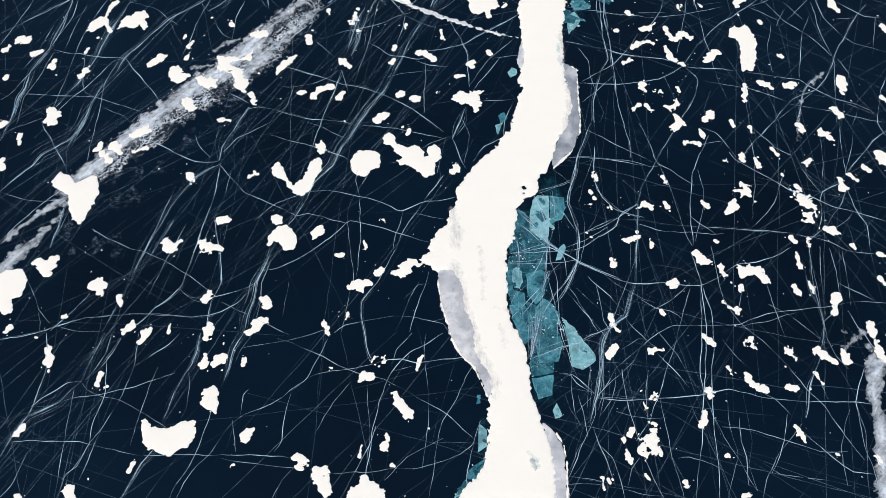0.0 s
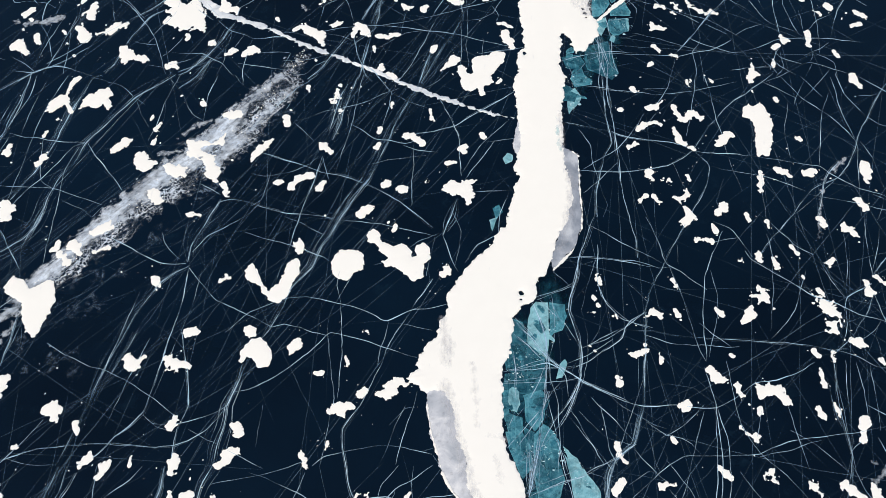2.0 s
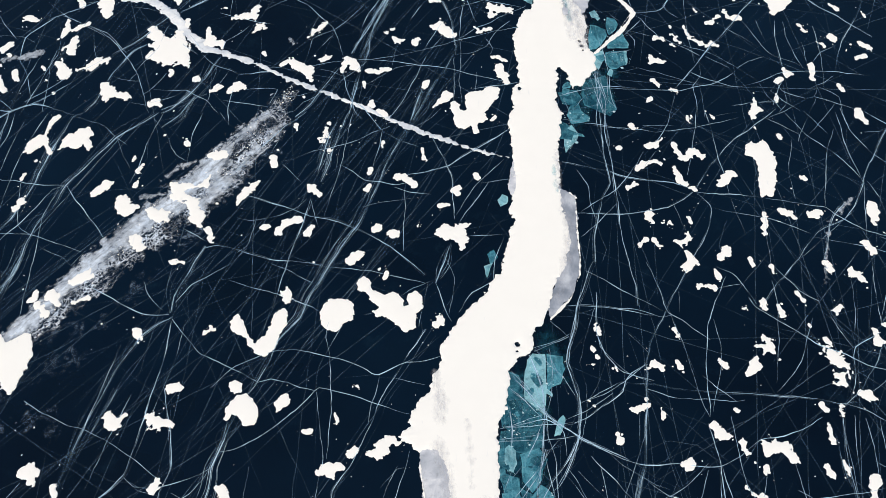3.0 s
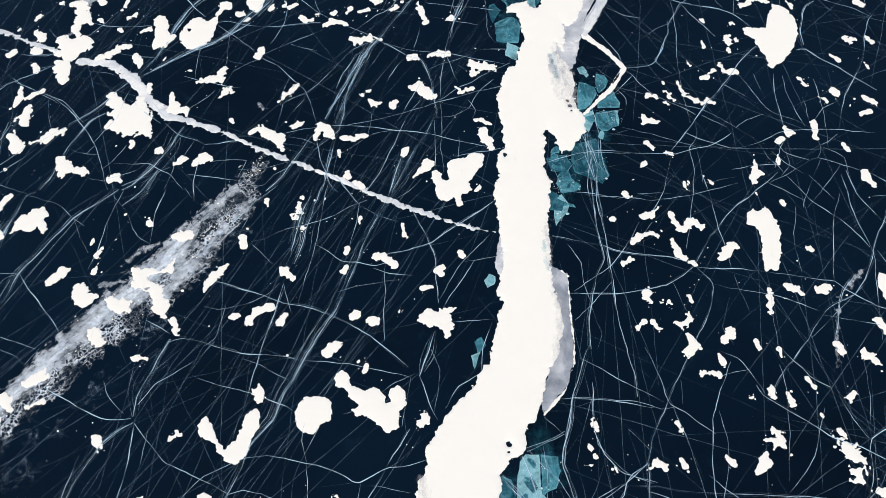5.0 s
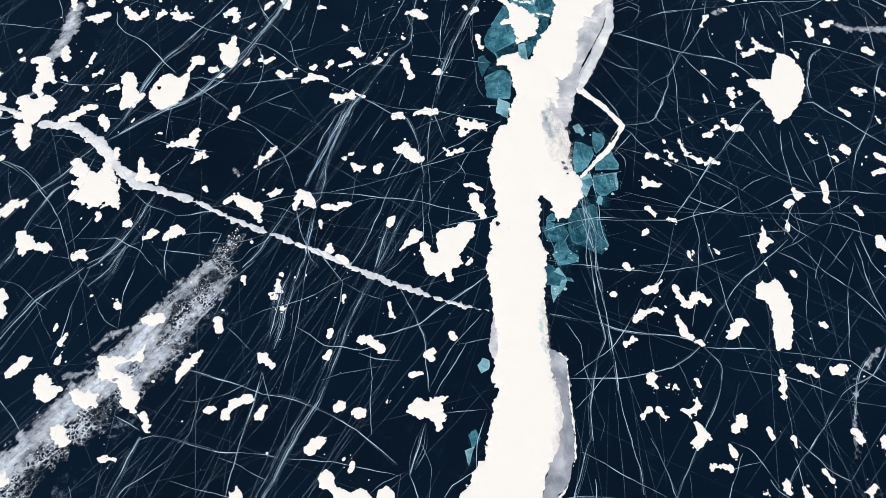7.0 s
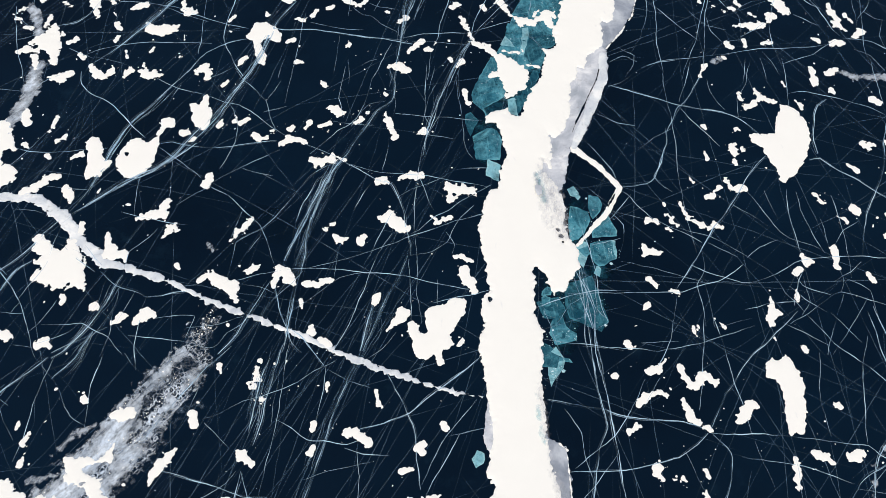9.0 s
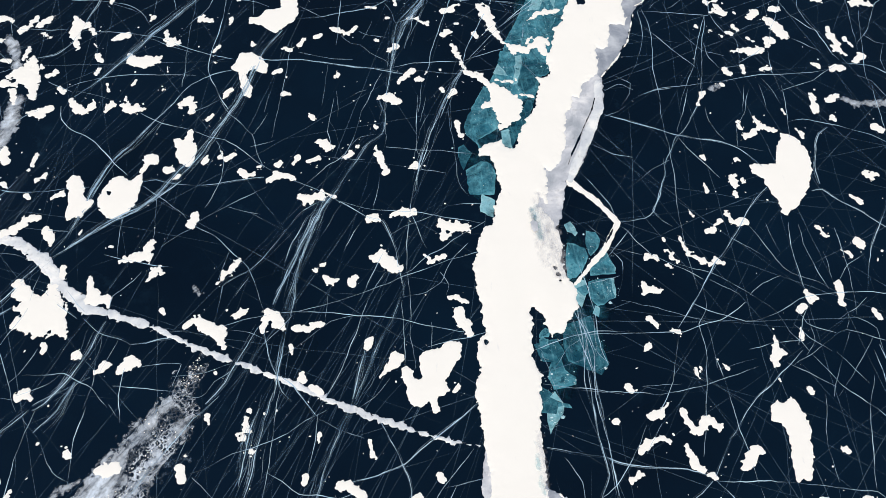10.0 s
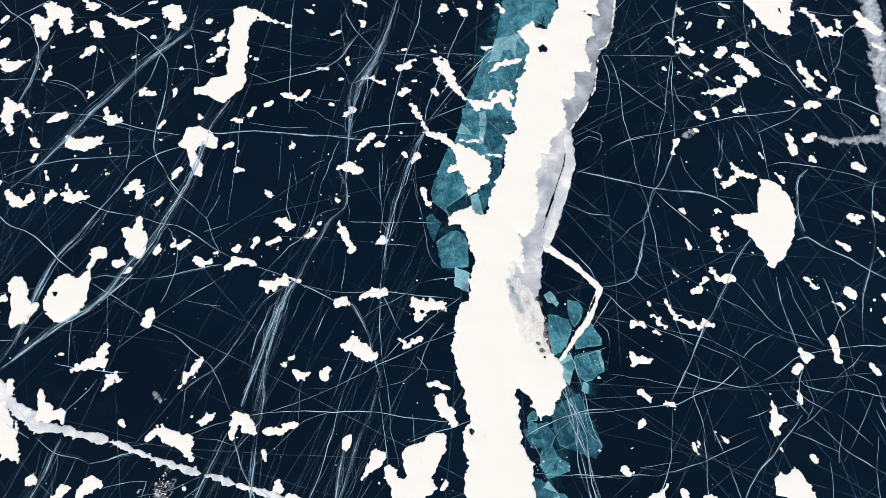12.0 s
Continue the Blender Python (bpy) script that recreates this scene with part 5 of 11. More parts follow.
crack(0.09, ((10.17, 33.74), (9.07, 31.92), (7.89, 30.29), (6.71, 28.48)))
crack(0.06, ((4.89, 28.98), (5.99, 30.11), (7.36, 31.72), (8.09, 32.91), (9.24, 33.86)))
crack(0.09, ((11.4, 44.43), (10.87, 42.75), (10.17, 40.45), (9.94, 38.96), (10.46, 36.85), (10.28, 33.98), (9.36, 31.91)))
crack(0.07, ((10.38, 43.32), (13.37, 43.07), (16.36, 42.43)))
crack(0.1, ((5.87, 38.53), (7.02, 37.1), (8.08, 35.49), (10.08, 33.74), (13.29, 31.91)))
crack(0.1, ((7.28, 39.67), (7.84, 38.12), (8.09, 36.76), (8.07, 35.39), (7.68, 31.96)))
crack(0.07, ((4.85, 34.37), (8.04, 35.03), (8.99, 34.51), (10.3, 34.73), (12.01, 35.79), (13.43, 36.78), (13.83, 37.54), (15.29, 38.71)))
crack(0.05, ((4.8, 33.53), (7.93, 33.55), (10.22, 33.84)))
crack(0.06, ((7.66, 39.98), (8.76, 40.33), (10.21, 41)))
crack(0.05, ((9.05, 42.24), (10.21, 41)))
crack(0.05, ((7.67, 40.09), (9.57, 37.76), (10.43, 36.09)))
crack(0.05, ((5.59, 36.06), (5.78, 34.79), (5.64, 32.49)))
crack(0.07, ((12.46, 44.4), (12.17, 41.6), (12.33, 40.13), (13.1, 38.98), (14.02, 38.06), (15.71, 37.5)))
crack(0.05, ((10.43, 36.09), (13.64, 37.45)))
crack(0.06, ((5.71, 37.34), (8.04, 35.03)))
crack(0.05, ((8.04, 35.03), (6.7, 32.46)))
crack(0.1, ((7.96, 32.91), (7.19, 30.55), (7.03, 28.84), (6.04, 25.73)))
crack(0.06, ((9.7, 32.87), (9.36, 31.91), (8.53, 30.51), (7.16, 29.02), (5.14, 27.7)))
crack(0.07, ((6.12, 25.78), (8.62, 26.73), (11.89, 28.04), (13.38, 29.1)))
crack(0.06, ((4.94, 28.38), (7.19, 31.02), (7.96, 32.91)))
crack(0.05, ((4.73, 29.81), (5.54, 31.53), (5.88, 32.97)))
crack(0.06, ((7.83, 32.29), (8.2, 30.05), (8.41, 27.62), (8.84, 25.54), (9.32, 24.24), (10.53, 22.86)))
crack(0.05, ((8.05, 29.73), (8.61, 28.07), (9.01, 25.66), (8.72, 23.28), (8.85, 21.74), (9.15, 20.8)))
crack(0.05, ((7.93, 24.7), (8.94, 24.46), (9.67, 23.72), (10.53, 22.86)))
crack(0.05, ((10.53, 22.86), (12.98, 22.6)))
crack(0.1, ((11.89, 28.04), (11.21, 26.23), (10.75, 23.78), (10.53, 22.86), (9.75, 20.51)))
crack(0.06, ((13.35, 25.52), (12.14, 24.47), (10.53, 22.86)))
crack(0.05, ((8.97, 32.26), (10.6, 29.07), (11.66, 27.37)))
crack(0.05, ((-30.52, 87), (-30.84, 86.04), (-31.47, 84.17)))
crack(0.06, ((-31.78, 85.98), (-28.86, 85.44), (-25.69, 84.69)))
crack(0.09, ((-22.34, 86.38), (-23.69, 85.7), (-24.57, 85.12)))
crack(0.08, ((-21.29, 86.3), (-21.11, 84.99), (-20.46, 84.17), (-19.2, 83.26), (-18.44, 82.57), (-17.66, 81.58), (-17.15, 80.93), (-16.63, 80.15), (-15.88, 79.31)))
crack(0.08, ((-25.44, 79.25), (-24.26, 78.86), (-21.96, 78.63), (-20.15, 78.62), (-18.56, 78.62)))
crack(0.06, ((-23.31, 80.47), (-24.49, 78.94), (-25.7, 77.79)))
crack(0.14, ((-12.74, 85.66), (-13.41, 84.74), (-14.52, 83.54), (-15.84, 82.06), (-16.92, 81.03), (-17.72, 79.45), (-18.3, 78.3), (-18.6, 77.56), (-19.03, 76.31), (-19.59, 75.21), (-20.34, 73.86), (-20.92, 73.08)))
crack(0.06, ((-23.2, 75.76), (-21.16, 75.33), (-19.79, 74.94)))
crack(0.07, ((-30.08, 75.82), (-28.74, 75.77), (-28, 76.12)))
crack(0.08, ((-29.77, 74), (-28.98, 74.5), (-27.92, 74.7)))
crack(0.05, ((-24.94, 73.81), (-23.37, 73.53), (-22.22, 73.06)))
crack(0.05, ((-29, 78.8), (-28.4, 77.87), (-27.64, 77.24)))
crack(0.07, ((-15.32, 84.88), (-13.59, 83.79), (-11.67, 83.01), (-10, 82.13), (-8.82, 81.73), (-7.4, 80.51), (-6.46, 79.4), (-5.08, 78.33)))
crack(0.11, ((-7.94, 85.31), (-8.86, 83.76), (-9.77, 82.24), (-10.66, 81.06), (-11.55, 80.02), (-12.43, 79.06), (-13.07, 78.21), (-13.71, 77.37), (-14.57, 76.68), (-15.88, 76.08), (-16.95, 75.47), (-18.42, 74.56), (-19.87, 73.55), (-20.7, 73.06)))
crack(0.07, ((-9.14, 85.4), (-8.4, 84.04), (-7.43, 83.01), (-6.71, 82.01), (-6.56, 80.75), (-6.37, 79.82), (-6, 78.88)))
crack(0.06, ((-5.64, 83.84), (-6.11, 82.91), (-6.71, 82.01)))
crack(0.07, ((-9.76, 82.11), (-9.27, 81.26), (-9, 79.71), (-9.19, 78.22), (-9.62, 77.07), (-10.26, 75.95)))
crack(0.1, ((-14.92, 78.64), (-13.78, 78.68), (-12.85, 78.37), (-11.01, 77.94), (-9.19, 77.92), (-6.91, 78.05), (-5.99, 78.04)))
crack(0.06, ((-14.9, 78.34), (-13.71, 77.37), (-12.75, 76.42), (-11.44, 75.06)))
crack(0.07, ((-10.88, 74.45), (-9.52, 73.51), (-8.83, 72.62), (-8.16, 71.86), (-7.26, 70.71), (-6.73, 69.6), (-6.38, 68.26), (-6.16, 67.47)))
crack(0.08, ((-10.97, 74.4), (-12.18, 73.82), (-13.25, 73.06)))
crack(0.05, ((-10.97, 74.57), (-10.01, 75.18), (-8.68, 75.83), (-6.44, 76.83), (-5.76, 77.19)))
crack(0.09, ((-1.47, 75.59), (-2.38, 75.37), (-3.51, 74.7), (-4.42, 73.52), (-5.75, 71.85), (-6.4, 71.02), (-7.04, 70.42), (-8.12, 69.97), (-8.97, 69.5), (-9.16, 68.46), (-9.54, 66.94)))
crack(0.05, ((-15.95, 75.8), (-16.2, 74.4), (-16.27, 72.46)))
crack(0.05, ((-13.69, 77.08), (-13.75, 74.21), (-14.1, 72.57)))
crack(0.07, ((-13.37, 84.09), (-14.43, 81.96), (-15.05, 80.77)))
crack(0.09, ((-4.16, 77.67), (-2.35, 76.65), (-1.24, 75.86), (-0.8, 75.42), (0.3, 74.59), (1.16, 73.85), (2.26, 73.31), (2.73, 72.16), (3.02, 71.04), (3.25, 69.13), (3.26, 67.81), (3.14, 67.25)))
crack(0.07, ((-0.8, 75.42), (1.2, 74.64), (2.75, 74.24), (4.75, 73.86), (6.5, 73.28), (9.33, 72.51)))
crack(0.12, ((2.84, 84.5), (3.21, 82.53), (2.89, 80.98), (1.68, 80.14), (0.93, 78.97), (0.19, 77.82), (-0.77, 76.41), (-1.47, 75.59), (-2.17, 74.49), (-3.09, 72.87), (-3.77, 71.54), (-4.44, 69.96), (-5.09, 68.69), (-5.52, 67.68)))
crack(0.07, ((3.38, 83.81), (3.11, 80.65), (2.81, 79.44)))
crack(0.07, ((2.42, 81.02), (1, 80.81), (-0.46, 79.07), (-1.4, 78.54), (-2.57, 77.43), (-3.49, 76.61)))
crack(0.06, ((2.48, 77.65), (2.16, 75.9), (1.73, 74.49)))
crack(0.08, ((8.1, 84.11), (7.23, 82.23), (6.35, 80.1), (5.75, 78.31), (4.92, 76.28), (4.33, 74.3), (3.98, 72.34), (3.72, 69.63), (3.64, 67), (3.43, 64.48), (3.52, 62.03)))
crack(0.07, ((5.95, 84.27), (5.53, 81.73), (5.26, 79.26), (5.54, 78.63)))
crack(0.06, ((3.06, 79.73), (4.66, 79.3), (6.04, 79.08), (7.87, 78.76), (9.92, 78.3)))
crack(0.08, ((2.64, 72.17), (3.79, 72.81), (5.16, 73.27), (6.08, 73.6), (7.02, 74.1), (7.92, 74.14), (9.71, 74.01)))
crack(0.06, ((4.52, 73.71), (4.84, 72), (5.2, 70.87)))
crack(0.05, ((0.93, 73.69), (0.22, 72.62), (-0.49, 71.29)))
crack(0.06, ((-0.51, 84.75), (-1.08, 81.59), (-0.9, 79.72)))
crack(0.06, ((1.58, 83.3), (0.77, 80.83), (-0.47, 78.77)))
crack(0.06, ((7.99, 82.82), (8.1, 80.28), (8.09, 76.05), (8.66, 74.84)))
crack(0.05, ((2.74, 78.23), (5.01, 77.64), (7.26, 77)))
crack(0.07, ((-28.53, 71.74), (-27.36, 71.12), (-26.38, 70.25), (-25.37, 69.13), (-24.34, 67.78), (-23.62, 66.46), (-23.16, 65.19), (-22.56, 63.69), (-21.94, 61.99)))
crack(0.09, ((-21.51, 72.57), (-22.48, 71.56), (-23.22, 70.55), (-24.37, 69.58), (-25.9, 68.4)))
crack(0.12, ((-23.08, 69.49), (-24.23, 68.53), (-24.9, 67.31), (-25.56, 66.11), (-25.89, 65.54)))
crack(0.12, ((-26.3, 64.21), (-26.56, 63.27), (-27.23, 62.37)))
crack(0.13, ((-16.76, 67.73), (-17.31, 66.75), (-17.7, 65.53), (-18.34, 64.35), (-19.25, 63.21), (-20.17, 62.33), (-20.93, 61.92)))
crack(0.07, ((-17.31, 66.75), (-17.12, 65.49), (-17.24, 63.55), (-17.68, 61.68)))
crack(0.12, ((-18.27, 68.1), (-17.11, 66.84), (-15.59, 66.23), (-14.94, 65.83)))
crack(0.1, ((-17.46, 63.8), (-18.45, 63.39), (-19.82, 62.87), (-20.97, 62.29)))
crack(0.05, ((-21.84, 64.46), (-20.39, 64.36), (-19.15, 64.26), (-18.27, 63.62), (-17.32, 63.07), (-16.26, 61.58)))
crack(0.05, ((-21.01, 66.17), (-21.71, 65.09), (-22.24, 64.39), (-22.97, 63.72)))
crack(0.05, ((-23.51, 63.14), (-22.87, 62.95), (-22.24, 62.76)))
crack(0.05, ((-23.5, 66.21), (-23.79, 65.88), (-24.03, 65.5)))
crack(0.05, ((-26.02, 66.39), (-24.67, 65.65), (-23.2, 65.44)))
crack(0.05, ((-27.8, 71.15), (-27.59, 69.3), (-27.22, 68.24)))
crack(0.05, ((-17.98, 72.04), (-17.26, 72.26), (-16.49, 72.47)))
crack(0.12, ((-14.94, 65.83), (-13.89, 65.75), (-13.07, 65.94), (-12.02, 66.01)))
crack(0.08, ((-14.45, 71.24), (-15.05, 70.58), (-15.87, 70.01), (-16.48, 69.52), (-16.76, 67.73)))
crack(0.05, ((-14.93, 65.73), (-15.28, 64.86), (-15.85, 64.17)))
crack(0.06, ((-13.1, 66.6), (-12.26, 66.43), (-11.41, 66.42)))
crack(0.06, ((-8.46, 66.11), (-7.2, 65.76), (-6.14, 65.18)))
crack(0.1, ((-6.57, 66.22), (-7.19, 65.26), (-7.6, 64.55), (-8, 63.84), (-8.4, 63.14), (-8.79, 62.45), (-9.38, 61.78), (-9.97, 61.12)))
crack(0.05, ((-8.4, 63.14), (-9.41, 62.59), (-9.99, 61.82), (-10.6, 61.63), (-11.62, 61.94)))
crack(0.12, ((-6.15, 65.94), (-5.93, 64.18), (-5.51, 62.69), (-5.1, 61.47), (-4.5, 60.72)))
crack(0.12, ((-5.31, 62.67), (-4.49, 61.9), (-3.69, 60.66)))
crack(0.1, ((-3.56, 71.25), (-4.24, 67.58), (-4.89, 64.6), (-5.31, 62.67), (-5.71, 60.81)))
crack(0.05, ((-15.97, 63.07), (-14.11, 62.74), (-12.46, 62.38), (-10.6, 61.63)))
crack(0.05, ((-9.1, 66.4), (-6.79, 66.84), (-3.61, 66.92)))
crack(0.08, ((3.33, 69.02), (4, 69.24), (4.69, 69.83), (5.38, 70.32), (6.28, 70.63), (7.22, 71.27), (8.15, 71.76), (9.56, 72.49)))
crack(0.07, ((2.22, 68.41), (3.32, 68.86), (4.86, 69.17), (6.64, 69.68), (9.1, 70.21)))
crack(0.14, ((3.14, 67.25), (2.27, 65.57), (1.59, 64.62), (0.9, 63.19), (0.22, 61.79), (-0.45, 60.42)))
crack(0.07, ((3.23, 67.29), (4.74, 67.55), (5.87, 68.14), (6.38, 69.17), (6.87, 69.83), (8.07, 70.94)))
crack(0.08, ((-3.82, 66.93), (-1.71, 66.63), (-0.02, 66.25), (1.66, 66.02), (2.91, 65.68), (4.15, 65.18), (5.39, 64.84), (7.03, 64.32)))
crack(0.06, ((-5.1, 63.87), (-3.85, 64.52), (-2.58, 65.42), (-1.72, 65.97), (-0.02, 66.25)))
crack(0.06, ((-3.82, 67.04), (-1.26, 67.36), (0.9, 67.98), (2.44, 68.55)))
crack(0.06, ((3.12, 67.04), (3.01, 64.51), (2.91, 62.07)))
crack(0.06, ((4.45, 63.42), (6.15, 63.79), (7.42, 63.94), (8.48, 64.11)))
crack(0.05, ((2.04, 69.22), (0.87, 67.21), (-0.06, 65.24), (-0.97, 63.08), (-1.84, 61.47), (-2.47, 60.57)))
crack(0.05, ((-1.89, 67.93), (-1.95, 66.9), (-2.06, 65.89)))
crack(0.05, ((5.93, 68.93), (6.49, 67.84), (6.21, 67.07)))
crack(0.14, ((0.3, 63.72), (-0.19, 61.82), (-0.65, 60.44)))
crack(0.12, ((19.74, 80.79), (21.22, 80.24), (22.95, 79.36), (24.68, 78.55), (25.99, 78.02), (27.54, 77.6), (28.99, 76.76), (30.62, 74.85)))
crack(0.07, ((19.74, 80.79), (20.88, 81.02), (21.99, 81.9), (23.05, 82.47), (24.06, 82.71), (25.53, 82.8)))
crack(0.1, ((27.1, 81.07), (26.07, 79.56), (25.28, 78.69), (24.64, 78.31), (24.05, 77.25), (23.41, 76.09), (22.9, 74.66), (22.32, 73.54), (21.89, 72.43), (21.59, 72.05), (20.82, 71.55), (19.69, 71.46), (18.81, 71.53)))
crack(0.1, ((23.33, 76.4), (23.14, 74.93), (22.36, 73.25), (21.61, 72.16), (22.12, 71.28), (22.67, 70.69)))
crack(0.06, ((26.72, 82.71), (25.59, 80.23), (24.86, 78.72)))
crack(0.05, ((24.24, 81.6), (23.99, 79.1), (23.96, 77.26), (23.73, 74.89), (23.39, 72.03), (23.28, 70.37), (23.17, 67.66), (23.18, 65.57)))
crack(0.05, ((23.75, 76.19), (22.23, 75.47), (20.15, 74.1)))
crack(0.06, ((27.51, 80.72), (27.47, 79.46), (27.9, 78.19), (28.23, 77.55)))
crack(0.06, ((18.3, 78.29), (19.74, 77.09), (21.06, 76.69)))
crack(0.06, ((17.02, 75.97), (17.93, 74.44), (18.6, 72.95), (18.85, 71.8)))
crack(0.06, ((24.66, 78.43), (25.67, 76.53), (27.05, 74.35)))
crack(0.08, ((33.87, 82.18), (33.7, 80.58), (33.38, 78.4), (33.15, 77.3)))
crack(0.07, ((33.46, 78.7), (34.67, 78.8), (35.99, 78.39), (37.66, 77.58), (39.33, 76.84), (40.54, 75.9)))
crack(0.09, ((40.98, 76.11), (40.31, 75.44), (39.54, 73.71), (39.11, 72.29), (38.46, 70.92), (37.51, 69.59), (36.46, 68.03), (35.73, 66.74), (34.98, 65.22), (34.57, 64.12)))
crack(0.12, ((33.35, 72.43), (34.14, 72.49), (34.99, 71.46), (36.08, 70.53), (37.13, 69.51), (38.76, 67.86)))
crack(0.12, ((30.2, 73.13), (29.31, 72.27), (28.14, 71.12), (27.19, 69.91), (26.01, 68.63), (24.87, 67.43), (23.98, 66.29), (22.81, 64.83), (21.72, 63.64), (21.16, 62.94)))
crack(0.06, ((41.01, 81.64), (40.72, 79.1), (40.53, 76.94)))
crack(0.05, ((31.49, 82.35), (30.42, 79.87), (29.4, 78.57), (29.13, 76.75)))
crack(0.08, ((18.89, 71.24), (19.35, 70.77), (19.84, 69.8), (20.54, 68.77), (21.69, 67.88), (22.64, 67.17), (23.76, 66.31)))
crack(0.06, ((21.69, 67.88), (23.71, 67.1), (24.88, 66.48), (26.33, 65.24), (27.03, 64.52), (28.01, 63.28), (28.51, 61.91), (29.38, 60.38)))
crack(0.08, ((14.05, 63.21), (16.14, 63.16), (18.2, 62.91), (20.48, 62.69), (21.5, 62.57), (22.84, 62.91), (24.17, 63.21), (26.13, 64.33)))
crack(0.06, ((21.09, 62.6), (20.79, 61.49), (20.27, 60.09)))
crack(0.06, ((23.71, 66.05), (23.46, 64.27), (22.66, 63.08), (22.65, 61.6), (22.51, 59.93)))
crack(0.06, ((23.23, 63.78), (23.2, 62.05), (23.03, 59.89)))
crack(0.06, ((22.55, 64.59), (23.49, 64.02), (24.46, 63.54), (25.81, 62.94), (26.65, 62.93), (28.01, 63.28), (29.43, 63.83), (30.36, 64.12), (32.54, 64.27), (34.67, 64.16), (37.45, 63.7)))
crack(0.05, ((17.82, 69.56), (19.27, 69.02), (20.49, 68.5)))
crack(0.05, ((17.79, 69.4), (18.48, 68.28), (18.26, 66.97), (17.79, 65.97)))
crack(0.05, ((19.57, 70.75), (18.49, 69.62), (16.97, 68.39)))
crack(0.05, ((17.79, 65.45), (19.79, 64.69), (21.77, 63.89), (23.13, 63.29)))
crack(0.09, ((14.26, 64.69), (14.46, 63.18), (14.8, 61.21), (14.89, 60.48)))
crack(0.06, ((14.85, 64.4), (15.2, 63.03), (15.48, 61.64)))
crack(0.06, ((15.94, 64.57), (15.76, 62.1), (16.11, 60.87), (15.3, 60.45)))
crack(0.06, ((34.45, 63.72), (33.48, 63.03), (32.02, 62.39)))
crack(0.07, ((28.14, 59.61), (29.32, 60.15), (30.77, 60.91), (32.33, 61.53), (33.75, 61.03), (35.18, 60.2)))
crack(0.05, ((32.33, 61.53), (32.63, 62.15), (32.79, 62.83)))
crack(0.06, ((32.92, 62.57), (33.82, 62.01), (34.3, 61.48), (34.23, 60.51), (34.24, 59.17)))
crack(0.06, ((33.07, 65.36), (33.99, 66.34), (35.51, 67.02)))
crack(0.06, ((30.93, 70.08), (30.54, 68.19), (30.43, 66.08), (30.44, 64.78)))
crack(0.06, ((27.95, 70.3), (28.81, 68.32), (29.5, 66.67), (30.01, 66.11), (31.51, 65.22), (32.54, 64.27)))
crack(0.06, ((26.66, 64.8), (27.71, 65.6), (29.13, 66.07)))
crack(0.05, ((33.94, 69.3), (33.93, 66.87), (33.63, 64.29), (33.34, 62.54)))
crack(0.05, ((32.56, 67.51), (32.62, 66.44), (32.64, 65.39)))
crack(0.05, ((30.07, 63.03), (29.98, 61.06), (29.11, 60.16)))
crack(0.09, ((36.3, 77.81), (35.46, 77.32), (34.89, 76.44), (34.53, 75.27), (34.26, 74.11), (34.13, 72.95)))
crack(0.08, ((-21.75, 105.49), (-20.81, 103.96), (-19.91, 103.18), (-19.23, 102.45), (-18.91, 101.49), (-18.62, 99.96), (-18.51, 98.5), (-18.06, 97.28)))
crack(0.1, ((-17.73, 104.91), (-19.05, 104.24), (-20.36, 103.57), (-20.78, 103.04)))
crack(0.1, ((-17.25, 101.47), (-17.89, 100.41), (-18.61, 99.38), (-18.72, 98.25), (-19.11, 96.64), (-19.51, 95.61), (-19.9, 94.6)))
crack(0.08, ((-21.45, 97.31), (-19.75, 96.99), (-18.39, 96.67), (-17.2, 96.39), (-16.14, 95.8), (-15.3, 94.81), (-14.76, 93.78)))
crack(0.06, ((-17.84, 96.4), (-16.78, 95.81), (-15.72, 95.16)))
crack(0.07, ((-14.36, 104.27), (-13.25, 103.44), (-12.38, 102.35)))
crack(0.07, ((-12.16, 102.13), (-10.8, 102.97), (-10.33, 103.32)))
crack(0.08, ((-11.1, 100.48), (-10.47, 99.59), (-9.85, 98.58), (-9.23, 97.59), (-8.84, 96.66), (-8.77, 95.51), (-8.97, 93.88), (-9.25, 92.56), (-9.49, 91.8), (-9.98, 90.05), (-10.12, 88.78), (-9.88, 87.72), (-9.52, 86.65), (-9.16, 85.6), (-8.62, 84.52)))
crack(0.14, ((-6.01, 102.06), (-6.4, 100.91), (-6.79, 99.66), (-8.08, 98.72), (-9.22, 97.77), (-10.57, 96.7), (-11.68, 95.5), (-12.77, 94.6), (-13.84, 93.44), (-14.69, 92.64), (-15.1, 92.08), (-16.14, 90.97), (-17.15, 89.87), (-18.14, 88.9), (-19.12, 87.99), (-20.28, 86.99)))
crack(0.14, ((-8.25, 99.76), (-8.98, 98.42), (-9.44, 97.81)))
crack(0.07, ((-6.79, 99.66), (-5.85, 99.12), (-5.07, 98.74)))
crack(0.07, ((-8.75, 95.9), (-7.37, 95.69), (-6.32, 95.32), (-5.27, 94.73)))
crack(0.06, ((-9.23, 97.59), (-10.2, 95.22), (-11.3, 94.05), (-12.18, 92.85)))
crack(0.14, ((-8.87, 100.77), (-8.82, 99.87), (-8.86, 98.98)))
crack(0.06, ((-10.89, 99.96), (-11.24, 95.98), (-11.69, 92.22), (-11.93, 89.65), (-12.12, 87.15)))
crack(0.06, ((-6.73, 99.17), (-6.51, 95.64), (-6.53, 93.96)))
crack(0.05, ((-13.98, 99.08), (-14.31, 96.57), (-14.58, 94.67)))
crack(0.05, ((-13.35, 97.52), (-13.03, 96.32), (-12.76, 95.15)))
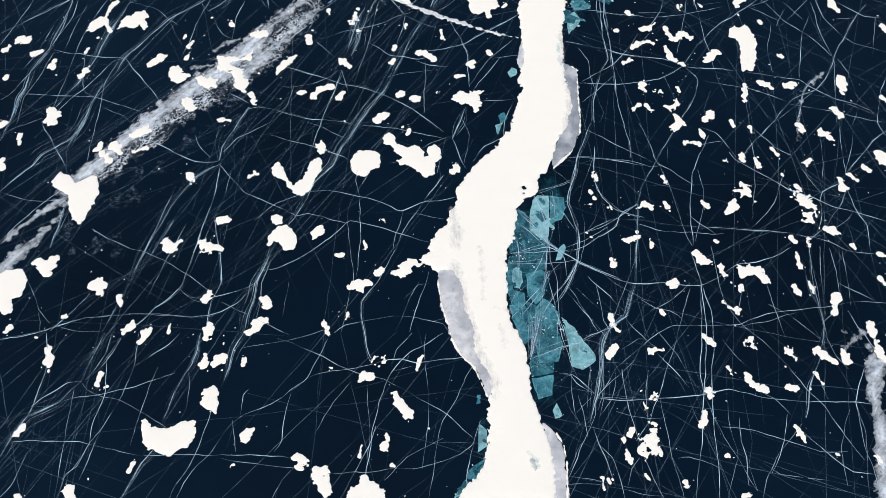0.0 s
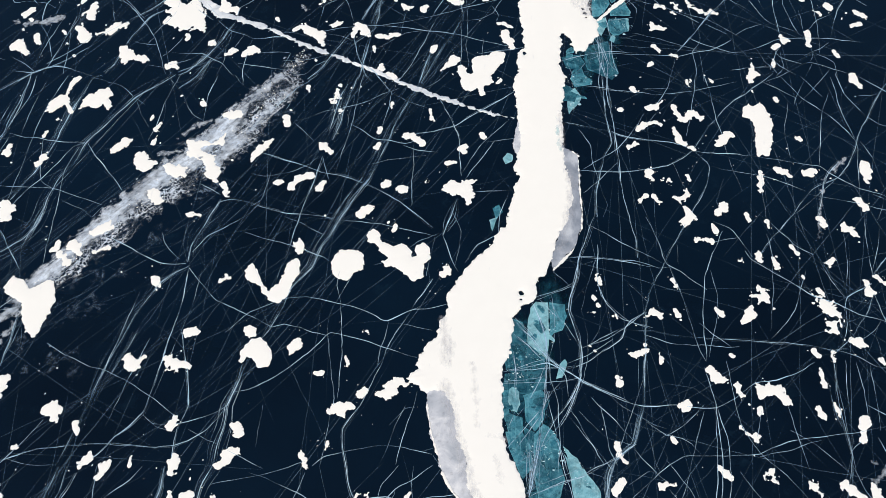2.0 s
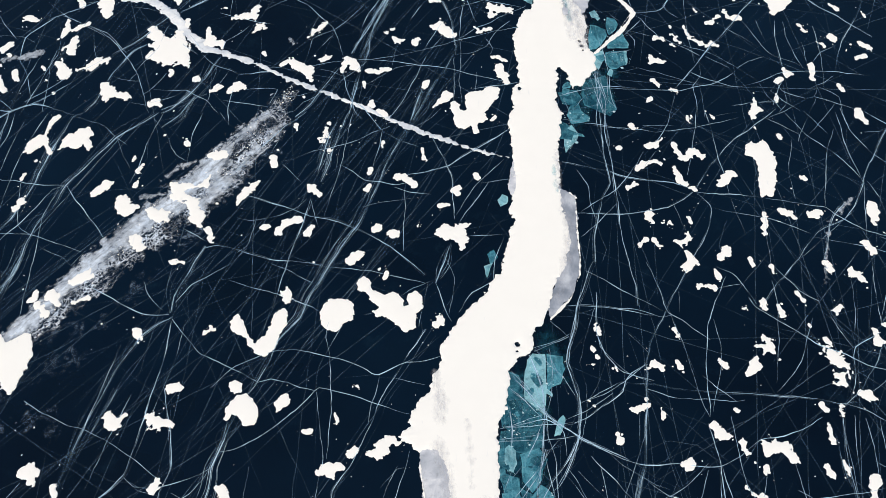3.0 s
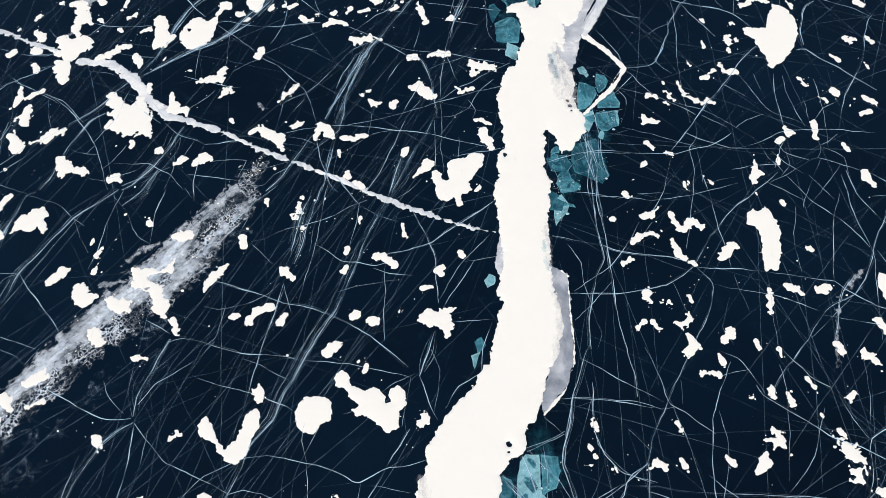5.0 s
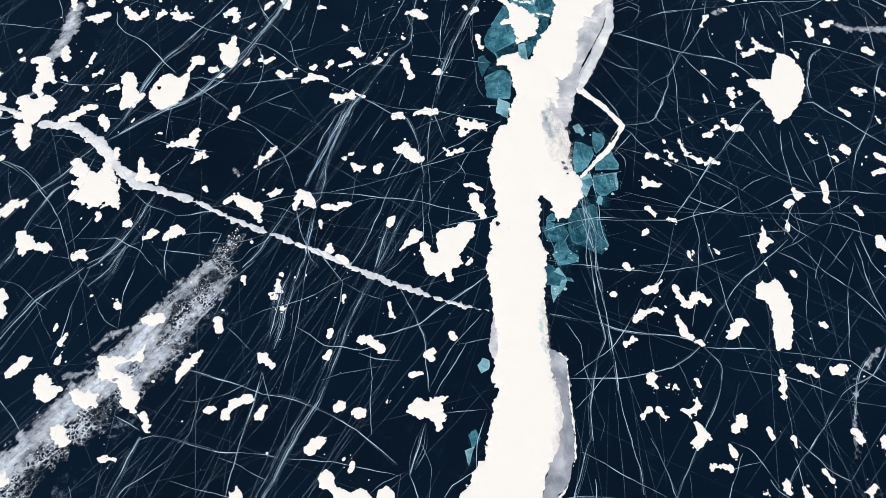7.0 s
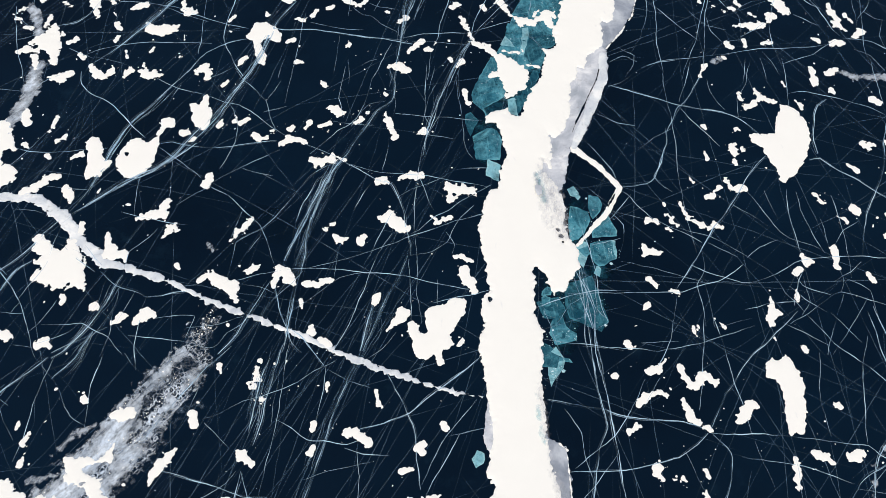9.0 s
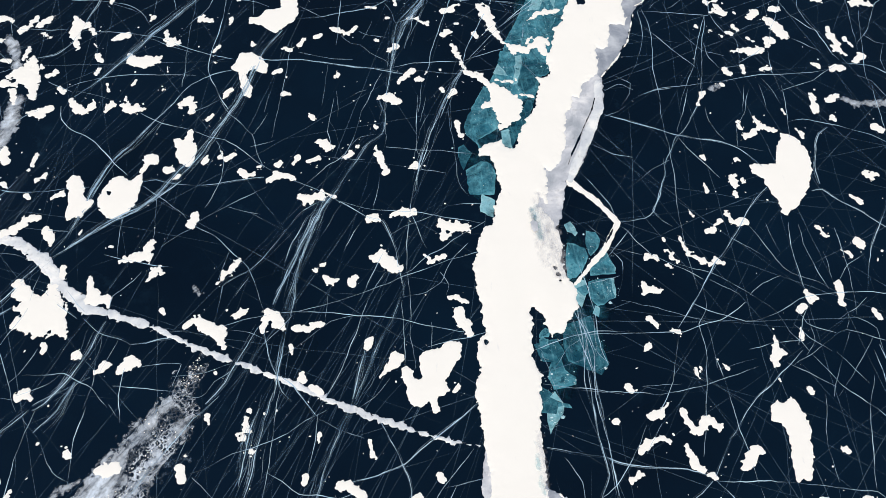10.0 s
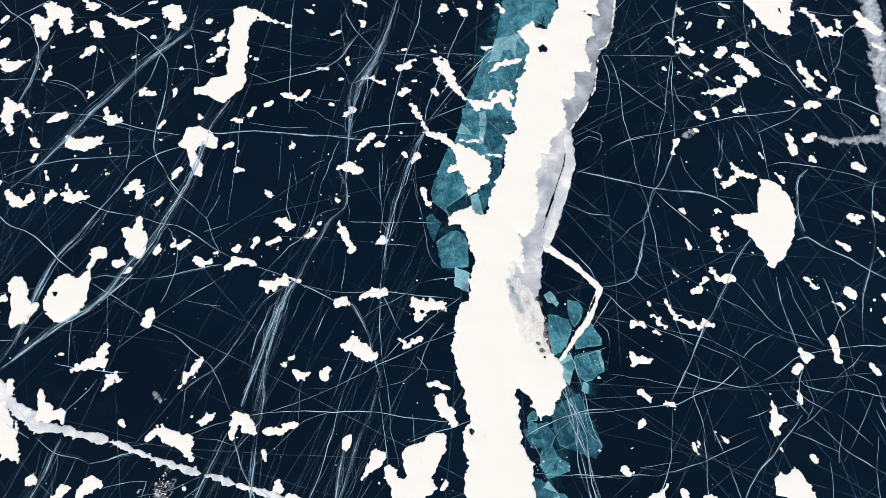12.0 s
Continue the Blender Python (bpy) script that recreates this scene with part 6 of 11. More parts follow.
crack(0.08, ((-20.29, 93.81), (-18.01, 93.43), (-15.52, 92.69), (-13.65, 92.23), (-12.42, 91.46), (-11.2, 90.65), (-9.77, 90.11), (-8.14, 89.54)))
crack(0.06, ((-15.1, 92.5), (-13.05, 91.32), (-11.41, 90.48)))
crack(0.06, ((-21.1, 87.88), (-19.93, 88.4), (-18.34, 88.74), (-16.33, 88.86), (-13.91, 88.54), (-11.08, 88.05)))
crack(0.05, ((-20.3, 87.63), (-19.11, 87.25), (-17.51, 86.46)))
crack(0.11, ((-8.21, 88.32), (-9.45, 88.15), (-10.48, 87.84), (-11.51, 87.28), (-12.14, 86.66), (-12.76, 85.55), (-13.37, 84.95)))
crack(0.13, ((-4.2, 91.98), (-5.04, 90.95), (-5.82, 90.04), (-6.54, 88.61), (-7.06, 86.93), (-7.76, 85.57), (-8.43, 84.24)))
crack(0.05, ((-9.16, 85.6), (-10.19, 85.06), (-11.21, 84.53)))
crack(0.11, ((-3.03, 93.13), (-1.96, 93.09), (-0.2, 93.31), (1.57, 93.54), (2.91, 93.73), (3.84, 94.12), (4.58, 94.67), (5.39, 95.68), (6.2, 96.59), (6.39, 97.27)))
crack(0.08, ((5.57, 100.17), (5.59, 98.63), (6.04, 97.04), (6.55, 95.93), (7.24, 94.63), (7.78, 93.77), (8.95, 92.81)))
crack(0.12, ((9.89, 99.66), (9.14, 97.95), (8.41, 96.29), (7.52, 94.98), (6.65, 93.7), (5.84, 92.72), (5.04, 91.75), (4.55, 90.47), (4.45, 89.14), (4.15, 87.09), (3.59, 84.64), (3.31, 83.21)))
crack(0.07, ((7.24, 94.63), (8.72, 94.06), (10.45, 93.73), (11.86, 93.57), (14.35, 92.98), (15.98, 92.21), (17.65, 91.6)))
crack(0.07, ((4.27, 94.04), (4.65, 92.95), (4.83, 91.79), (5.76, 92.17), (7.3, 93.58)))
crack(0.08, ((11.69, 99.32), (11.23, 97.55), (10.34, 95.62), (9.65, 94.28), (9.02, 92.68), (8.18, 90.88), (7.36, 88.58), (7.11, 87.04), (6.45, 85.61), (5.78, 82.73)))
crack(0.05, ((-1.58, 97.01), (0.32, 96.06), (1.79, 95.38), (3.89, 94.52)))
crack(0.05, ((-3.11, 94.71), (-1.49, 93.45), (-0.71, 92.57)))
crack(0.05, ((1.57, 101.24), (0.69, 95.41), (-0.05, 90)))
crack(0.05, ((5.14, 99.33), (4.9, 96.95), (4.88, 94.61)))
crack(0.07, ((-0.67, 101.67), (-1.15, 100.52), (-1.58, 99.39)))
crack(0.06, ((6.65, 93.7), (6.02, 91.01), (5.28, 88.98)))
crack(0.06, ((9.53, 92.3), (10.22, 92), (10.98, 91.74)))
crack(0.05, ((2.92, 92.16), (2.5, 91.25), (2.05, 90.41)))
crack(0.08, ((15.27, 97.4), (13.24, 94.18), (11.83, 91.58), (11.28, 90.56), (10.84, 89.82), (10.12, 88.33), (9.63, 86.82), (9.19, 85.61), (8.27, 84), (7.3, 81.95)))
crack(0.05, ((1.73, 91.28), (2.52, 90.7), (3.97, 90.31)))
crack(0.06, ((6.2, 96.59), (7.38, 96.9), (8.24, 96.62)))
crack(0.1, ((-7.53, 89.42), (-5.68, 89.12), (-4.02, 89.01), (-2.78, 88.83), (-1.56, 88.44), (0.06, 87.97), (1.69, 87.56), (3.31, 87.09), (4.9, 86.43)))
crack(0.07, ((4.95, 86.78), (7.44, 86.46), (9.46, 85.92)))
crack(0.08, ((4.18, 87.24), (5.9, 87.43), (7.59, 87.37), (9.49, 87.22), (10.86, 87.65), (13.84, 88.43)))
crack(0.06, ((0.41, 90.99), (1.15, 90.04), (1.76, 89.81), (2.49, 88.87), (3.64, 87.97), (3.98, 87.38)))
crack(0.06, ((3.26, 86.74), (2.39, 84.87), (1.53, 83.06)))
crack(0.06, ((3.32, 84.19), (2.86, 82.32)))
crack(0.05, ((6.42, 84.1), (5.83, 81.75)))
crack(0.05, ((-0.23, 85.37), (-0.31, 82.93)))
crack(0.05, ((-0.77, 88.03), (-1.4, 84.11)))
crack(0.05, ((-4.38, 89.76), (-4.99, 87.29), (-5.85, 83.99)))
crack(0.05, ((-3.46, 90.65), (-4.5, 85.69), (-5.25, 81.49)))
crack(0.05, ((0.71, 84.69), (1.38, 85.07), (2.01, 85.19)))
crack(0.05, ((-3.14, 89.53), (-0.7, 88.64), (1.16, 88.34)))
crack(0.05, ((8.43, 83.72), (8.12, 80.83)))
crack(0.07, ((13.43, 90.71), (16.17, 93.04), (18.74, 94.32)))
crack(0.08, ((24.53, 90.98), (26.06, 90.75), (28.2, 90.23), (30.13, 89.8)))
crack(0.07, ((25.62, 91.12), (26.09, 91.62), (26.91, 92.05), (27.9, 92.28), (28.92, 92.56), (29.3, 93.02), (30.33, 93.31), (31.4, 93.71), (32.26, 94.16), (33.8, 94.49), (34.8, 94.61), (36.64, 94.38)))
crack(0.07, ((26.58, 94.94), (27.25, 95.61), (27.91, 96.23)))
crack(0.09, ((32.06, 95.44), (31.4, 93.71), (30.63, 92.05), (30.31, 90.35), (30.13, 89.8)))
crack(0.07, ((30.26, 89.77), (30.52, 88.86), (30.9, 87.94), (31.61, 87.35), (31.74, 86.66), (31.46, 85.33), (31.21, 84.46)))
crack(0.06, ((29.92, 89.84), (29.06, 87.17), (28.31, 84.58), (27.67, 82.59), (27.48, 81.59)))
crack(0.06, ((29.79, 89.87), (28.88, 87.76), (27.68, 84.97), (26.56, 82.8), (25.62, 80.93)))
crack(0.06, ((24.5, 90.87), (24.47, 89.17), (24.22, 87.54), (23.27, 85.44), (22.79, 84.84), (22.1, 83.92)))
crack(0.05, ((24.79, 91.11), (25.05, 89.62), (25.01, 87.94), (24.52, 85.2), (24.44, 83.73), (24.27, 81.7)))
crack(0.05, ((26.77, 91.6), (27.07, 89.52), (27.86, 87.68), (28.72, 86.13), (30.33, 85.55)))
crack(0.05, ((29.76, 95.26), (30.33, 93.31), (30.63, 92.05)))
crack(0.06, ((33.12, 93.88), (34.34, 93.28), (36.09, 92.82)))
crack(0.06, ((29.02, 87.07), (29.19, 85.49), (29.69, 84.32)))
crack(0.06, ((29.9, 84.28), (31.19, 84.41), (32.48, 84)))
crack(0.05, ((24.68, 89.13), (25.65, 87.82), (26.87, 85.94), (27.78, 84.58)))
crack(0.05, ((35.03, 94.57), (35.27, 93.47), (35.44, 92.34)))
crack(0.08, ((37.47, 94.41), (36.59, 92.12), (36.26, 90.68), (35.49, 89.07), (34.82, 87.76), (33.98, 85.68), (33.63, 83.83), (33.72, 82.75), (33.77, 81.43)))
crack(0.07, ((37.88, 90.97), (37.59, 89.84), (37.84, 88.62), (38.29, 87.38), (38.63, 85.9), (38.86, 84.74), (39.25, 84.01)))
crack(0.07, ((40.82, 92.66), (42.52, 92.09), (44.17, 91.41), (45.51, 91.15)))
crack(0.09, ((39.4, 83.82), (40.46, 83.62), (41.62, 83.12), (42.62, 82.28), (43.78, 80.99)))
crack(0.06, ((42, 92), (41.66, 89.95), (41.43, 87.65), (41.2, 85.97), (40.99, 84.89)))
crack(0.06, ((45.67, 90.39), (44.13, 89.6), (43.4, 88.44), (42.51, 86.86), (41.31, 85.67)))
crack(0.06, ((36.26, 90.68), (36.85, 89.1), (37.92, 87.62), (38.62, 87.03)))
crack(0.06, ((42.07, 86.38), (42.66, 85.58), (43.45, 85.26)))
crack(0.05, ((43.24, 85.3), (42.45, 83.78), (42.46, 82.42)))
crack(0.05, ((36.17, 86.65), (37.04, 85.93), (37.9, 85.2)))
crack(0.05, ((42.42, 88.92), (41.85, 86.42), (40.86, 82.72), (40.77, 81.14)))
crack(0.08, ((22.74, 82.35), (24.18, 82.84), (25.94, 82.92), (28.16, 83.02), (30.39, 83.12), (32.7, 83.37), (34.86, 83.17), (37.09, 83.12), (38.04, 83.26)))
crack(0.06, ((29.98, 84.53), (29.31, 83.86), (28.57, 82.94)))
crack(0.06, ((21.2, 84.61), (21.89, 83.96), (22.32, 83.61), (22.04, 82.63), (21.22, 81.52)))
crack(0.05, ((31.05, 82.47), (30.29, 80.04)))
crack(0.07, ((33.77, 81.69), (35.34, 82.07), (36.57, 82.36), (37.43, 82.84), (39.13, 83.71)))
crack(0.06, ((32.56, 82.97), (33.03, 81.83), (33.41, 80.46)))
crack(0.06, ((40.04, 82.61), (41.05, 81.77), (41.71, 80.17)))
crack(0.06, ((11.18, 62.33), (14.01, 63.07), (15.79, 63.29), (17.94, 63.06)))
crack(0.09, ((14.93, 65.17), (14.91, 62.75), (14.98, 60.33), (15.04, 57.98)))
crack(0.09, ((14.48, 64.87), (14.97, 63.37), (15.26, 61.72), (14.85, 58.95)))
crack(0.04, ((11.88, 62.23), (12.33, 60.14), (12.63, 58.55)))
crack(0.04, ((11.59, 60.03), (13.93, 59.47), (16.68, 58.77)))
crack(0.05, ((15.85, 64.45), (15.49, 61.9), (16.15, 61.04)))
crack(0.09, ((14.86, 62.54), (14.34, 60.21), (14.58, 57.96)))
crack(0.04, ((11.63, 61.19), (11.88, 62.23), (11.7, 62.52)))
crack(0.05, ((17.75, 96.44), (18.93, 92.23)))
crack(0.06, ((10.18, 87.46), (13.06, 90.39), (15.81, 92.42), (18.88, 94.71), (20.67, 96.74)))
crack(0.06, ((12.14, 93.64), (15.37, 92.5), (18.31, 90.97)))
crack(0.05, ((14.65, 88.54), (15.13, 90.78)))
crack(0.07, ((-37.33, 72.57), (-36.56, 70.85), (-35.49, 70.95), (-33.65, 70.62), (-32.84, 69.99)))
crack(0.11, ((-31.51, 73.04), (-33.63, 70.55), (-33.74, 69.1), (-33.58, 67.8), (-32.84, 66.49), (-31.92, 63.97)))
crack(0.11, ((-34.89, 61.25), (-33.31, 62.62), (-31.15, 63.64), (-28.02, 66.14)))
crack(0.09, ((-35.26, 62.99), (-33.31, 62.62), (-31.55, 63.23), (-30.07, 62.87), (-28.04, 62.02)))
crack(0.06, ((-35.57, 64.41), (-34.21, 63.56), (-33.31, 62.62)))
crack(0.07, ((-33.31, 62.62), (-33.45, 61.02), (-33.81, 57.3)))
crack(0.06, ((-30.69, 68.99), (-30.89, 67.38), (-30.73, 63.93), (-30.69, 62.41)))
crack(0.06, ((-30.12, 69.96), (-31.62, 64.89), (-32.34, 62.47)))
crack(0.07, ((-30.91, 73.02), (-28.97, 71.93), (-27.01, 70.51)))
crack(0.06, ((-36.46, 73.22), (-34.4, 70.44)))
crack(0.05, ((-31.67, 69.03), (-32.88, 65.24), (-33.31, 62.62)))
crack(0.07, ((-26.07, 95.48), (-25.05, 94.5), (-21.36, 93.93)))
crack(0.09, ((-23.57, 91.19), (-22.03, 91.39), (-21.01, 92.49), (-19.63, 95.12)))
crack(0.08, ((-27.2, 90.04), (-25.9, 90.2), (-25.07, 90.64)))
crack(0.05, ((-27.22, 93.74), (-26.54, 88.93), (-25.55, 85.47)))
crack(0.05, ((-26.05, 96.1), (-25.64, 93.27)))
crack(0.06, ((-27.54, 92.68), (-26.58, 92.16), (-25.28, 90.55)))
crack(0.08, ((-32.82, 76.77), (-30.34, 75.99), (-28.07, 75.84)))
crack(0.1, ((-32.06, 72.65), (-30.17, 73.6), (-28.03, 74.67)))
crack(0.06, ((-32.43, 74.65), (-30.78, 73.16), (-29.24, 72.17), (-26.76, 70.85), (-24.62, 68.43)))
crack(0.05, ((-33.27, 79.21), (-31.91, 82.41)))
crack(0.09, ((-32.37, 63.62), (-31.03, 64.53), (-29.75, 65.57), (-28.52, 66.7)))
crack(0.06, ((-38.55, 64.8), (-37.35, 64.49), (-35.87, 64.05)))
crack(0.07, ((-34.41, 59.19), (-34.95, 57.33), (-35.34, 55.78), (-36.14, 54)))
crack(0.05, ((-35.96, 66.94), (-35.22, 65.61), (-34.39, 64.27)))
crack(0.06, ((-16.79, 63.99), (-15.72, 66.3)))
crack(0.07, ((-13.07, 53.91), (-13.88, 52.63), (-14.89, 51.04), (-15.79, 49.64)))
crack(0.06, ((-17.92, 50.83), (-16.2, 49.65)))
crack(0.05, ((-33.76, 56.16), (-34.22, 54.3), (-34.75, 52.49), (-35.42, 50.77)))
crack(0.05, ((-31.84, 62.29), (-32.29, 60.41), (-32.6, 58.82), (-32.86, 56.95), (-33.03, 55.42), (-33.17, 53.32)))
crack(0.1, ((-6.55, 60.48), (-7.2, 59.01), (-7.72, 57.13), (-8, 55.59)))
crack(0.06, ((-10.95, 43.59), (-11.53, 41.26)))
crack(0.06, ((-2.97, 59.38), (-1.51, 58.51), (-0.06, 57.83)))
crack(0.06, ((2.58, 50.24), (3.59, 51.66), (4.47, 52.98), (5.31, 54.27)))
crack(0.06, ((4.56, 54.14), (7.22, 54.52)))
crack(0.1, ((7.27, 59.2), (6.01, 58.37), (4.76, 57.54), (3.68, 56.82), (2.29, 55.89), (0.61, 55.32), (-1.05, 55.07)))
crack(0.06, ((-1.96, 54.07), (-0.83, 53.55), (0.81, 53.33)))
crack(0.05, ((-4.57, 52.18), (-2.91, 52.56), (-1.62, 52.78), (-0.06, 52.96)))
crack(0.06, ((1.81, 47.46), (2.31, 45.86), (2.22, 44.56), (1.89, 42.93)))
crack(0.06, ((0.42, 45.6), (0.05, 43.64), (-0.36, 42.12)))
crack(0.05, ((3, 49.38), (4.91, 49.43), (6.43, 49.39)))
crack(0.05, ((-6.61, 42.65), (-6.87, 41.47), (-6.54, 40.08)))
crack(0.06, ((2.55, 43.17), (3.64, 44.62), (5.3, 45.46)))
crack(0.07, ((6.2, 49.28), (5.51, 47.4), (5.07, 45.2)))
crack(0.07, ((-12.72, 55.72), (-11.9, 57.4), (-11.08, 59.08)))
crack(0.04, ((23.71, 51.95), (23.92, 50.37), (24.15, 48.77)))
crack(0.05, ((31.12, 60.09), (31.77, 59.07), (32.57, 57.79)))
crack(0.04, ((37.69, 57.95), (35.48, 57.83)))
crack(0.05, ((33.93, 45.89), (34.86, 47.9)))
crack(0.05, ((25.94, 51), (25.76, 49.05), (25.65, 47.22), (25.54, 45.42)))
crack(0.12, ((-21.01, 38.08), (-21.66, 36.53), (-22.44, 35.01)))
crack(0.05, ((-14.05, 29.45), (-12.62, 28.79), (-11.33, 28.01)))
crack(0.05, ((-14.66, 27.02), (-13.07, 27.32), (-11.48, 27.62), (-10.23, 27.93), (-8.54, 28.42)))
crack(0.06, ((1.18, 26.14), (0.77, 27.31), (-0.12, 28.62)))
crack(0.06, ((20.95, 35.78), (19.01, 37.68)))
crack(0.06, ((15.18, 26), (16.17, 24.7), (17.03, 23.3)))
crack(0.08, ((-28.18, 66.64), (-26.11, 68.24)))
crack(0.1, ((-18.38, 63.59), (-19.31, 61.78), (-20.69, 60.44)))
crack(0.07, ((-18.55, 65.04), (-20.02, 63.68), (-22.09, 63.06)))
crack(0.09, ((-21.04, 70.36), (-19.84, 69.23), (-18.61, 68.14)))
crack(0.06, ((-19.5, 70.25), (-18.19, 68.51)))
crack(0.06, ((-15.2, 64.14), (-15.53, 62.31), (-15.34, 60.54)))
crack(0.06, ((-21.32, 72.01), (-21.65, 70.54), (-21.97, 69.07), (-22.69, 67.94), (-23.53, 66.51)))
crack(0.07, ((-14.28, 64.13), (-12.65, 64.3), (-11.48, 64.11), (-12.1, 62.49)))
crack(0.06, ((-6.78, 70.4), (-8.07, 68.64)))
crack(0.05, ((-0.51, 59.76), (0.61, 60.32), (1.84, 61.53)))
crack(0.06, ((-9.22, 69.97), (-8.37, 72.24)))
crack(0.05, ((-12.13, 63.24), (-10.05, 63.34), (-8.38, 63.72)))
crack(0.07, ((15.42, 68.62), (15.65, 66.76), (15.92, 64.58)))
crack(0.06, ((18.63, 56.66), (17.26, 54.83)))
crack(0.05, ((29.37, 70.15), (29.57, 67.67)))
crack(0.05, ((26.46, 69.23), (27.64, 68.28), (28.78, 67.21)))
crack(0.05, ((29.25, 64.17), (29.9, 62.37), (31.56, 61.45)))
crack(0.05, ((16.53, 71.63), (18.02, 69.99)))
crack(0.05, ((17.97, 59.27), (20.47, 59.03)))
crack(0.05, ((25.47, 60.88), (27.04, 61.12), (28.28, 61.25), (29.82, 61.32)))
crack(0.05, ((23.13, 59.81), (25.77, 60.36)))
crack(0.05, ((29.99, 57.18), (30.78, 58.57), (31.58, 59.96), (32.39, 61.39)))
crack(0.05, ((34, 61.03), (32.76, 59.64), (31.7, 58.49), (30.4, 57.15)))
crack(0.05, ((27.73, 59.73), (29.04, 58.74), (30.34, 57.75)))
crack(0.08, ((-23.22, 100.85), (-21.97, 102.04), (-20.91, 103.22)))
crack(0.05, ((-6.97, 80.83), (-5.15, 81.24)))
crack(0.05, ((-22.46, 88.71), (-20.38, 87.45)))
crack(0.06, ((11.06, 89.13), (12.12, 90.27), (13.06, 91.12), (14.25, 92.11)))
crack(0.05, ((-1.68, 79.48), (-0.13, 78.99), (1.44, 78.73)))
crack(0.07, ((27.02, 90.78), (28.76, 91.98)))
crack(0.06, ((20.29, 83.02), (21.44, 83.53), (22.43, 82.93)))
crack(0.05, ((32.25, 82.43), (32.3, 80.25)))
crack(0.05, ((31.32, 87.47), (33.08, 88.42), (34.69, 88.64)))
crack(0.05, ((31.3, 84.57), (32.41, 85.23), (33.78, 85.93)))
crack(0.08, ((-3.02, 74.44), (-3.84, 72.78), (-4.68, 70.79)))
crack(0.05, ((-6.31, 74.84), (-8.55, 75.64)))
crack(0.05, ((-12.38, 71.25), (-13.87, 71.68), (-15.66, 72.2), (-17.13, 72.85)))
crack(0.06, ((-6.16, 64.81), (-5.31, 65.67), (-4.25, 66.75)))
crack(0.05, ((2.06, 70.89), (1.26, 69.25), (0.31, 67.27)))
crack(0.06, ((4.7, 63.36), (4.81, 65.23)))
crack(0.07, ((24.17, 66.21), (25.9, 64.87)))
crack(0.06, ((31.59, 69.84), (31.46, 68.31), (31.68, 66.3), (32.04, 64.65)))
crack(0.05, ((28.88, 62.38), (29.7, 61.31), (30.88, 60.23)))
crack(0.05, ((28.8, 60.9), (29.55, 62.66), (30.65, 64.07)))
crack(0.1, ((6.1, 38.41), (7.12, 36.61), (8.1, 35.33)))
crack(0.13, ((7.44, 37.56), (8.1, 35.33)))
crack(0.07, ((5.45, 34.6), (8.1, 35.33)))
crack(0.06, ((4.91, 33.64), (6.3, 33.74), (7.87, 34.06)))
crack(0.12, ((7.11, 29.95), (6.59, 28.19), (6.08, 25.9)))
crack(0.08, ((8.1, 35.33), (10.22, 33.77)))
crack(0.07, ((8.96, 34.8), (10.83, 35.55), (12.76, 36.71)))
crack(0.06, ((9.24, 32.45), (9.18, 34.02), (8.1, 35.33)))
crack(0.06, ((6.2, 32.31), (7.97, 32.93), (9.53, 33.34)))
crack(0.05, ((5.09, 30.6), (6.39, 32.06), (7.55, 34.07)))
crack(0.05, ((5.37, 25.64), (6.86, 26.52), (8.29, 27.06), (9.47, 27.37), (10.96, 27.72)))
crack(0.05, ((8.66, 40.21), (8.8, 38.68), (8.59, 36.85), (8.1, 35.33)))
crack(0.09, ((14.76, 64.97), (14.79, 62.92), (14.51, 61.11)))
crack(0.09, ((15.17, 65.1), (15.35, 62.7)))
crack(0.09, ((15.09, 59.51), (15.12, 57.28)))
crack(0.05, ((12.34, 60.98), (13.81, 62.4), (15.21, 63.12)))
crack(0.05, ((15.77, 66.96), (18.12, 67.18)))
crack(0.1, ((-13.22, 35.53), (-13.47, 34.24), (-13.65, 33.27)))
crack(0.1, ((-11.93, 78.38), (-14.68, 76.45), (-17.74, 74.82), (-20.41, 73.2)))
crack(0.13, ((-1.62, 75.81), (-3.59, 72.15), (-5.39, 68.49)))
crack(0.12, ((-2.12, 74.57), (-3.64, 70.85), (-4.76, 67.22)))
crack(0.12, ((-6.15, 88.98), (-7.28, 86.02), (-8.82, 83.41), (-10.48, 80.9), (-12.32, 78.44)))
crack(0.12, ((-11.93, 78.38), (-14.68, 76.45), (-17.74, 74.82), (-20.41, 73.2)))
crack(0.12, ((9.17, 98.27), (7.9, 95.43), (6.18, 92.48), (4.83, 89.6)))
crack(0.12, ((7.72, 94.56), (5.41, 91.41), (4.14, 87.55)))
crack(0.1, ((9.85, 86.87), (8.22, 84.03), (6.88, 81.44), (5.66, 78.74), (4.81, 75.59)))
# ---- snow lying on the ice: the most winding drifts by the bends of their outline
shaped_drift(((25.82, 57.00), (26.34, 57.43), (26.67, 57.08), (27.25, 57.46), (27.50, 57.11), (27.79, 56.16), (27.85, 55.24), (27.10, 52.17), (26.65, 52.11), (26.53, 52.42), (26.18, 52.10), (26.01, 52.24), (26.21, 53.55), (26.27, 55.12), (26.16, 55.81), (25.61, 56.08)))
shaped_drift(((32.60, 77.70), (33.53, 77.32), (34.01, 76.35), (34.09, 75.13), (33.77, 73.78), (32.79, 72.13), (31.80, 71.19), (31.01, 70.72), (30.65, 71.05), (30.70, 72.07), (30.36, 72.82), (30.10, 73.79), (29.56, 74.59), (29.56, 75.19), (30.22, 75.26), (30.81, 75.05), (31.47, 75.11), (31.77, 76.06), (32.31, 76.92)))
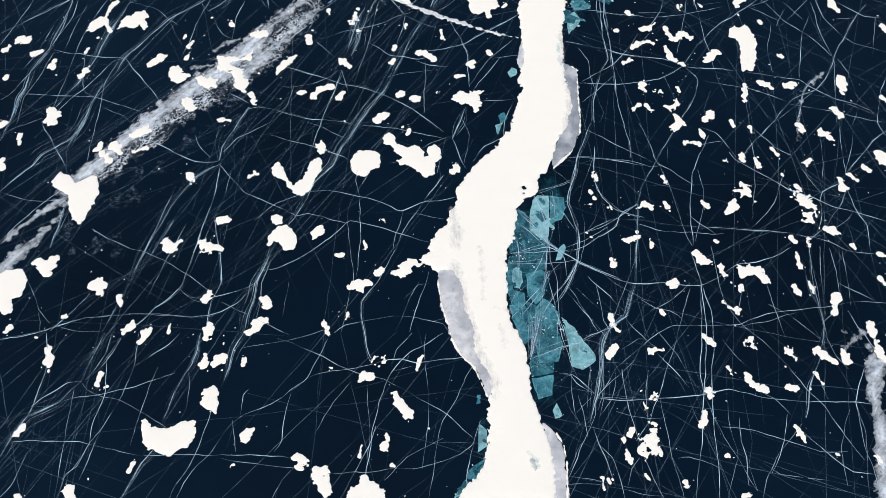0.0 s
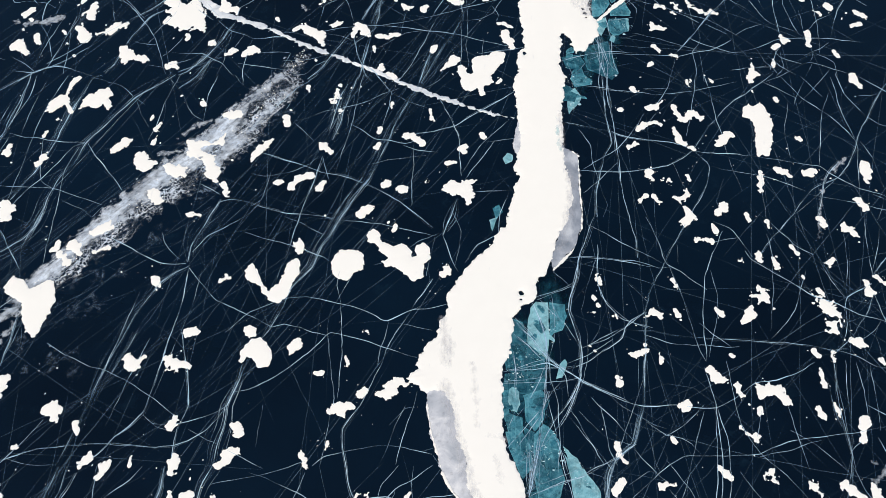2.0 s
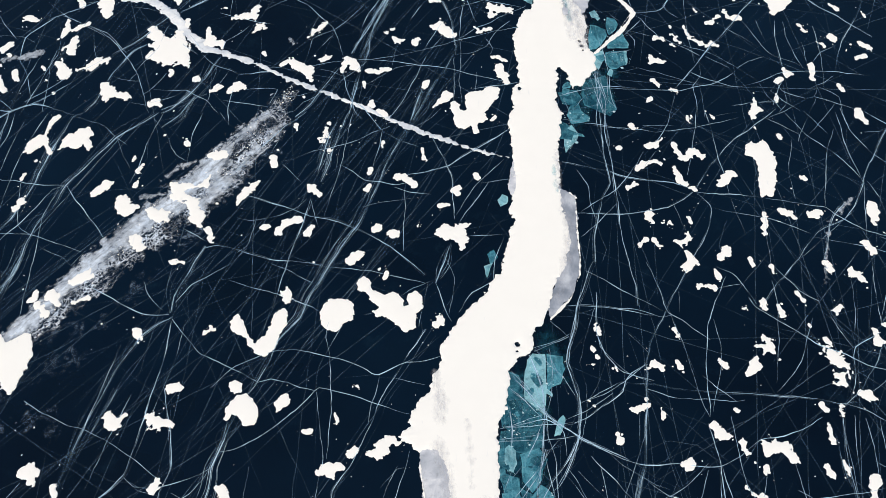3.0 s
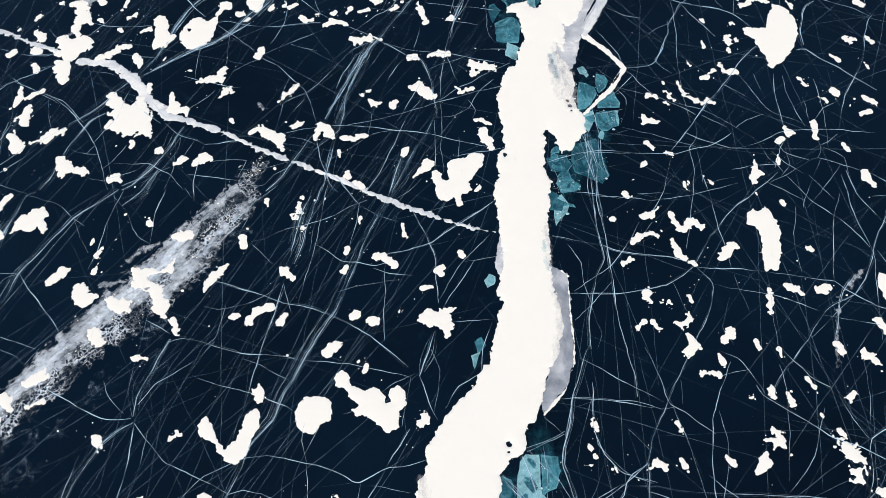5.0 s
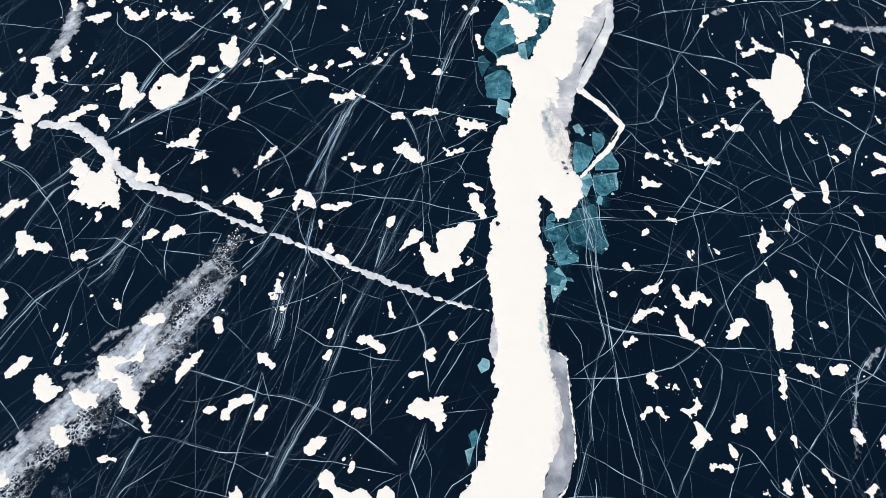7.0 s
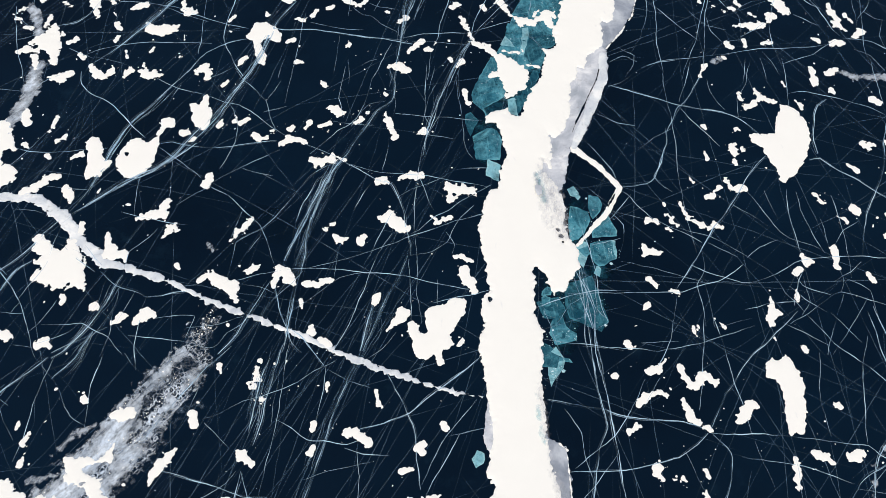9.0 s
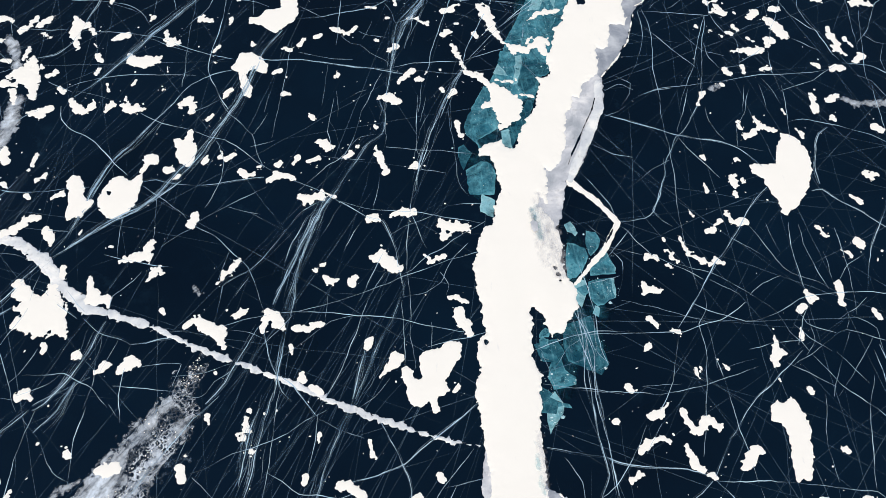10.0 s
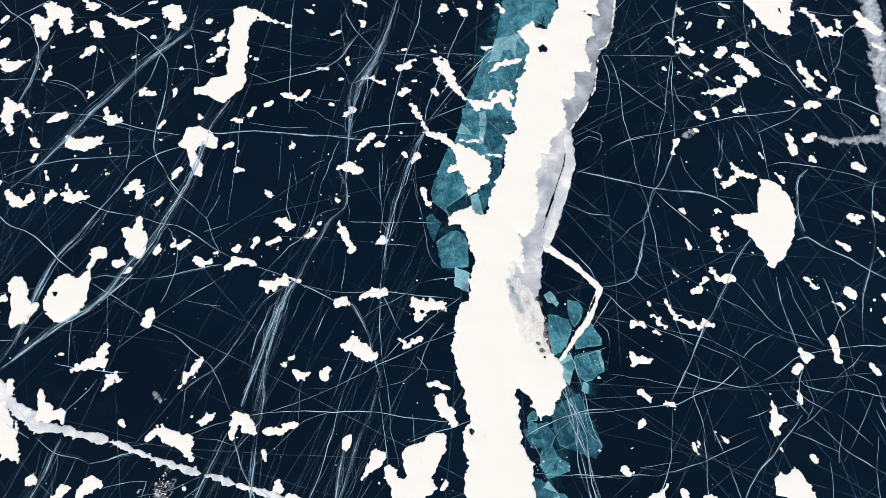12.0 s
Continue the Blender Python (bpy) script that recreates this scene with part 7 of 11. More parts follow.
shaped_drift(((-13.70, 42.96), (-13.26, 43.52), (-12.60, 42.83), (-12.46, 42.03), (-11.88, 41.23), (-11.50, 41.43), (-11.06, 41.98), (-10.62, 43.29), (-10.06, 43.94), (-9.64, 43.79), (-9.67, 42.81), (-10.06, 41.95), (-10.47, 40.75), (-11.22, 40.18), (-11.83, 40.50), (-12.41, 41.38), (-12.73, 41.95), (-13.47, 42.16)))
shaped_drift(((-4.74, 45.81), (-4.21, 46.26), (-3.80, 45.87), (-3.58, 45.08), (-2.77, 44.82), (-2.15, 45.03), (-1.54, 44.55), (-1.35, 43.86), (-0.94, 43.85), (-1.14, 44.53), (-0.52, 44.88), (0.00, 44.49), (0.03, 43.59), (-0.43, 43.02), (-0.56, 42.05), (-1.17, 41.81), (-1.76, 42.09), (-2.36, 42.78), (-3.37, 43.04), (-3.57, 43.40), (-3.17, 43.70), (-3.78, 44.40), (-4.07, 44.96), (-4.73, 45.12)))
shaped_drift(((-7.41, 43.54), (-7.23, 44.07), (-6.75, 44.51), (-5.82, 44.56), (-5.20, 44.32), (-4.87, 43.54), (-5.02, 42.87), (-5.57, 42.67), (-5.96, 42.02), (-6.27, 41.86), (-6.96, 42.28)))
shaped_drift(((1.22, 61.72), (1.91, 63.01), (2.36, 63.48), (2.84, 63.04), (2.59, 62.36), (1.86, 62.02)))
shaped_drift(((2.55, 61.58), (2.71, 62.16), (3.25, 62.12), (3.42, 61.42), (3.92, 61.48), (3.89, 62.87), (4.67, 63.22), (5.31, 63.28), (5.98, 63.74), (6.72, 63.43), (6.52, 62.59), (6.20, 62.31), (5.90, 61.64), (5.43, 61.03), (5.50, 60.30), (4.85, 59.96), (4.67, 59.69), (4.87, 59.01), (4.37, 58.95), (4.21, 59.67), (3.58, 59.38), (2.98, 59.75), (2.82, 60.49)))
shaped_drift(((-23.16, 70.94), (-22.95, 71.76), (-22.61, 71.45), (-21.93, 70.53), (-21.44, 70.11), (-21.04, 70.36), (-20.64, 70.77), (-20.08, 70.84), (-19.79, 69.73), (-19.38, 69.05), (-19.10, 67.55), (-19.23, 66.77), (-19.82, 67.07), (-20.28, 67.37), (-20.65, 66.87), (-21.29, 66.92), (-21.87, 67.48), (-22.45, 67.68), (-23.06, 68.09), (-22.38, 68.83), (-23.08, 69.31), (-22.48, 69.64), (-22.98, 70.22)), lacy=True)
shaped_drift(((-17.96, 77.06), (-17.60, 78.27), (-17.13, 79.04), (-16.49, 79.27), (-15.55, 78.95), (-15.06, 79.30), (-14.79, 80.13), (-14.71, 80.92), (-14.21, 81.14), (-13.64, 80.81), (-13.73, 80.10), (-14.22, 80.02), (-14.61, 79.43), (-14.92, 78.18), (-15.19, 76.74), (-15.93, 76.04), (-16.84, 75.72), (-17.39, 76.11)), holes=((-17.15, 77.97, 0.55),))
shaped_drift(((-20.34, 79.35), (-19.87, 79.78), (-19.30, 79.59), (-18.99, 78.75), (-18.81, 77.73), (-18.22, 77.40), (-18.50, 76.87), (-18.85, 76.06), (-19.40, 76.08), (-19.94, 75.98), (-20.07, 76.84), (-19.92, 77.86)))
shaped_drift(((-3.86, 98.92), (-3.32, 100.02), (-3.38, 100.95), (-2.76, 101.32), (-1.45, 100.70), (-1.64, 99.70), (-2.29, 98.92), (-2.51, 97.48), (-2.68, 96.06), (-3.02, 94.69), (-2.88, 93.82), (-3.25, 93.06), (-4.09, 92.28), (-4.85, 91.83), (-5.46, 92.22), (-5.93, 92.74), (-6.89, 93.04), (-6.97, 93.77), (-5.99, 93.75), (-5.52, 94.33), (-4.42, 94.56), (-4.24, 95.78), (-4.00, 97.18)))
shaped_drift(((-31.39, 42.06), (-30.84, 42.96), (-29.88, 42.52), (-29.34, 42.00), (-28.55, 42.38), (-27.94, 42.62), (-27.47, 41.70), (-27.38, 40.69), (-27.62, 39.71), (-27.92, 38.99), (-28.16, 38.04), (-28.58, 38.05), (-29.19, 39.03), (-29.55, 39.77), (-29.82, 40.71), (-30.71, 41.28)))
shaped_drift(((-34.39, 33.47), (-33.59, 33.70), (-32.41, 34.16), (-31.65, 33.65), (-31.35, 32.43), (-31.67, 31.72), (-32.16, 31.50), (-31.83, 30.55), (-32.39, 30.24), (-33.36, 30.82)))
shaped_drift(((-21.12, 21.81), (-20.83, 22.00), (-20.35, 21.38), (-19.68, 21.29), (-19.08, 21.15), (-18.37, 21.74), (-17.39, 21.72), (-17.16, 20.71), (-17.40, 20.11), (-18.12, 19.73), (-19.00, 19.17), (-19.63, 19.57), (-20.23, 19.70), (-20.80, 20.19)))
shaped_drift(((-31.42, 58.46), (-31.23, 59.28), (-30.63, 60.04), (-30.17, 60.15), (-30.07, 60.99), (-29.74, 61.97), (-29.14, 62.22), (-29.00, 61.95), (-29.48, 61.30), (-29.81, 60.33), (-29.69, 59.36), (-29.13, 58.39), (-29.32, 58.08), (-29.97, 59.05), (-30.40, 58.75), (-30.80, 58.25)))
shaped_drift(((-28.77, 58.57), (-28.56, 59.33), (-28.23, 60.29), (-27.70, 60.08), (-27.30, 60.58), (-26.57, 60.69), (-26.11, 59.90), (-26.41, 59.58), (-26.09, 59.13), (-26.23, 58.43), (-26.80, 58.96), (-27.23, 58.65), (-27.99, 58.80)))
shaped_drift(((-8.60, 88.75), (-7.97, 88.99), (-7.70, 89.98), (-7.07, 90.07), (-6.26, 89.70), (-5.50, 88.67), (-5.65, 87.83), (-6.18, 87.93), (-6.57, 88.21), (-6.99, 88.08), (-7.11, 87.45), (-6.77, 86.37), (-6.95, 85.56), (-7.34, 85.84), (-7.67, 87.05), (-7.89, 88.10)))
shaped_drift(((-13.53, 35.77), (-13.32, 36.69), (-12.74, 37.39), (-12.12, 37.47), (-11.45, 36.79), (-11.27, 35.94), (-11.47, 35.34), (-12.17, 35.27), (-12.64, 35.98), (-13.06, 36.08), (-13.35, 35.53)))
shaped_drift(((-12.76, 82.24), (-12.25, 82.37), (-11.88, 81.84), (-11.45, 83.15), (-11.26, 83.02), (-11.21, 82.17), (-10.93, 81.20), (-11.05, 80.08), (-11.56, 79.64), (-12.05, 80.05), (-12.41, 80.80), (-12.54, 81.73)))
# the others, largest first, by lobes of x, y, x, y, width, width
snow_drift(((38.29, 94.26, 38.76, 92.93, 1.46, 1.93), (38.76, 92.93, 39.22, 91.62, 2.22, 1.92), (39.11, 91.34, 39.54, 90.36, 1.72, 0.48), (40.46, 93.22, 40.1, 92.06, 0.97, 0.96), (38.28, 94.89, 40.09, 94.54, 1.96, 2.94),))
snow_drift(((9.09, 89.06, 9.46, 87.76, 0.18, 0.4), (9.56, 87.63, 9.79, 86.53, 0.27, 0.44), (9.74, 86.28, 10.88, 85.54, 0.44, 0.62), (10.88, 85.54, 11.55, 84.64, 0.44, 0.53), (11.65, 84.52, 12.26, 83.74, 0.7, 1.23), (12.37, 83.47, 12.57, 82.82, 1.49, 2.18), (12.53, 82.63, 12.69, 81.81, 2.26, 1.73), (12.23, 81.6, 12.15, 80.83, 1.64, 0.86), (10.88, 82.75, 11.58, 82.71, 0.35, 0.52),))
snow_drift(((-26.7, 88.84, -25.98, 88.99, 0.28, 0.75), (-25.98, 88.99, -25.08, 88.78, 0.66, 0.57), (-25.23, 88.23, -24.88, 87.06, 0.66, 0.47), (-25.61, 89.65, -24.57, 90.18, 0.28, 0.76), (-24.54, 89.88, -23.86, 90.99, 1.24, 0.67), (-23.9, 91.29, -23.56, 89.78, 0.38, 0.67), (-23.84, 89.52, -23.5, 87.48, 1.04, 0.47), (-24.95, 89.64, -23.81, 89.23, 0.85, 1.42),))
snow_drift(((-27.77, 77.54, -26.87, 76.6, 0.96, 1.91), (-26.87, 76.6, -25.79, 76.81, 2.11, 1.44), (-25.87, 77.4, -25.47, 77.08, 0.87, 0.67), (-27.69, 76.09, -26.48, 75.44, 0.86, 0.66),))
snow_drift(((-19.03, 103.32, -18.36, 102.58, 0.48, 1.14), (-18.35, 101.98, -18.12, 101.04, 1.23, 0.66), (-18.05, 102.52, -17.48, 103.02, 1.14, 0.96), (-17.81, 104.31, -17.27, 103.59, 0.77, 1.15), (-17.26, 103.28, -16.46, 103.13, 0.67, 0.96), (-16.6, 102.55, -16.28, 101.29, 1.05, 0.66),))
snow_drift(((11.72, 92.85, 12.2, 92.36, 0.65, 0.93), (12.15, 92.08, 12.47, 91.46, 0.93, 0.74), (12.55, 91.16, 12.47, 90.34, 0.65, 0.73), (12.47, 90.34, 13.1, 89.11, 0.64, 0.36), (13.08, 89.01, 13.78, 88.17, 0.36, 0.45), (13.78, 88.17, 14.83, 87.97, 0.81, 0.91), (14.91, 88.33, 15.27, 88.97, 0.45, 0.36), (15.1, 88.19, 16.27, 88.51, 0.45, 1), (16.17, 88.09, 16.26, 87.15, 0.91, 0.36),))
snow_drift(((-27.36, 81.56, -26.68, 81.63, 0.59, 0.89), (-26.55, 80.71, -26.19, 79.78, 1.18, 1.27), (-26.75, 79.82, -26.71, 78.63, 0.98, 0.68), (-26.71, 78.63, -26.48, 77.91, 0.58, 0.58), (-25.87, 80.06, -25.67, 79.26, 0.49, 0.39),))
snow_drift(((-8.62, 102.25, -8.14, 101.85, 0.48, 1.25), (-8.15, 101.73, -7.62, 100.84, 1.63, 1.15), (-8, 100.31, -7.93, 99.99, 0.95, 0.38),))
snow_drift(((-19, 54.74, -18.52, 53.88, 0.84, 1.25), (-18.52, 53.88, -17.9, 53.61, 1.05, 0.73), (-18.34, 54.52, -16.4, 54.86, 0.42, 0.42), (-16.63, 54.74, -16.4, 55.52, 0.53, 0.42),))
snow_drift(((1.23, 49.68, 2, 49.91, 0.51, 1.12), (2, 49.78, 2.86, 49.88, 1.22, 1.22), (2.93, 49.09, 3.05, 48.54, 0.91, 0.4), (3.06, 50.12, 3.36, 50.36, 0.61, 0.31),))
snow_drift(((-5.57, 17.25, -5.44, 16.72, 0.64, 1.59), (-6.1, 16.21, -4.68, 16.18, 1.19, 1.19),))
snow_drift(((-27.74, 74.97, -27.34, 74.66, 0.76, 1.32), (-27.3, 74.38, -27.04, 73.25, 1.51, 0.94),))
snow_drift(((-11.43, 66.83, -10.6, 67.02, 0.36, 0.63), (-10.6, 67.02, -9.94, 66.47, 0.81, 0.72), (-9.94, 66.47, -9.09, 65.9, 0.63, 1.07), (-9.08, 65.65, -8.85, 64.79, 0.71, 0.27),))
snow_drift(((-16.9, 23.24, -16.54, 23.56, 0.59, 1.35), (-16.54, 23.56, -16.35, 23.98, 1.26, 0.76), (-16.5, 23.14, -16.18, 22.39, 1.26, 0.42),))
snow_drift(((-26, 64.91, -25.64, 64.4, 0.88, 1.14), (-25.64, 64.4, -25.26, 64.03, 1.23, 0.79), (-25.82, 63.69, -25.66, 63.44, 0.79, 0.44), (-25.27, 64.13, -24.84, 63.96, 0.7, 0.35),))
snow_drift(((-30.69, 34.61, -30.21, 34.35, 0.83, 1.28), (-30.21, 34.35, -29.75, 34.83, 1.19, 0.74), (-30.2, 33.86, -29.99, 33.65, 0.91, 0.64),))
snow_drift(((-20.87, 95.16, -20.52, 94.45, 0.54, 0.9), (-20.51, 94.18, -19.89, 94.33, 0.9, 0.63), (-20.82, 93.7, -20.63, 92.87, 0.89, 0.62), (-20.66, 92.61, -20.6, 92.08, 0.53, 0.31),))
snow_drift(((-17.47, 53.21, -16.95, 51.8, 0.83, 1.03), (-16.95, 51.8, -16.8, 51.17, 1.03, 0.72),))
snow_drift(((-22.96, 53.24, -22.39, 52.58, 0.83, 1.14), (-22.4, 52.71, -21.75, 52.95, 0.93, 0.52), (-22.93, 53.75, -22.68, 53.36, 0.63, 0.73),))
snow_drift(((-16.26, 90.73, -15.93, 90.15, 0.35, 0.7), (-15.93, 90, -15.12, 89.74, 0.79, 0.79), (-15.12, 90, -13.89, 90.12, 0.88, 0.53), (-13.89, 90.23, -13.56, 89.96, 0.35, 0.26),))
snow_drift(((-18.05, 69.38, -17.58, 69.87, 0.73, 0.92), (-17.53, 69.34, -16.89, 69.29, 0.91, 0.73), (-17.93, 70.96, -17.69, 70.14, 0.37, 0.64), (-16.91, 69.56, -16.73, 68.91, 0.37, 0.36),))
snow_drift(((45.88, 91.45, 46.11, 90.31, 0.39, 0.96), (46.06, 90.19, 46.63, 89.3, 1.15, 0.95),))
snow_drift(((27.75, 39.46, 28.39, 39.12, 0.38, 0.47), (28.34, 38.91, 28.69, 38.47, 0.66, 0.84), (28.67, 38.37, 28.95, 38.05, 0.84, 0.56), (28.24, 37.44, 28.52, 37.33, 0.46, 0.65), (28.15, 36.82, 28.58, 36.81, 0.37, 0.65),), True)
snow_drift(((34.91, 88.77, 35.28, 88.24, 0.66, 0.93), (35.24, 88.14, 35.62, 87.04, 1.03, 0.83),))
snow_drift(((1.36, 70.45, 2.13, 70.83, 0.56, 0.74), (2.11, 70.56, 2.72, 69.7, 0.83, 0.74), (2.72, 69.7, 3.22, 69.4, 0.65, 0.46),))
snow_drift(((41.71, 92.49, 42.16, 91.79, 0.39, 0.48), (42.16, 91.79, 42.41, 90.41, 0.39, 0.48), (42.1, 89.87, 42.87, 90.02, 0.57, 0.76), (42.8, 89.85, 43.82, 89.42, 0.48, 0.38),))
snow_drift(((6.45, 72.72, 7.09, 72.39, 0.57, 0.75), (7.09, 72.39, 8.1, 72.21, 0.94, 0.85), (6.45, 71.61, 6.61, 71.87, 0.37, 0.66),))
snow_drift(((-27.77, 67.02, -27.04, 67.62, 0.63, 0.81), (-27.05, 67.72, -26.24, 67.91, 0.81, 0.72), (-28.57, 66.83, -27.77, 66.97, 0.36, 0.45),))
snow_drift(((13.31, 19.04, 13.87, 19.81, 0.57, 0.73), (13.84, 19.62, 14.04, 18.83, 0.81, 0.65), (13.09, 18.85, 13.44, 18.6, 0.32, 0.32), (14.05, 20.33, 14.21, 20.09, 0.49, 0.41), (14.23, 18.82, 14.45, 19.01, 0.32, 0.24),), True)
snow_drift(((-6.36, 65.95, -5.94, 66.94, 0.45, 0.9), (-5.94, 67.3, -5.43, 66.75, 0.63, 0.9), (-5.43, 66.39, -5.01, 66.11, 0.63, 0.45),))
snow_drift(((22.33, 32.8, 22.45, 32.31, 0.54, 0.72), (22.52, 32.46, 23.59, 32.72, 0.81, 0.63), (23.55, 32.53, 24.14, 31.65, 0.72, 0.36),))
snow_drift(((-15.95, 72.27, -15.18, 72.38, 0.37, 0.65), (-15.17, 72.32, -14.22, 72.47, 0.75, 0.93), (-14.11, 72.85, -13.85, 73.55, 0.66, 0.38),))
snow_drift(((-13.05, 102.3, -12.18, 101.53, 0.48, 0.67), (-12.18, 101.41, -11.3, 101, 0.76, 0.67), (-11.3, 101, -10.27, 101.28, 0.38, 0.38),))
snow_drift(((-27.95, 95.92, -26.1, 95.73, 1.18, 0.59), (-26.18, 95.61, -25.89, 95.46, 0.3, 0.2),))
snow_drift(((-21.29, 98.92, -20.85, 98.49, 0.65, 1.11), (-20.85, 98.38, -20.22, 98.54, 0.92, 0.46), (-20.22, 98.71, -19.37, 98.78, 0.37, 0.28),))
snow_drift(((-24.45, 75.12, -23.62, 75.51, 0.47, 0.67), (-23.63, 75.62, -22.82, 76.3, 0.67, 0.57), (-22.82, 76.3, -22, 76.53, 0.57, 0.38),))
snow_drift(((-18.53, 36.05, -17.95, 35.54, 0.74, 1.02), (-17.88, 35.63, -17.17, 35.52, 0.92, 0.55),))
snow_drift(((-20.58, 52.53, -19.68, 51.88, 0.93, 0.93), (-19.66, 51.75, -19.27, 51.74, 0.72, 0.41),))
snow_drift(((-26.52, 32.46, -26.03, 32.54, 0.54, 0.99), (-26.03, 32.54, -25.58, 32.39, 1.08, 0.63), (-25.77, 32.01, -25.56, 31.81, 0.63, 0.36),))
snow_drift(((-16.88, 85.86, -16.32, 85.75, 0.26, 0.77), (-16.41, 86.49, -16.25, 85.98, 0.34, 0.6), (-16.25, 85.5, -15.34, 85.42, 0.76, 0.85),))
snow_drift(((20, 57.27, 20.38, 56.45, 0.37, 0.42), (20.38, 56.45, 20.7, 55.91, 0.42, 0.47), (20.7, 55.91, 21.14, 56.16, 0.47, 0.42), (21.14, 56.16, 21.52, 56.69, 0.42, 0.42), (21.59, 56.55, 22.21, 56, 0.42, 0.26),))
snow_drift(((34.32, 86.61, 33.96, 86.12, 0.74, 0.37), (33.59, 85.86, 32.4, 85.7, 0.37, 0.55), (32.46, 85.86, 31.33, 85.85, 0.46, 0.55),))
snow_drift(((-3.45, 33, -2.94, 33.28, 0.72, 0.91), (-2.94, 33.48, -2.51, 33.91, 0.73, 0.55), (-2.34, 34.15, -1.82, 33.64, 0.36, 0.27),))
snow_drift(((39.3, 87.59, 39.44, 86.76, 0.23, 0.37), (39.44, 86.76, 39.58, 85.72, 0.42, 0.55), (39.47, 85.46, 39.92, 84.54, 0.65, 0.37), (39.71, 85.14, 39.16, 85.13, 0.37, 0.28),))
snow_drift(((-14.26, 101.68, -13.96, 100.84, 0.76, 0.95), (-13.96, 100.67, -13.83, 100.29, 0.85, 0.47),))
snow_drift(((-32.94, 49.28, -32.66, 48.37, 0.81, 1.01), (-32.66, 48.85, -32.11, 48.96, 0.51, 0.41),))
snow_drift(((-8.72, 17.86, -8.23, 17.96, 0.8, 0.8), (-8.39, 17.2, -8.06, 16.63, 0.88, 0.56), (-8.13, 18.23, -7.99, 18.38, 0.32, 0.24),))
snow_drift(((-29.46, 68.95, -29.38, 70.53, 0.94, 0.53), (-30.16, 69.3, -29.72, 69.61, 0.31, 0.42),))
snow_drift(((-23.72, 85.96, -22.74, 85.63, 0.41, 0.92), (-22.77, 85.89, -22.09, 86.23, 0.81, 0.51),))
snow_drift(((-35.56, 65.46, -35.21, 66.07, 0.51, 0.62), (-35.15, 65.82, -34.36, 64.98, 0.82, 0.61),))
snow_drift(((-30.19, 67.55, -29.67, 66.51, 0.72, 1.13), (-30.12, 68, -29.99, 67.8, 0.21, 0.21),))
snow_drift(((31, 79.32, 31.29, 78.55, 0.4, 0.79), (31.26, 78.43, 32.33, 77.98, 0.49, 0.3), (30.04, 77.66, 30.68, 77.98, 0.49, 0.39),))
snow_drift(((-13.45, 92.03, -13.04, 91.84, 0.54, 0.98), (-13.04, 91.74, -12.54, 91.59, 0.98, 0.45), (-13.6, 92.86, -13.44, 92.66, 0.36, 0.36),))
snow_drift(((-14.04, 53.11, -13.38, 54.12, 0.42, 0.73), (-13.38, 54.12, -12.77, 54.63, 0.73, 0.52),))
snow_drift(((-25.39, 46.69, -24.64, 47.03, 0.7, 0.9), (-24.64, 47.03, -24.37, 47.43, 0.8, 0.4),))
snow_drift(((-3.45, 76.2, -2.82, 75.8, 0.38, 0.58), (-2.82, 75.8, -2.01, 75.92, 0.77, 0.86),))
snow_drift(((-10.71, 50.32, -10.41, 50.87, 0.61, 0.61), (-10.41, 50.99, -9.18, 51.46, 0.56, 0.62),))
snow_drift(((22.93, 69.73, 23.29, 68.46, 0.14, 0.32), (23.28, 68.4, 24.07, 67.76, 0.37, 0.46), (24.06, 67.71, 24.66, 67.45, 0.55, 0.37), (24.92, 67.64, 25.43, 67.39, 0.46, 0.37),))
snow_drift(((-21.43, 36.23, -20.91, 35.61, 0.74, 1.02), (-20.93, 35.71, -20.46, 36.1, 0.55, 0.28),))
snow_drift(((30.22, 91.66, 30.43, 91.14, 0.38, 0.57), (31.06, 91.38, 31.14, 90.48, 0.47, 0.75), (30.71, 90.15, 31.36, 90.03, 0.47, 0.38),), True)
snow_drift(((3.06, 84.39, 3.68, 84.37, 0.43, 0.87), (3.66, 84.23, 4.31, 83.9, 0.87, 0.61),))
snow_drift(((-12.13, 85.38, -11.57, 85.66, 0.34, 0.77), (-11.57, 85.57, -11.18, 85.25, 0.86, 0.6), (-11.39, 85.05, -11.32, 84.65, 0.6, 0.26),))
snow_patch(((35.39, 43.11, 35.58, 42.43, 0.77, 0.86), (35.58, 42.43, 35.79, 42.2, 0.77, 0.57),))
snow_patch(((-6.99, 31.93, -6.49, 32.3, 0.36, 0.72), (-6.49, 32.21, -5.73, 32.28, 0.81, 0.63), (-6.22, 31.72, -6.05, 31.43, 0.36, 0.18),))
snow_patch(((-30.27, 71.64, -30.21, 72.45, 0.53, 0.32), (-30.48, 70.57, -30.14, 71.5, 0.21, 0.53), (-29.71, 71.28, -28.5, 72.11, 0.42, 0.32),))
snow_patch(((34.26, 50.99, 34.09, 49.88, 0.81, 0.76), (33.93, 49.64, 34.04, 49.26, 0.4, 0.25),))
snow_patch(((-14.27, 28.3, -13.82, 28.83, 0.44, 0.79), (-13.84, 29.01, -13.28, 29.28, 0.79, 0.62),))
snow_patch(((-20.51, 86.79, -20.05, 85.99, 0.43, 0.68), (-20.05, 85.84, -19.61, 85.57, 0.85, 0.59),))
snow_patch(((6.75, 65.85, 7.01, 64.97, 0.45, 0.62), (7.01, 64.97, 7.35, 64.1, 0.62, 0.53),))
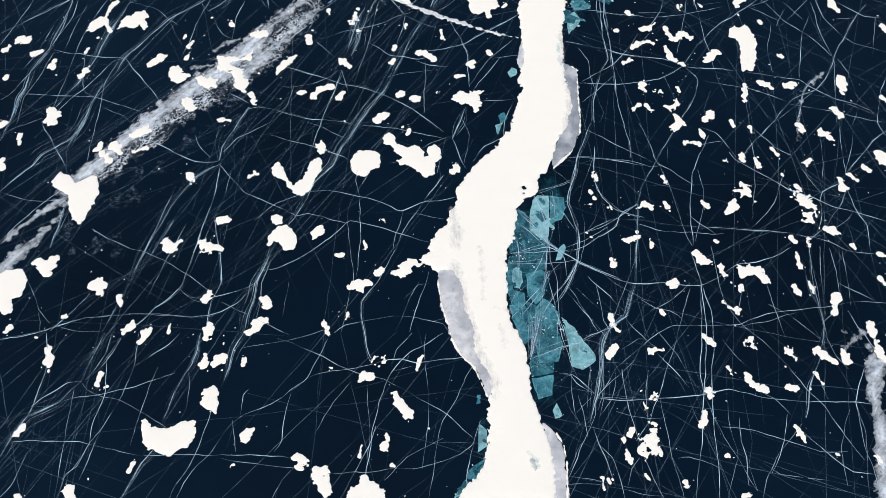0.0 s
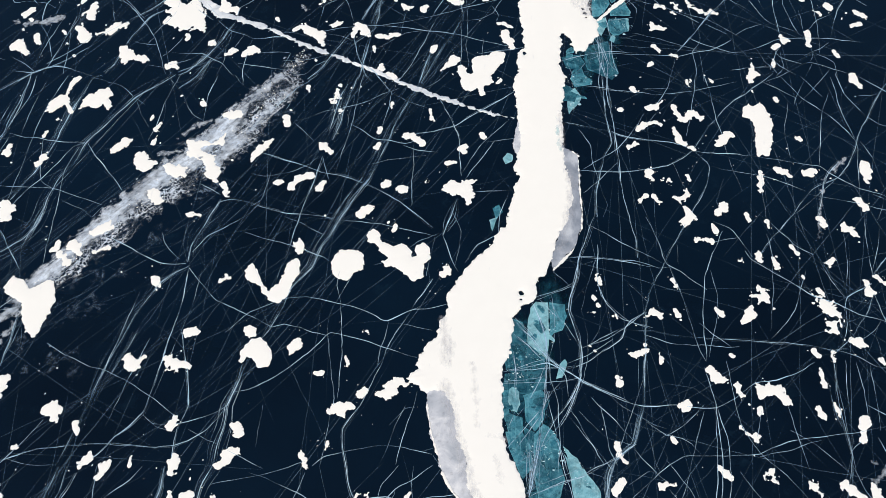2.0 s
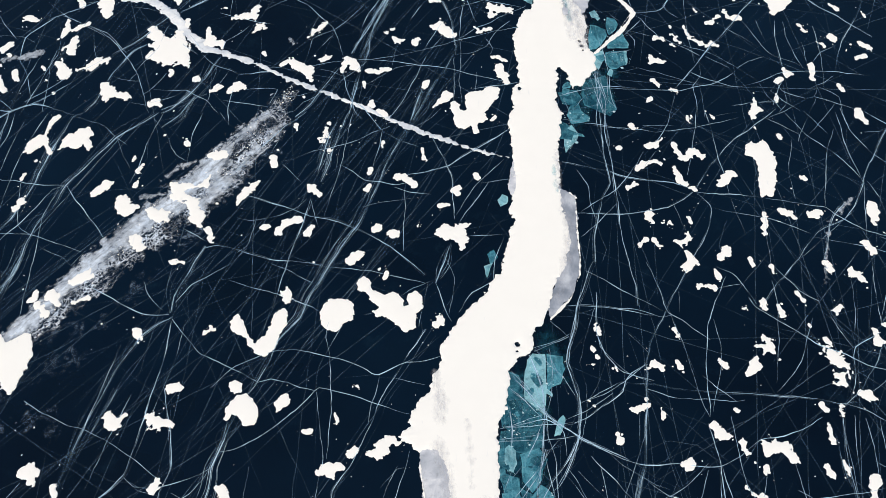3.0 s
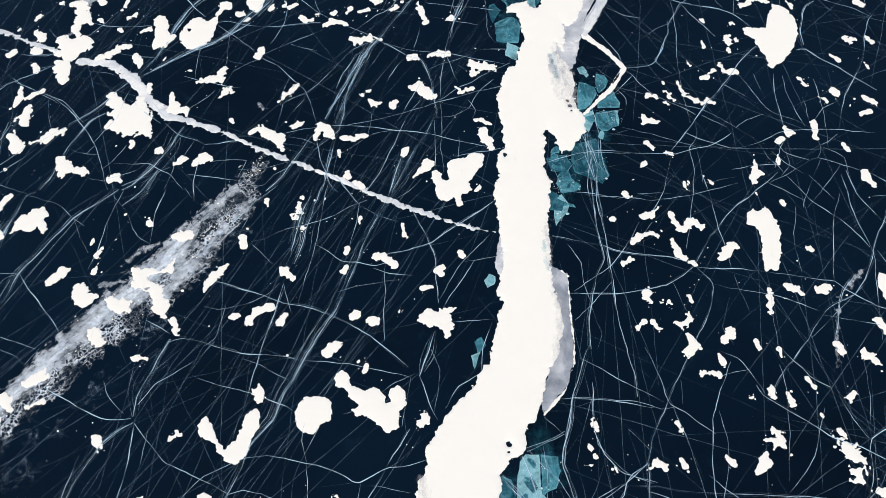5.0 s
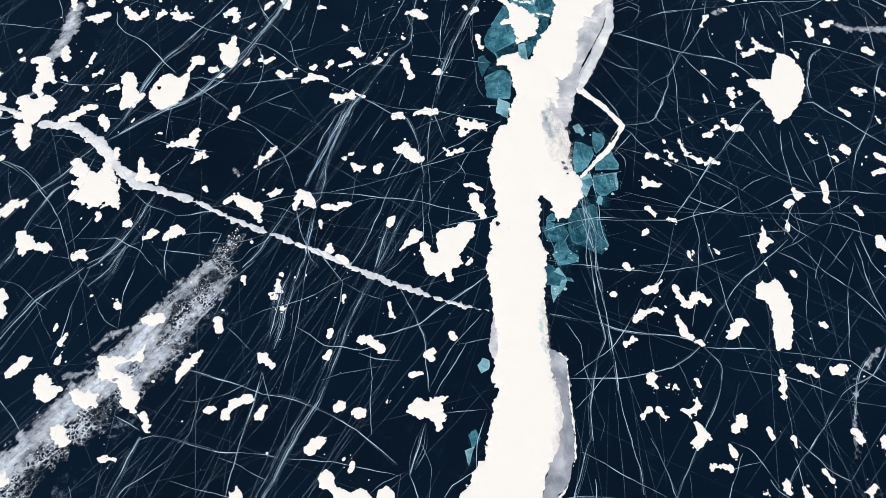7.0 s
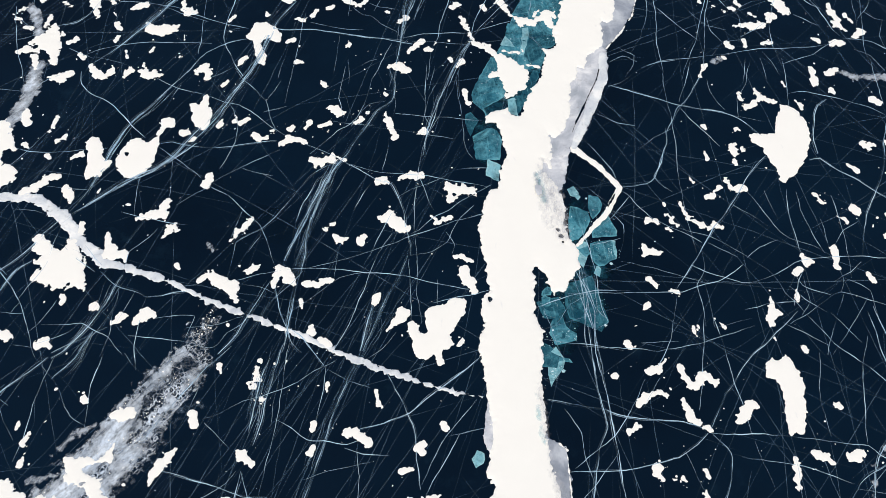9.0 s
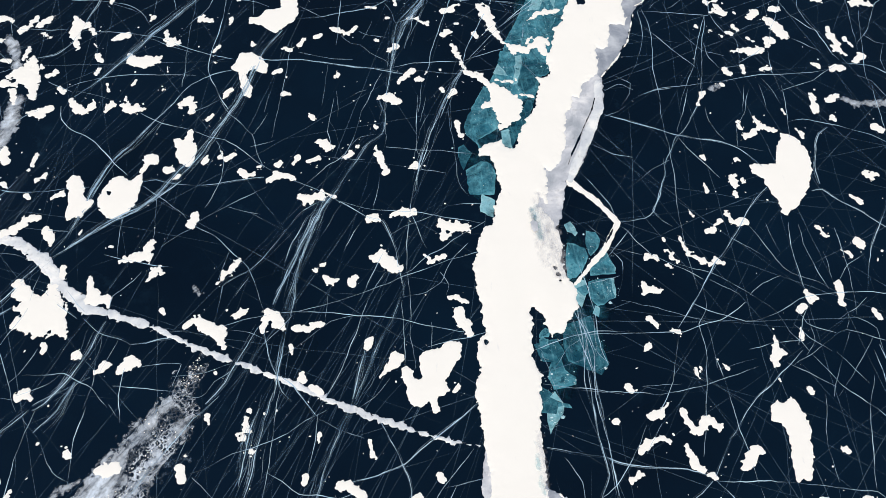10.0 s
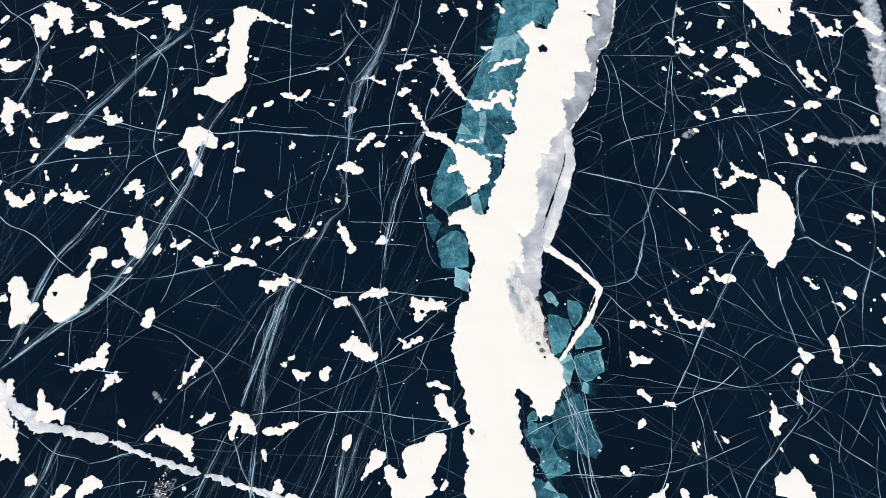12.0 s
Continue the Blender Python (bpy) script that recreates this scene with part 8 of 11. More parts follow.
snow_patch(((19.48, 46.3, 19.81, 46.65, 0.89, 0.79), (19.92, 46.76, 20.24, 46.4, 0.5, 0.3), (19.69, 47.12, 19.58, 47.6, 0.4, 0.25),))
snow_patch(((-3.54, 23.27, -3.3, 22.76, 0.46, 0.58), (-3.3, 22.76, -2.67, 21.84, 0.67, 0.58),))
snow_patch(((-25.2, 54.2, -24.34, 55.09, 0.52, 0.74), (-24.34, 55.09, -23.83, 55.33, 0.53, 0.37),))
snow_patch(((2.31, 79.78, 2.54, 78.85, 0.35, 0.54), (2.54, 78.73, 2.93, 77.5, 0.64, 0.44),))
snow_patch(((-8.51, 54.24, -8.1, 53.84, 0.73, 0.83), (-8.11, 53.97, -7.8, 53.58, 0.73, 0.42),))
snow_patch(((22.95, 53.22, 23.45, 53.59, 0.31, 0.62), (23.47, 53.72, 24.22, 54.35, 0.73, 0.62),))
snow_patch(((-1.61, 55.09, -1.21, 54.95, 0.68, 0.73), (-1.07, 54.68, -0.53, 54.28, 0.63, 0.63),))
snow_patch(((-0.24, 91.77, 0.13, 91.59, 0.36, 0.45), (0.13, 91.59, 0.84, 91.07, 0.36, 0.45), (0.85, 91.12, 1.61, 91.74, 0.45, 0.46),))
snow_patch(((-26.98, 45.57, -26.54, 45.16, 0.79, 0.69), (-26.71, 45.34, -26.29, 44.75, 0.59, 0.3),))
snow_patch(((19.15, 34.21, 19.47, 33.51, 0.45, 0.72), (19.47, 33.51, 19.97, 33.45, 0.81, 0.45),))
snow_patch(((27.47, 62.13, 27.41, 61.35, 0.18, 0.26), (27.37, 61.01, 26.91, 59.84, 0.35, 0.61), (27.33, 60.53, 27.81, 60.45, 0.61, 0.26),))
snow_patch(((-25.05, 82.25, -24.88, 81.62, 0.7, 0.79), (-25.02, 82.75, -25.07, 82.38, 0.4, 0.6),))
snow_patch(((-22.09, 27.81, -21.77, 28.39, 0.52, 0.79), (-21.78, 28.48, -21.59, 28.83, 0.61, 0.26), (-22.14, 27.59, -21.92, 27.76, 0.26, 0.44),))
snow_patch(((23.28, 39.9, 23.84, 39.56, 0.38, 0.57), (24.05, 40.2, 24.16, 39.34, 0.38, 0.47), (23.4, 39.57, 23.82, 40.42, 0.28, 0.24),), True)
snow_patch(((-30.09, 78.59, -29.54, 77.96, 0.39, 0.77), (-29.49, 77.66, -29.36, 78.24, 0.67, 0.39),))
snow_patch(((26.56, 25.91, 26.98, 25.64, 0.51, 0.68), (26.98, 25.64, 27.52, 25.19, 0.68, 0.51),))
snow_patch(((35.54, 60.27, 35.53, 59.69, 0.44, 0.69), (35.45, 59.46, 35.88, 58.95, 0.69, 0.52),))
snow_patch(((-5.76, 77.78, -5.08, 78.09, 0.39, 0.49), (-5.08, 78.21, -3.93, 77.77, 0.58, 0.39),))
snow_patch(((22.19, 37.8, 22.72, 38.31, 0.37, 0.84), (22.74, 38.42, 22.91, 38.84, 0.75, 0.38),))
snow_patch(((-1.9, 80.9, -1.35, 80.36, 0.4, 0.79), (-1.34, 80.61, -1.07, 80.22, 0.69, 0.4),))
snow_patch(((3.09, 73.82, 3.64, 74.06, 0.38, 0.67), (3.63, 73.95, 4.53, 73.88, 0.57, 0.47),))
snow_patch(((-21.5, 50.19, -21, 49.2, 0.82, 0.61),))
snow_patch(((-1.78, 100.64, -1.08, 99.9, 0.29, 0.38), (-1.09, 99.78, -0.24, 99.25, 0.48, 0.33), (-0.24, 99.25, 0.4, 98.89, 0.29, 0.19),))
snow_patch(((29.55, 36.06, 30.02, 35.85, 0.64, 0.73), (30.05, 35.95, 30.55, 35.53, 0.64, 0.23),))
snow_patch(((16.9, 54.96, 17.56, 55.46, 0.31, 0.47), (17.57, 55.53, 18.48, 55.7, 0.42, 0.42), (18.48, 55.7, 18.89, 55.43, 0.32, 0.21),))
snow_patch(((26.7, 71.51, 26.89, 70.76, 0.28, 0.42), (26.84, 70.55, 27.54, 70.49, 0.37, 0.56), (27.57, 70.6, 27.9, 70.47, 0.47, 0.37),))
snow_patch(((15.47, 90.88, 16.26, 91.41, 0.28, 0.37), (16.29, 91.58, 18.03, 91.7, 0.46, 0.28),))
snow_patch(((-15.5, 63.9, -15.12, 64.36, 0.26, 0.62), (-15.13, 64.46, -14.56, 64.56, 0.71, 0.62),))
snow_patch(((30.87, 26.69, 31.12, 25.45, 0.21, 0.68), (31.1, 25.37, 31.14, 24.93, 0.59, 0.42),))
snow_patch(((-28.71, 27.3, -28.46, 26.67, 0.52, 0.69), (-28.7, 27.65, -28.64, 27.38, 0.31, 0.43), (-28.45, 26.41, -28.32, 26.19, 0.52, 0.26),))
snow_patch(((-15.04, 104.28, -14.5, 103.56, 0.39, 0.67), (-14.37, 103.41, -13.92, 103.57, 0.58, 0.39),))
snow_patch(((31.27, 45.51, 31.94, 44.8, 0.39, 0.59), (31.19, 45.17, 31.82, 45.27, 0.29, 0.59),))
snow_patch(((32.82, 64.96, 32.71, 64.25, 0.54, 0.45), (32.71, 64.25, 32.6, 63.55, 0.45, 0.53),))
snow_patch(((-37.21, 57.58, -36.5, 57.56, 0.86, 0.75),))
snow_patch(((15.28, 38.29, 15.87, 38.7, 0.37, 0.61), (15.87, 38.7, 16.37, 38.47, 0.61, 0.47),))
snow_patch(((-16.38, 57.52, -15.58, 57.63, 0.75, 0.75),))
snow_patch(((27.28, 50.81, 27.8, 50.55, 0.51, 0.66), (27.79, 50.49, 28.2, 50.1, 0.61, 0.3),))
snow_patch(((18.71, 27.34, 18.98, 26.97, 0.52, 0.64), (18.98, 26.97, 19.3, 26.43, 0.64, 0.34),))
snow_patch(((-25.35, 16.93, -25.12, 17.3, 0.56, 0.48), (-25.18, 16.81, -25.03, 16.43, 0.64, 0.64),))
snow_patch(((36.12, 80.97, 35.81, 79.47, 0.45, 0.6),))
snow_patch(((30.57, 64.62, 30.67, 64, 0.45, 0.72), (30.64, 63.9, 31.03, 64.07, 0.54, 0.36),))
snow_patch(((-35.35, 69.29, -34.86, 69.8, 0.63, 0.73), (-34.76, 68.81, -34.62, 68.61, 0.31, 0.26),))
snow_patch(((-21.39, 75.46, -21.1, 74.76, 0.38, 0.66), (-21.08, 74.64, -20.86, 74.18, 0.57, 0.28),))
snow_patch(((28.95, 30.21, 28.67, 29.56, 0.62, 0.39), (28.67, 29.56, 28.56, 28.92, 0.39, 0.44),))
snow_patch(((-13.34, 31.04, -13.14, 30.66, 0.71, 0.71), (-13.06, 30.66, -12.8, 30.56, 0.53, 0.27),))
snow_patch(((-4.17, 65.74, -3.41, 65.74, 0.36, 0.45), (-3.41, 65.74, -2.48, 65.92, 0.45, 0.36),))
snow_patch(((-17.28, 28.01, -17.18, 28.59, 0.35, 0.79), (-17.21, 28.82, -17.34, 29.28, 0.61, 0.22),))
snow_patch(((-23.63, 94.79, -22.87, 95.46, 0.49, 0.39), (-22.93, 95.15, -22.71, 95.76, 0.39, 0.3),))
snow_patch(((-16.55, 25.83, -16.19, 26.21, 0.3, 0.6), (-16.2, 26.3, -15.82, 26.55, 0.69, 0.43),))
snow_patch(((-35.55, 55.87, -35.01, 56.18, 0.85, 0.64),))
snow_patch(((19.54, 66.62, 19.83, 66.07, 0.27, 0.54), (19.8, 65.92, 20.42, 65.77, 0.63, 0.36),), True)
snow_patch(((-6.1, 24.38, -5.79, 24.76, 0.25, 0.59), (-5.8, 24.84, -5.31, 24.75, 0.68, 0.42),))
snow_patch(((-33.91, 72.99, -33.23, 72.56, 0.75, 0.53),))
snow_patch(((-4.14, 90.14, -3.73, 89.96, 0.36, 0.45), (-3.72, 90.06, -3.07, 90.31, 0.18, 0.22), (-3.07, 90.31, -2.5, 91, 0.36, 0.27),))
snow_patch(((-31.01, 53.08, -30.65, 53.84, 0.63, 0.63),))
snow_patch(((-10.15, 18.97, -9.76, 18.77, 0.49, 0.65), (-10.04, 18.35, -9.8, 18.19, 0.56, 0.4),))
snow_patch(((19.88, 55, 20.04, 54.08, 0.37, 0.42), (20, 53.82, 20.54, 53.48, 0.42, 0.31),))
snow_patch(((4.54, 85.72, 5.09, 86.29, 0.22, 0.53), (5.1, 86.39, 5.71, 86.79, 0.44, 0.35),))
snow_patch(((-25.25, 94.27, -24.88, 94.61, 0.49, 0.39), (-24.61, 94.58, -23.99, 95.7, 0.2, 0.39),))
snow_patch(((-9.83, 45.11, -9.81, 44.65, 0.79, 0.74),))
snow_patch(((-17.08, 64.11, -16.49, 64.46, 0.35, 0.62), (-16.49, 64.46, -16.09, 64.53, 0.53, 0.26),))
snow_patch(((-9.84, 36.45, -9.52, 36.95, 0.65, 0.74),))
snow_patch(((-33.8, 66.72, -33.42, 66.01, 0.72, 0.51),))
snow_patch(((22.02, 46.94, 22.56, 47.4, 0.6, 0.7),))
snow_patch(((0.86, 42.12, 1.14, 42.56, 0.48, 0.68), (1.14, 42.34, 1.36, 42.22, 0.48, 0.29),))
snow_patch(((-27.78, 44.79, -27.1, 44.03, 0.49, 0.59),))
snow_patch(((-9.07, 69.93, -8.65, 70.54, 0.23, 0.42), (-8.65, 70.54, -7.92, 71.14, 0.46, 0.28),), True)
snow_patch(((-7.69, 78.77, -7.28, 78.37, 0.39, 0.58), (-7.28, 78.49, -6.82, 78.46, 0.39, 0.39),))
snow_patch(((-11.24, 74.59, -10.91, 75.42, 0.57, 0.57),))
snow_patch(((-17.79, 92.54, -17.17, 92.74, 0.27, 0.54), (-17.17, 92.84, -16.55, 92.83, 0.36, 0.45),))
snow_patch(((31.63, 40.76, 31.78, 39.89, 0.47, 0.66),))
snow_patch(((25.96, 50.73, 25.71, 48.88, 0.36, 0.35),))
snow_patch(((33.43, 89.29, 33.93, 89.66, 0.47, 0.85),))
snow_patch(((38.42, 83.3, 39.22, 83.36, 0.54, 0.64),))
snow_patch(((19.22, 48.09, 20.02, 48.68, 0.4, 0.45), (18.77, 48.59, 19.18, 48.09, 0.15, 0.3),), True)
snow_patch(((13.96, 35.34, 14.5, 35.53, 0.37, 0.46), (14.5, 35.53, 15.05, 35.72, 0.46, 0.37),))
snow_patch(((-19.93, 72.02, -20.07, 71.28, 0.56, 0.65),))
snow_patch(((8.84, 92.71, 9.38, 92.73, 0.37, 0.65), (9.65, 93.02, 10.14, 93.27, 0.37, 0.28),))
snow_patch(((29.46, 50.44, 30, 50.49, 0.66, 0.71),))
snow_patch(((-7.56, 58.76, -7.39, 59.79, 0.54, 0.32), (-7.76, 58.63, -7.56, 58.48, 0.32, 0.27),), True)
snow_patch(((24.3, 26.31, 24.53, 25.87, 0.38, 0.6), (24.51, 25.78, 24.92, 25.42, 0.51, 0.21),))
snow_patch(((-21.94, 62.93, -21.48, 63.18, 0.43, 0.61), (-21.46, 62.99, -21.11, 62.78, 0.44, 0.26),))
snow_patch(((-5.33, 47.57, -4.68, 48.15, 0.5, 0.6),))
snow_patch(((11.94, 19.74, 12.09, 19.06, 0.24, 0.32), (12.09, 19.06, 12.23, 18.4, 0.4, 0.48),))
snow_patch(((37.25, 80.37, 37.88, 80.71, 0.6, 0.6),))
snow_patch(((5.89, 92.15, 6.63, 92.12, 0.37, 0.28), (6.68, 91.89, 7.31, 91.43, 0.32, 0.41),))
snow_patch(((28.46, 25.78, 28.45, 25.08, 0.6, 0.59),))
snow_patch(((-10.8, 93.95, -10.12, 93.77, 0.55, 0.64),))
snow_patch(((4.95, 70.35, 5.36, 70.05, 0.23, 0.37), (5.34, 69.78, 6.24, 70.09, 0.37, 0.37),))
snow_patch(((-33.74, 54.31, -33.67, 54.96, 0.68, 0.53),))
snow_patch(((-17.72, 31.15, -17.42, 31.52, 0.71, 0.63),))
snow_patch(((-16.12, 50.66, -15.64, 50.03, 0.41, 0.41), (-15.88, 50.03, -15.75, 49.66, 0.41, 0.25),))
snow_patch(((18.08, 57.19, 18.7, 57.31, 0.42, 0.53), (18.81, 57.44, 19.27, 57.84, 0.32, 0.16),))
snow_patch(((16.8, 31.64, 17.24, 31.72, 0.45, 0.62), (16.93, 31.35, 17.27, 31.34, 0.36, 0.31),))
snow_patch(((-24.43, 63.97, -23.91, 63.74, 0.53, 0.7),))
snow_patch(((1.52, 73.76, 1.96, 73.73, 0.66, 0.66),))
snow_patch(((30.86, 27.9, 30.91, 27.14, 0.56, 0.52),))
snow_patch(((-13.98, 70.67, -13.58, 71.17, 0.28, 0.46), (-13.59, 71.44, -13, 70.86, 0.28, 0.28),), True)
snow_patch(((-8.45, 50.2, -8.18, 50.68, 0.61, 0.61),))
snow_patch(((-2.06, 69.52, -1.56, 69.06, 0.23, 0.64), (-1.56, 68.95, -1.29, 69.15, 0.37, 0.28),))
snow_patch(((-4.96, 96.61, -4.49, 97.1, 0.56, 0.56),), True)
snow_patch(((-8.96, 85.65, -8.65, 86.24, 0.26, 0.6), (-8.65, 86.29, -8.31, 86.42, 0.43, 0.22),))
snow_patch(((-23.43, 28.52, -22.94, 29.05, 0.35, 0.53), (-22.95, 29.14, -22.84, 29.5, 0.35, 0.18),))
snow_patch(((23.83, 20.35, 24.03, 19.87, 0.33, 0.45), (24.03, 19.87, 24.28, 19.23, 0.45, 0.2),))
snow_patch(((-18.14, 96.51, -17.81, 97.12, 0.27, 0.41), (-17.81, 97.23, -17.56, 97.75, 0.41, 0.28),))
snow_patch(((-17.43, 37.98, -16.92, 38.12, 0.66, 0.56),))
snow_patch(((14.16, 22.61, 14.59, 22.85, 0.33, 0.58), (14.56, 22.6, 14.75, 22.85, 0.42, 0.33),))
snow_patch(((-21.4, 100.79, -21.07, 101.19, 0.56, 0.66),))
snow_patch(((20.57, 30.03, 20.97, 29.47, 0.26, 0.22), (20.97, 29.47, 21.35, 29.27, 0.18, 0.35), (21.45, 29.36, 21.55, 28.99, 0.44, 0.26),))
snow_patch(((-4.36, 19.55, -4.06, 20.02, 0.57, 0.41), (-4.06, 20.09, -4.14, 20.42, 0.33, 0.2),))
snow_patch(((-11.53, 57.17, -11.38, 56.3, 0.53, 0.42),))
snow_patch(((-13.03, 38.13, -12.75, 38.01, 0.7, 0.7),))
snow_patch(((-24.6, 91.18, -24.34, 92.11, 0.19, 0.48), (-24.34, 92.11, -24.3, 92.53, 0.39, 0.19),))
snow_patch(((32.91, 47.72, 33.22, 47.05, 0.5, 0.54),))
snow_patch(((40.48, 83.89, 41.11, 84.31, 0.37, 0.64),))
snow_patch(((6.32, 66.91, 6.83, 66.87, 0.27, 0.41), (6.83, 66.77, 7.43, 66.31, 0.36, 0.27),))
snow_patch(((37.65, 67.13, 38.35, 66.55, 0.37, 0.55),))
snow_patch(((37.77, 73.49, 38.07, 72.95, 0.43, 0.43), (38.28, 73.34, 38.6, 73.2, 0.38, 0.19),))
snow_patch(((-15.24, 98.45, -14.81, 98.83, 0.28, 0.47), (-14.81, 98.83, -14.37, 99.1, 0.37, 0.28),))
snow_patch(((-19.3, 85.6, -19, 86.02, 0.34, 0.59), (-18.93, 86.2, -18.81, 86.37, 0.43, 0.26),))
snow_patch(((21.09, 24.31, 21.29, 23.71, 0.42, 0.5), (21.36, 23.62, 21.77, 23.31, 0.17, 0.17),))
snow_patch(((-34.98, 46.84, -34.75, 45.96, 0.55, 0.35),))
snow_patch(((-17.89, 85.43, -17.58, 85.85, 0.34, 0.6), (-17.43, 86.11, -17.19, 85.97, 0.34, 0.26),))
snow_patch(((39.3, 56.98, 39.54, 56.36, 0.53, 0.53),))
snow_patch(((-24.18, 31.59, -24.02, 31.11, 0.45, 0.58), (-24.03, 30.93, -23.95, 30.69, 0.27, 0.18),))
snow_patch(((-23.1, 80.64, -22.83, 81.47, 0.3, 0.49), (-22.85, 81.6, -22.69, 81.83, 0.25, 0.15),))
snow_patch(((14.62, 97.64, 14.93, 97.1, 0.48, 0.58),))
snow_patch(((6.59, 100.16, 7.16, 99.68, 0.48, 0.48),))
snow_patch(((-4.94, 98.12, -4.45, 98.74, 0.47, 0.47),), True)
snow_patch(((-18.49, 47.99, -18.01, 47.97, 0.5, 0.4), (-18.01, 47.97, -17.34, 47.9, 0.25, 0.15),))
snow_patch(((6, 85.91, 6.4, 85.83, 0.44, 0.53), (6.53, 86.11, 6.81, 86.48, 0.26, 0.22),))
snow_patch(((-25.24, 44.84, -24.29, 45.27, 0.39, 0.4),))
snow_patch(((8.57, 81.47, 8.52, 80.75, 0.26, 0.3), (8.5, 80.66, 8.89, 80.11, 0.3, 0.3),))
snow_patch(((17.57, 20.81, 17.82, 21.38, 0.41, 0.49), (17.53, 20.57, 17.57, 20.33, 0.25, 0.16),))
snow_patch(((-30, 76.44, -29.55, 76.4, 0.57, 0.57),))
snow_patch(((21.81, 23.1, 22.3, 23.18, 0.38, 0.5), (22.28, 23.09, 22.49, 22.92, 0.42, 0.17),))
snow_patch(((-29.56, 74.82, -29.36, 74.14, 0.47, 0.47),))
snow_patch(((12.22, 29.12, 12.22, 28.35, 0.26, 0.39), (12.28, 28.21, 12.73, 27.84, 0.26, 0.17),))
snow_patch(((29.35, 42.26, 29.81, 42.69, 0.48, 0.38), (29.9, 42.69, 30.03, 42.46, 0.19, 0.19),))
snow_patch(((44.54, 83.94, 44.89, 83.48, 0.46, 0.55),))
snow_patch(((26.91, 33.92, 26.83, 32.74, 0.32, 0.36),))
snow_patch(((-13.7, 20.55, -13.57, 20.87, 0.7, 0.49),))
snow_patch(((14.72, 26.19, 14.99, 26.36, 0.51, 0.43), (15.06, 26.27, 15.62, 26.25, 0.26, 0.17),))
snow_patch(((17.12, 50.48, 17.37, 50.97, 0.36, 0.46), (17.29, 50.35, 17.47, 50.22, 0.3, 0.25),))
snow_patch(((-20.27, 42.45, -20.13, 42.01, 0.58, 0.48),))
snow_patch(((32.89, 69.38, 33.26, 68.75, 0.46, 0.42),))
snow_patch(((39.77, 77.55, 40.27, 77.14, 0.44, 0.49),))
snow_patch(((-15.59, 42, -14.99, 42.43, 0.43, 0.44),))
snow_patch(((-35.86, 44.27, -35.7, 43.59, 0.49, 0.39),))
snow_patch(((20.81, 32.89, 21.12, 32.2, 0.4, 0.45),))
snow_patch(((-2.21, 49.72, -1.73, 49.89, 0.51, 0.51),))
snow_patch(((28.16, 74.56, 27.86, 72.84, 0.19, 0.29),), True)
snow_patch(((-8.85, 29.26, -8.75, 28.85, 0.35, 0.26), (-8.65, 28.62, -8.46, 27.98, 0.31, 0.26),))
snow_patch(((2.7, 53.47, 2.95, 53.79, 0.68, 0.42),))
snow_patch(((11.7, 25.91, 12.18, 26.56, 0.38, 0.43),))
snow_patch(((42.86, 81.37, 42.81, 80.64, 0.41, 0.45),))
snow_patch(((-4.29, 61.93, -3.79, 62.18, 0.22, 0.61), (-3.79, 62.47, -3.75, 62.56, 0.35, 0.22),))
snow_patch(((17.72, 97.55, 17.95, 96.89, 0.29, 0.58),))
snow_patch(((45.81, 87.98, 46.28, 87.42, 0.38, 0.47),))
snow_patch(((-31.97, 75.97, -31.54, 76.44, 0.4, 0.5),))
snow_patch(((31.8, 88.56, 31.99, 88.07, 0.37, 0.37), (31.2, 87.88, 31.51, 87.71, 0.28, 0.23),))
snow_patch(((35.24, 68.06, 35.46, 67.78, 0.55, 0.55),))
snow_patch(((-3.46, 50.3, -3.17, 50.67, 0.61, 0.41),))
snow_patch(((27.1, 81.07, 27.68, 81.99, 0.25, 0.4),))
snow_patch(((29.9, 84.28, 30.26, 83.78, 0.45, 0.45),))
snow_patch(((21.94, 68.72, 22.12, 67.85, 0.28, 0.23), (21.47, 67.68, 21.95, 67.44, 0.18, 0.27),), True)
snow_patch(((29.64, 46.14, 29.88, 45.55, 0.39, 0.49),))
snow_patch(((27.94, 35.49, 27.92, 34.59, 0.27, 0.45),))
snow_patch(((-29.58, 21.19, -29.33, 21.46, 0.5, 0.58),))
snow_patch(((23.9, 23.27, 24.36, 23.21, 0.42, 0.58),))
snow_patch(((-17.29, 25.93, -17.24, 26.59, 0.6, 0.26),))
snow_patch(((29.64, 79.17, 29.75, 78.42, 0.4, 0.39),))
snow_patch(((-28.13, 45.2, -27.95, 45.77, 0.49, 0.4),))
snow_patch(((-22.09, 54.89, -21.92, 55.54, 0.47, 0.37),))
snow_patch(((12.79, 97.75, 13.32, 98.08, 0.29, 0.58),))
snow_patch(((-22.51, 89.38, -21.88, 89.72, 0.24, 0.57),))
snow_patch(((-21.21, 77.93, -20.57, 78.29, 0.24, 0.29), (-20.51, 78.17, -20.37, 78.1, 0.39, 0.34),))
snow_patch(((8.49, 90.1, 8.9, 90.46, 0.36, 0.55),))
snow_patch(((-8.06, 67.14, -7.73, 67.43, 0.45, 0.54),))
snow_patch(((-22.36, 79.73, -21.84, 80, 0.39, 0.49),))
snow_patch(((-13.09, 79.41, -12.77, 79.5, 0.59, 0.49),))
snow_patch(((-2.3, 83.21, -2.14, 82.79, 0.55, 0.43),))
snow_patch(((-3.31, 61.48, -2.87, 61.07, 0.35, 0.52),))
snow_patch(((24.29, 43.23, 24.43, 42.72, 0.48, 0.43),))
snow_patch(((-36.71, 47.83, -36.38, 48.23, 0.5, 0.4),))
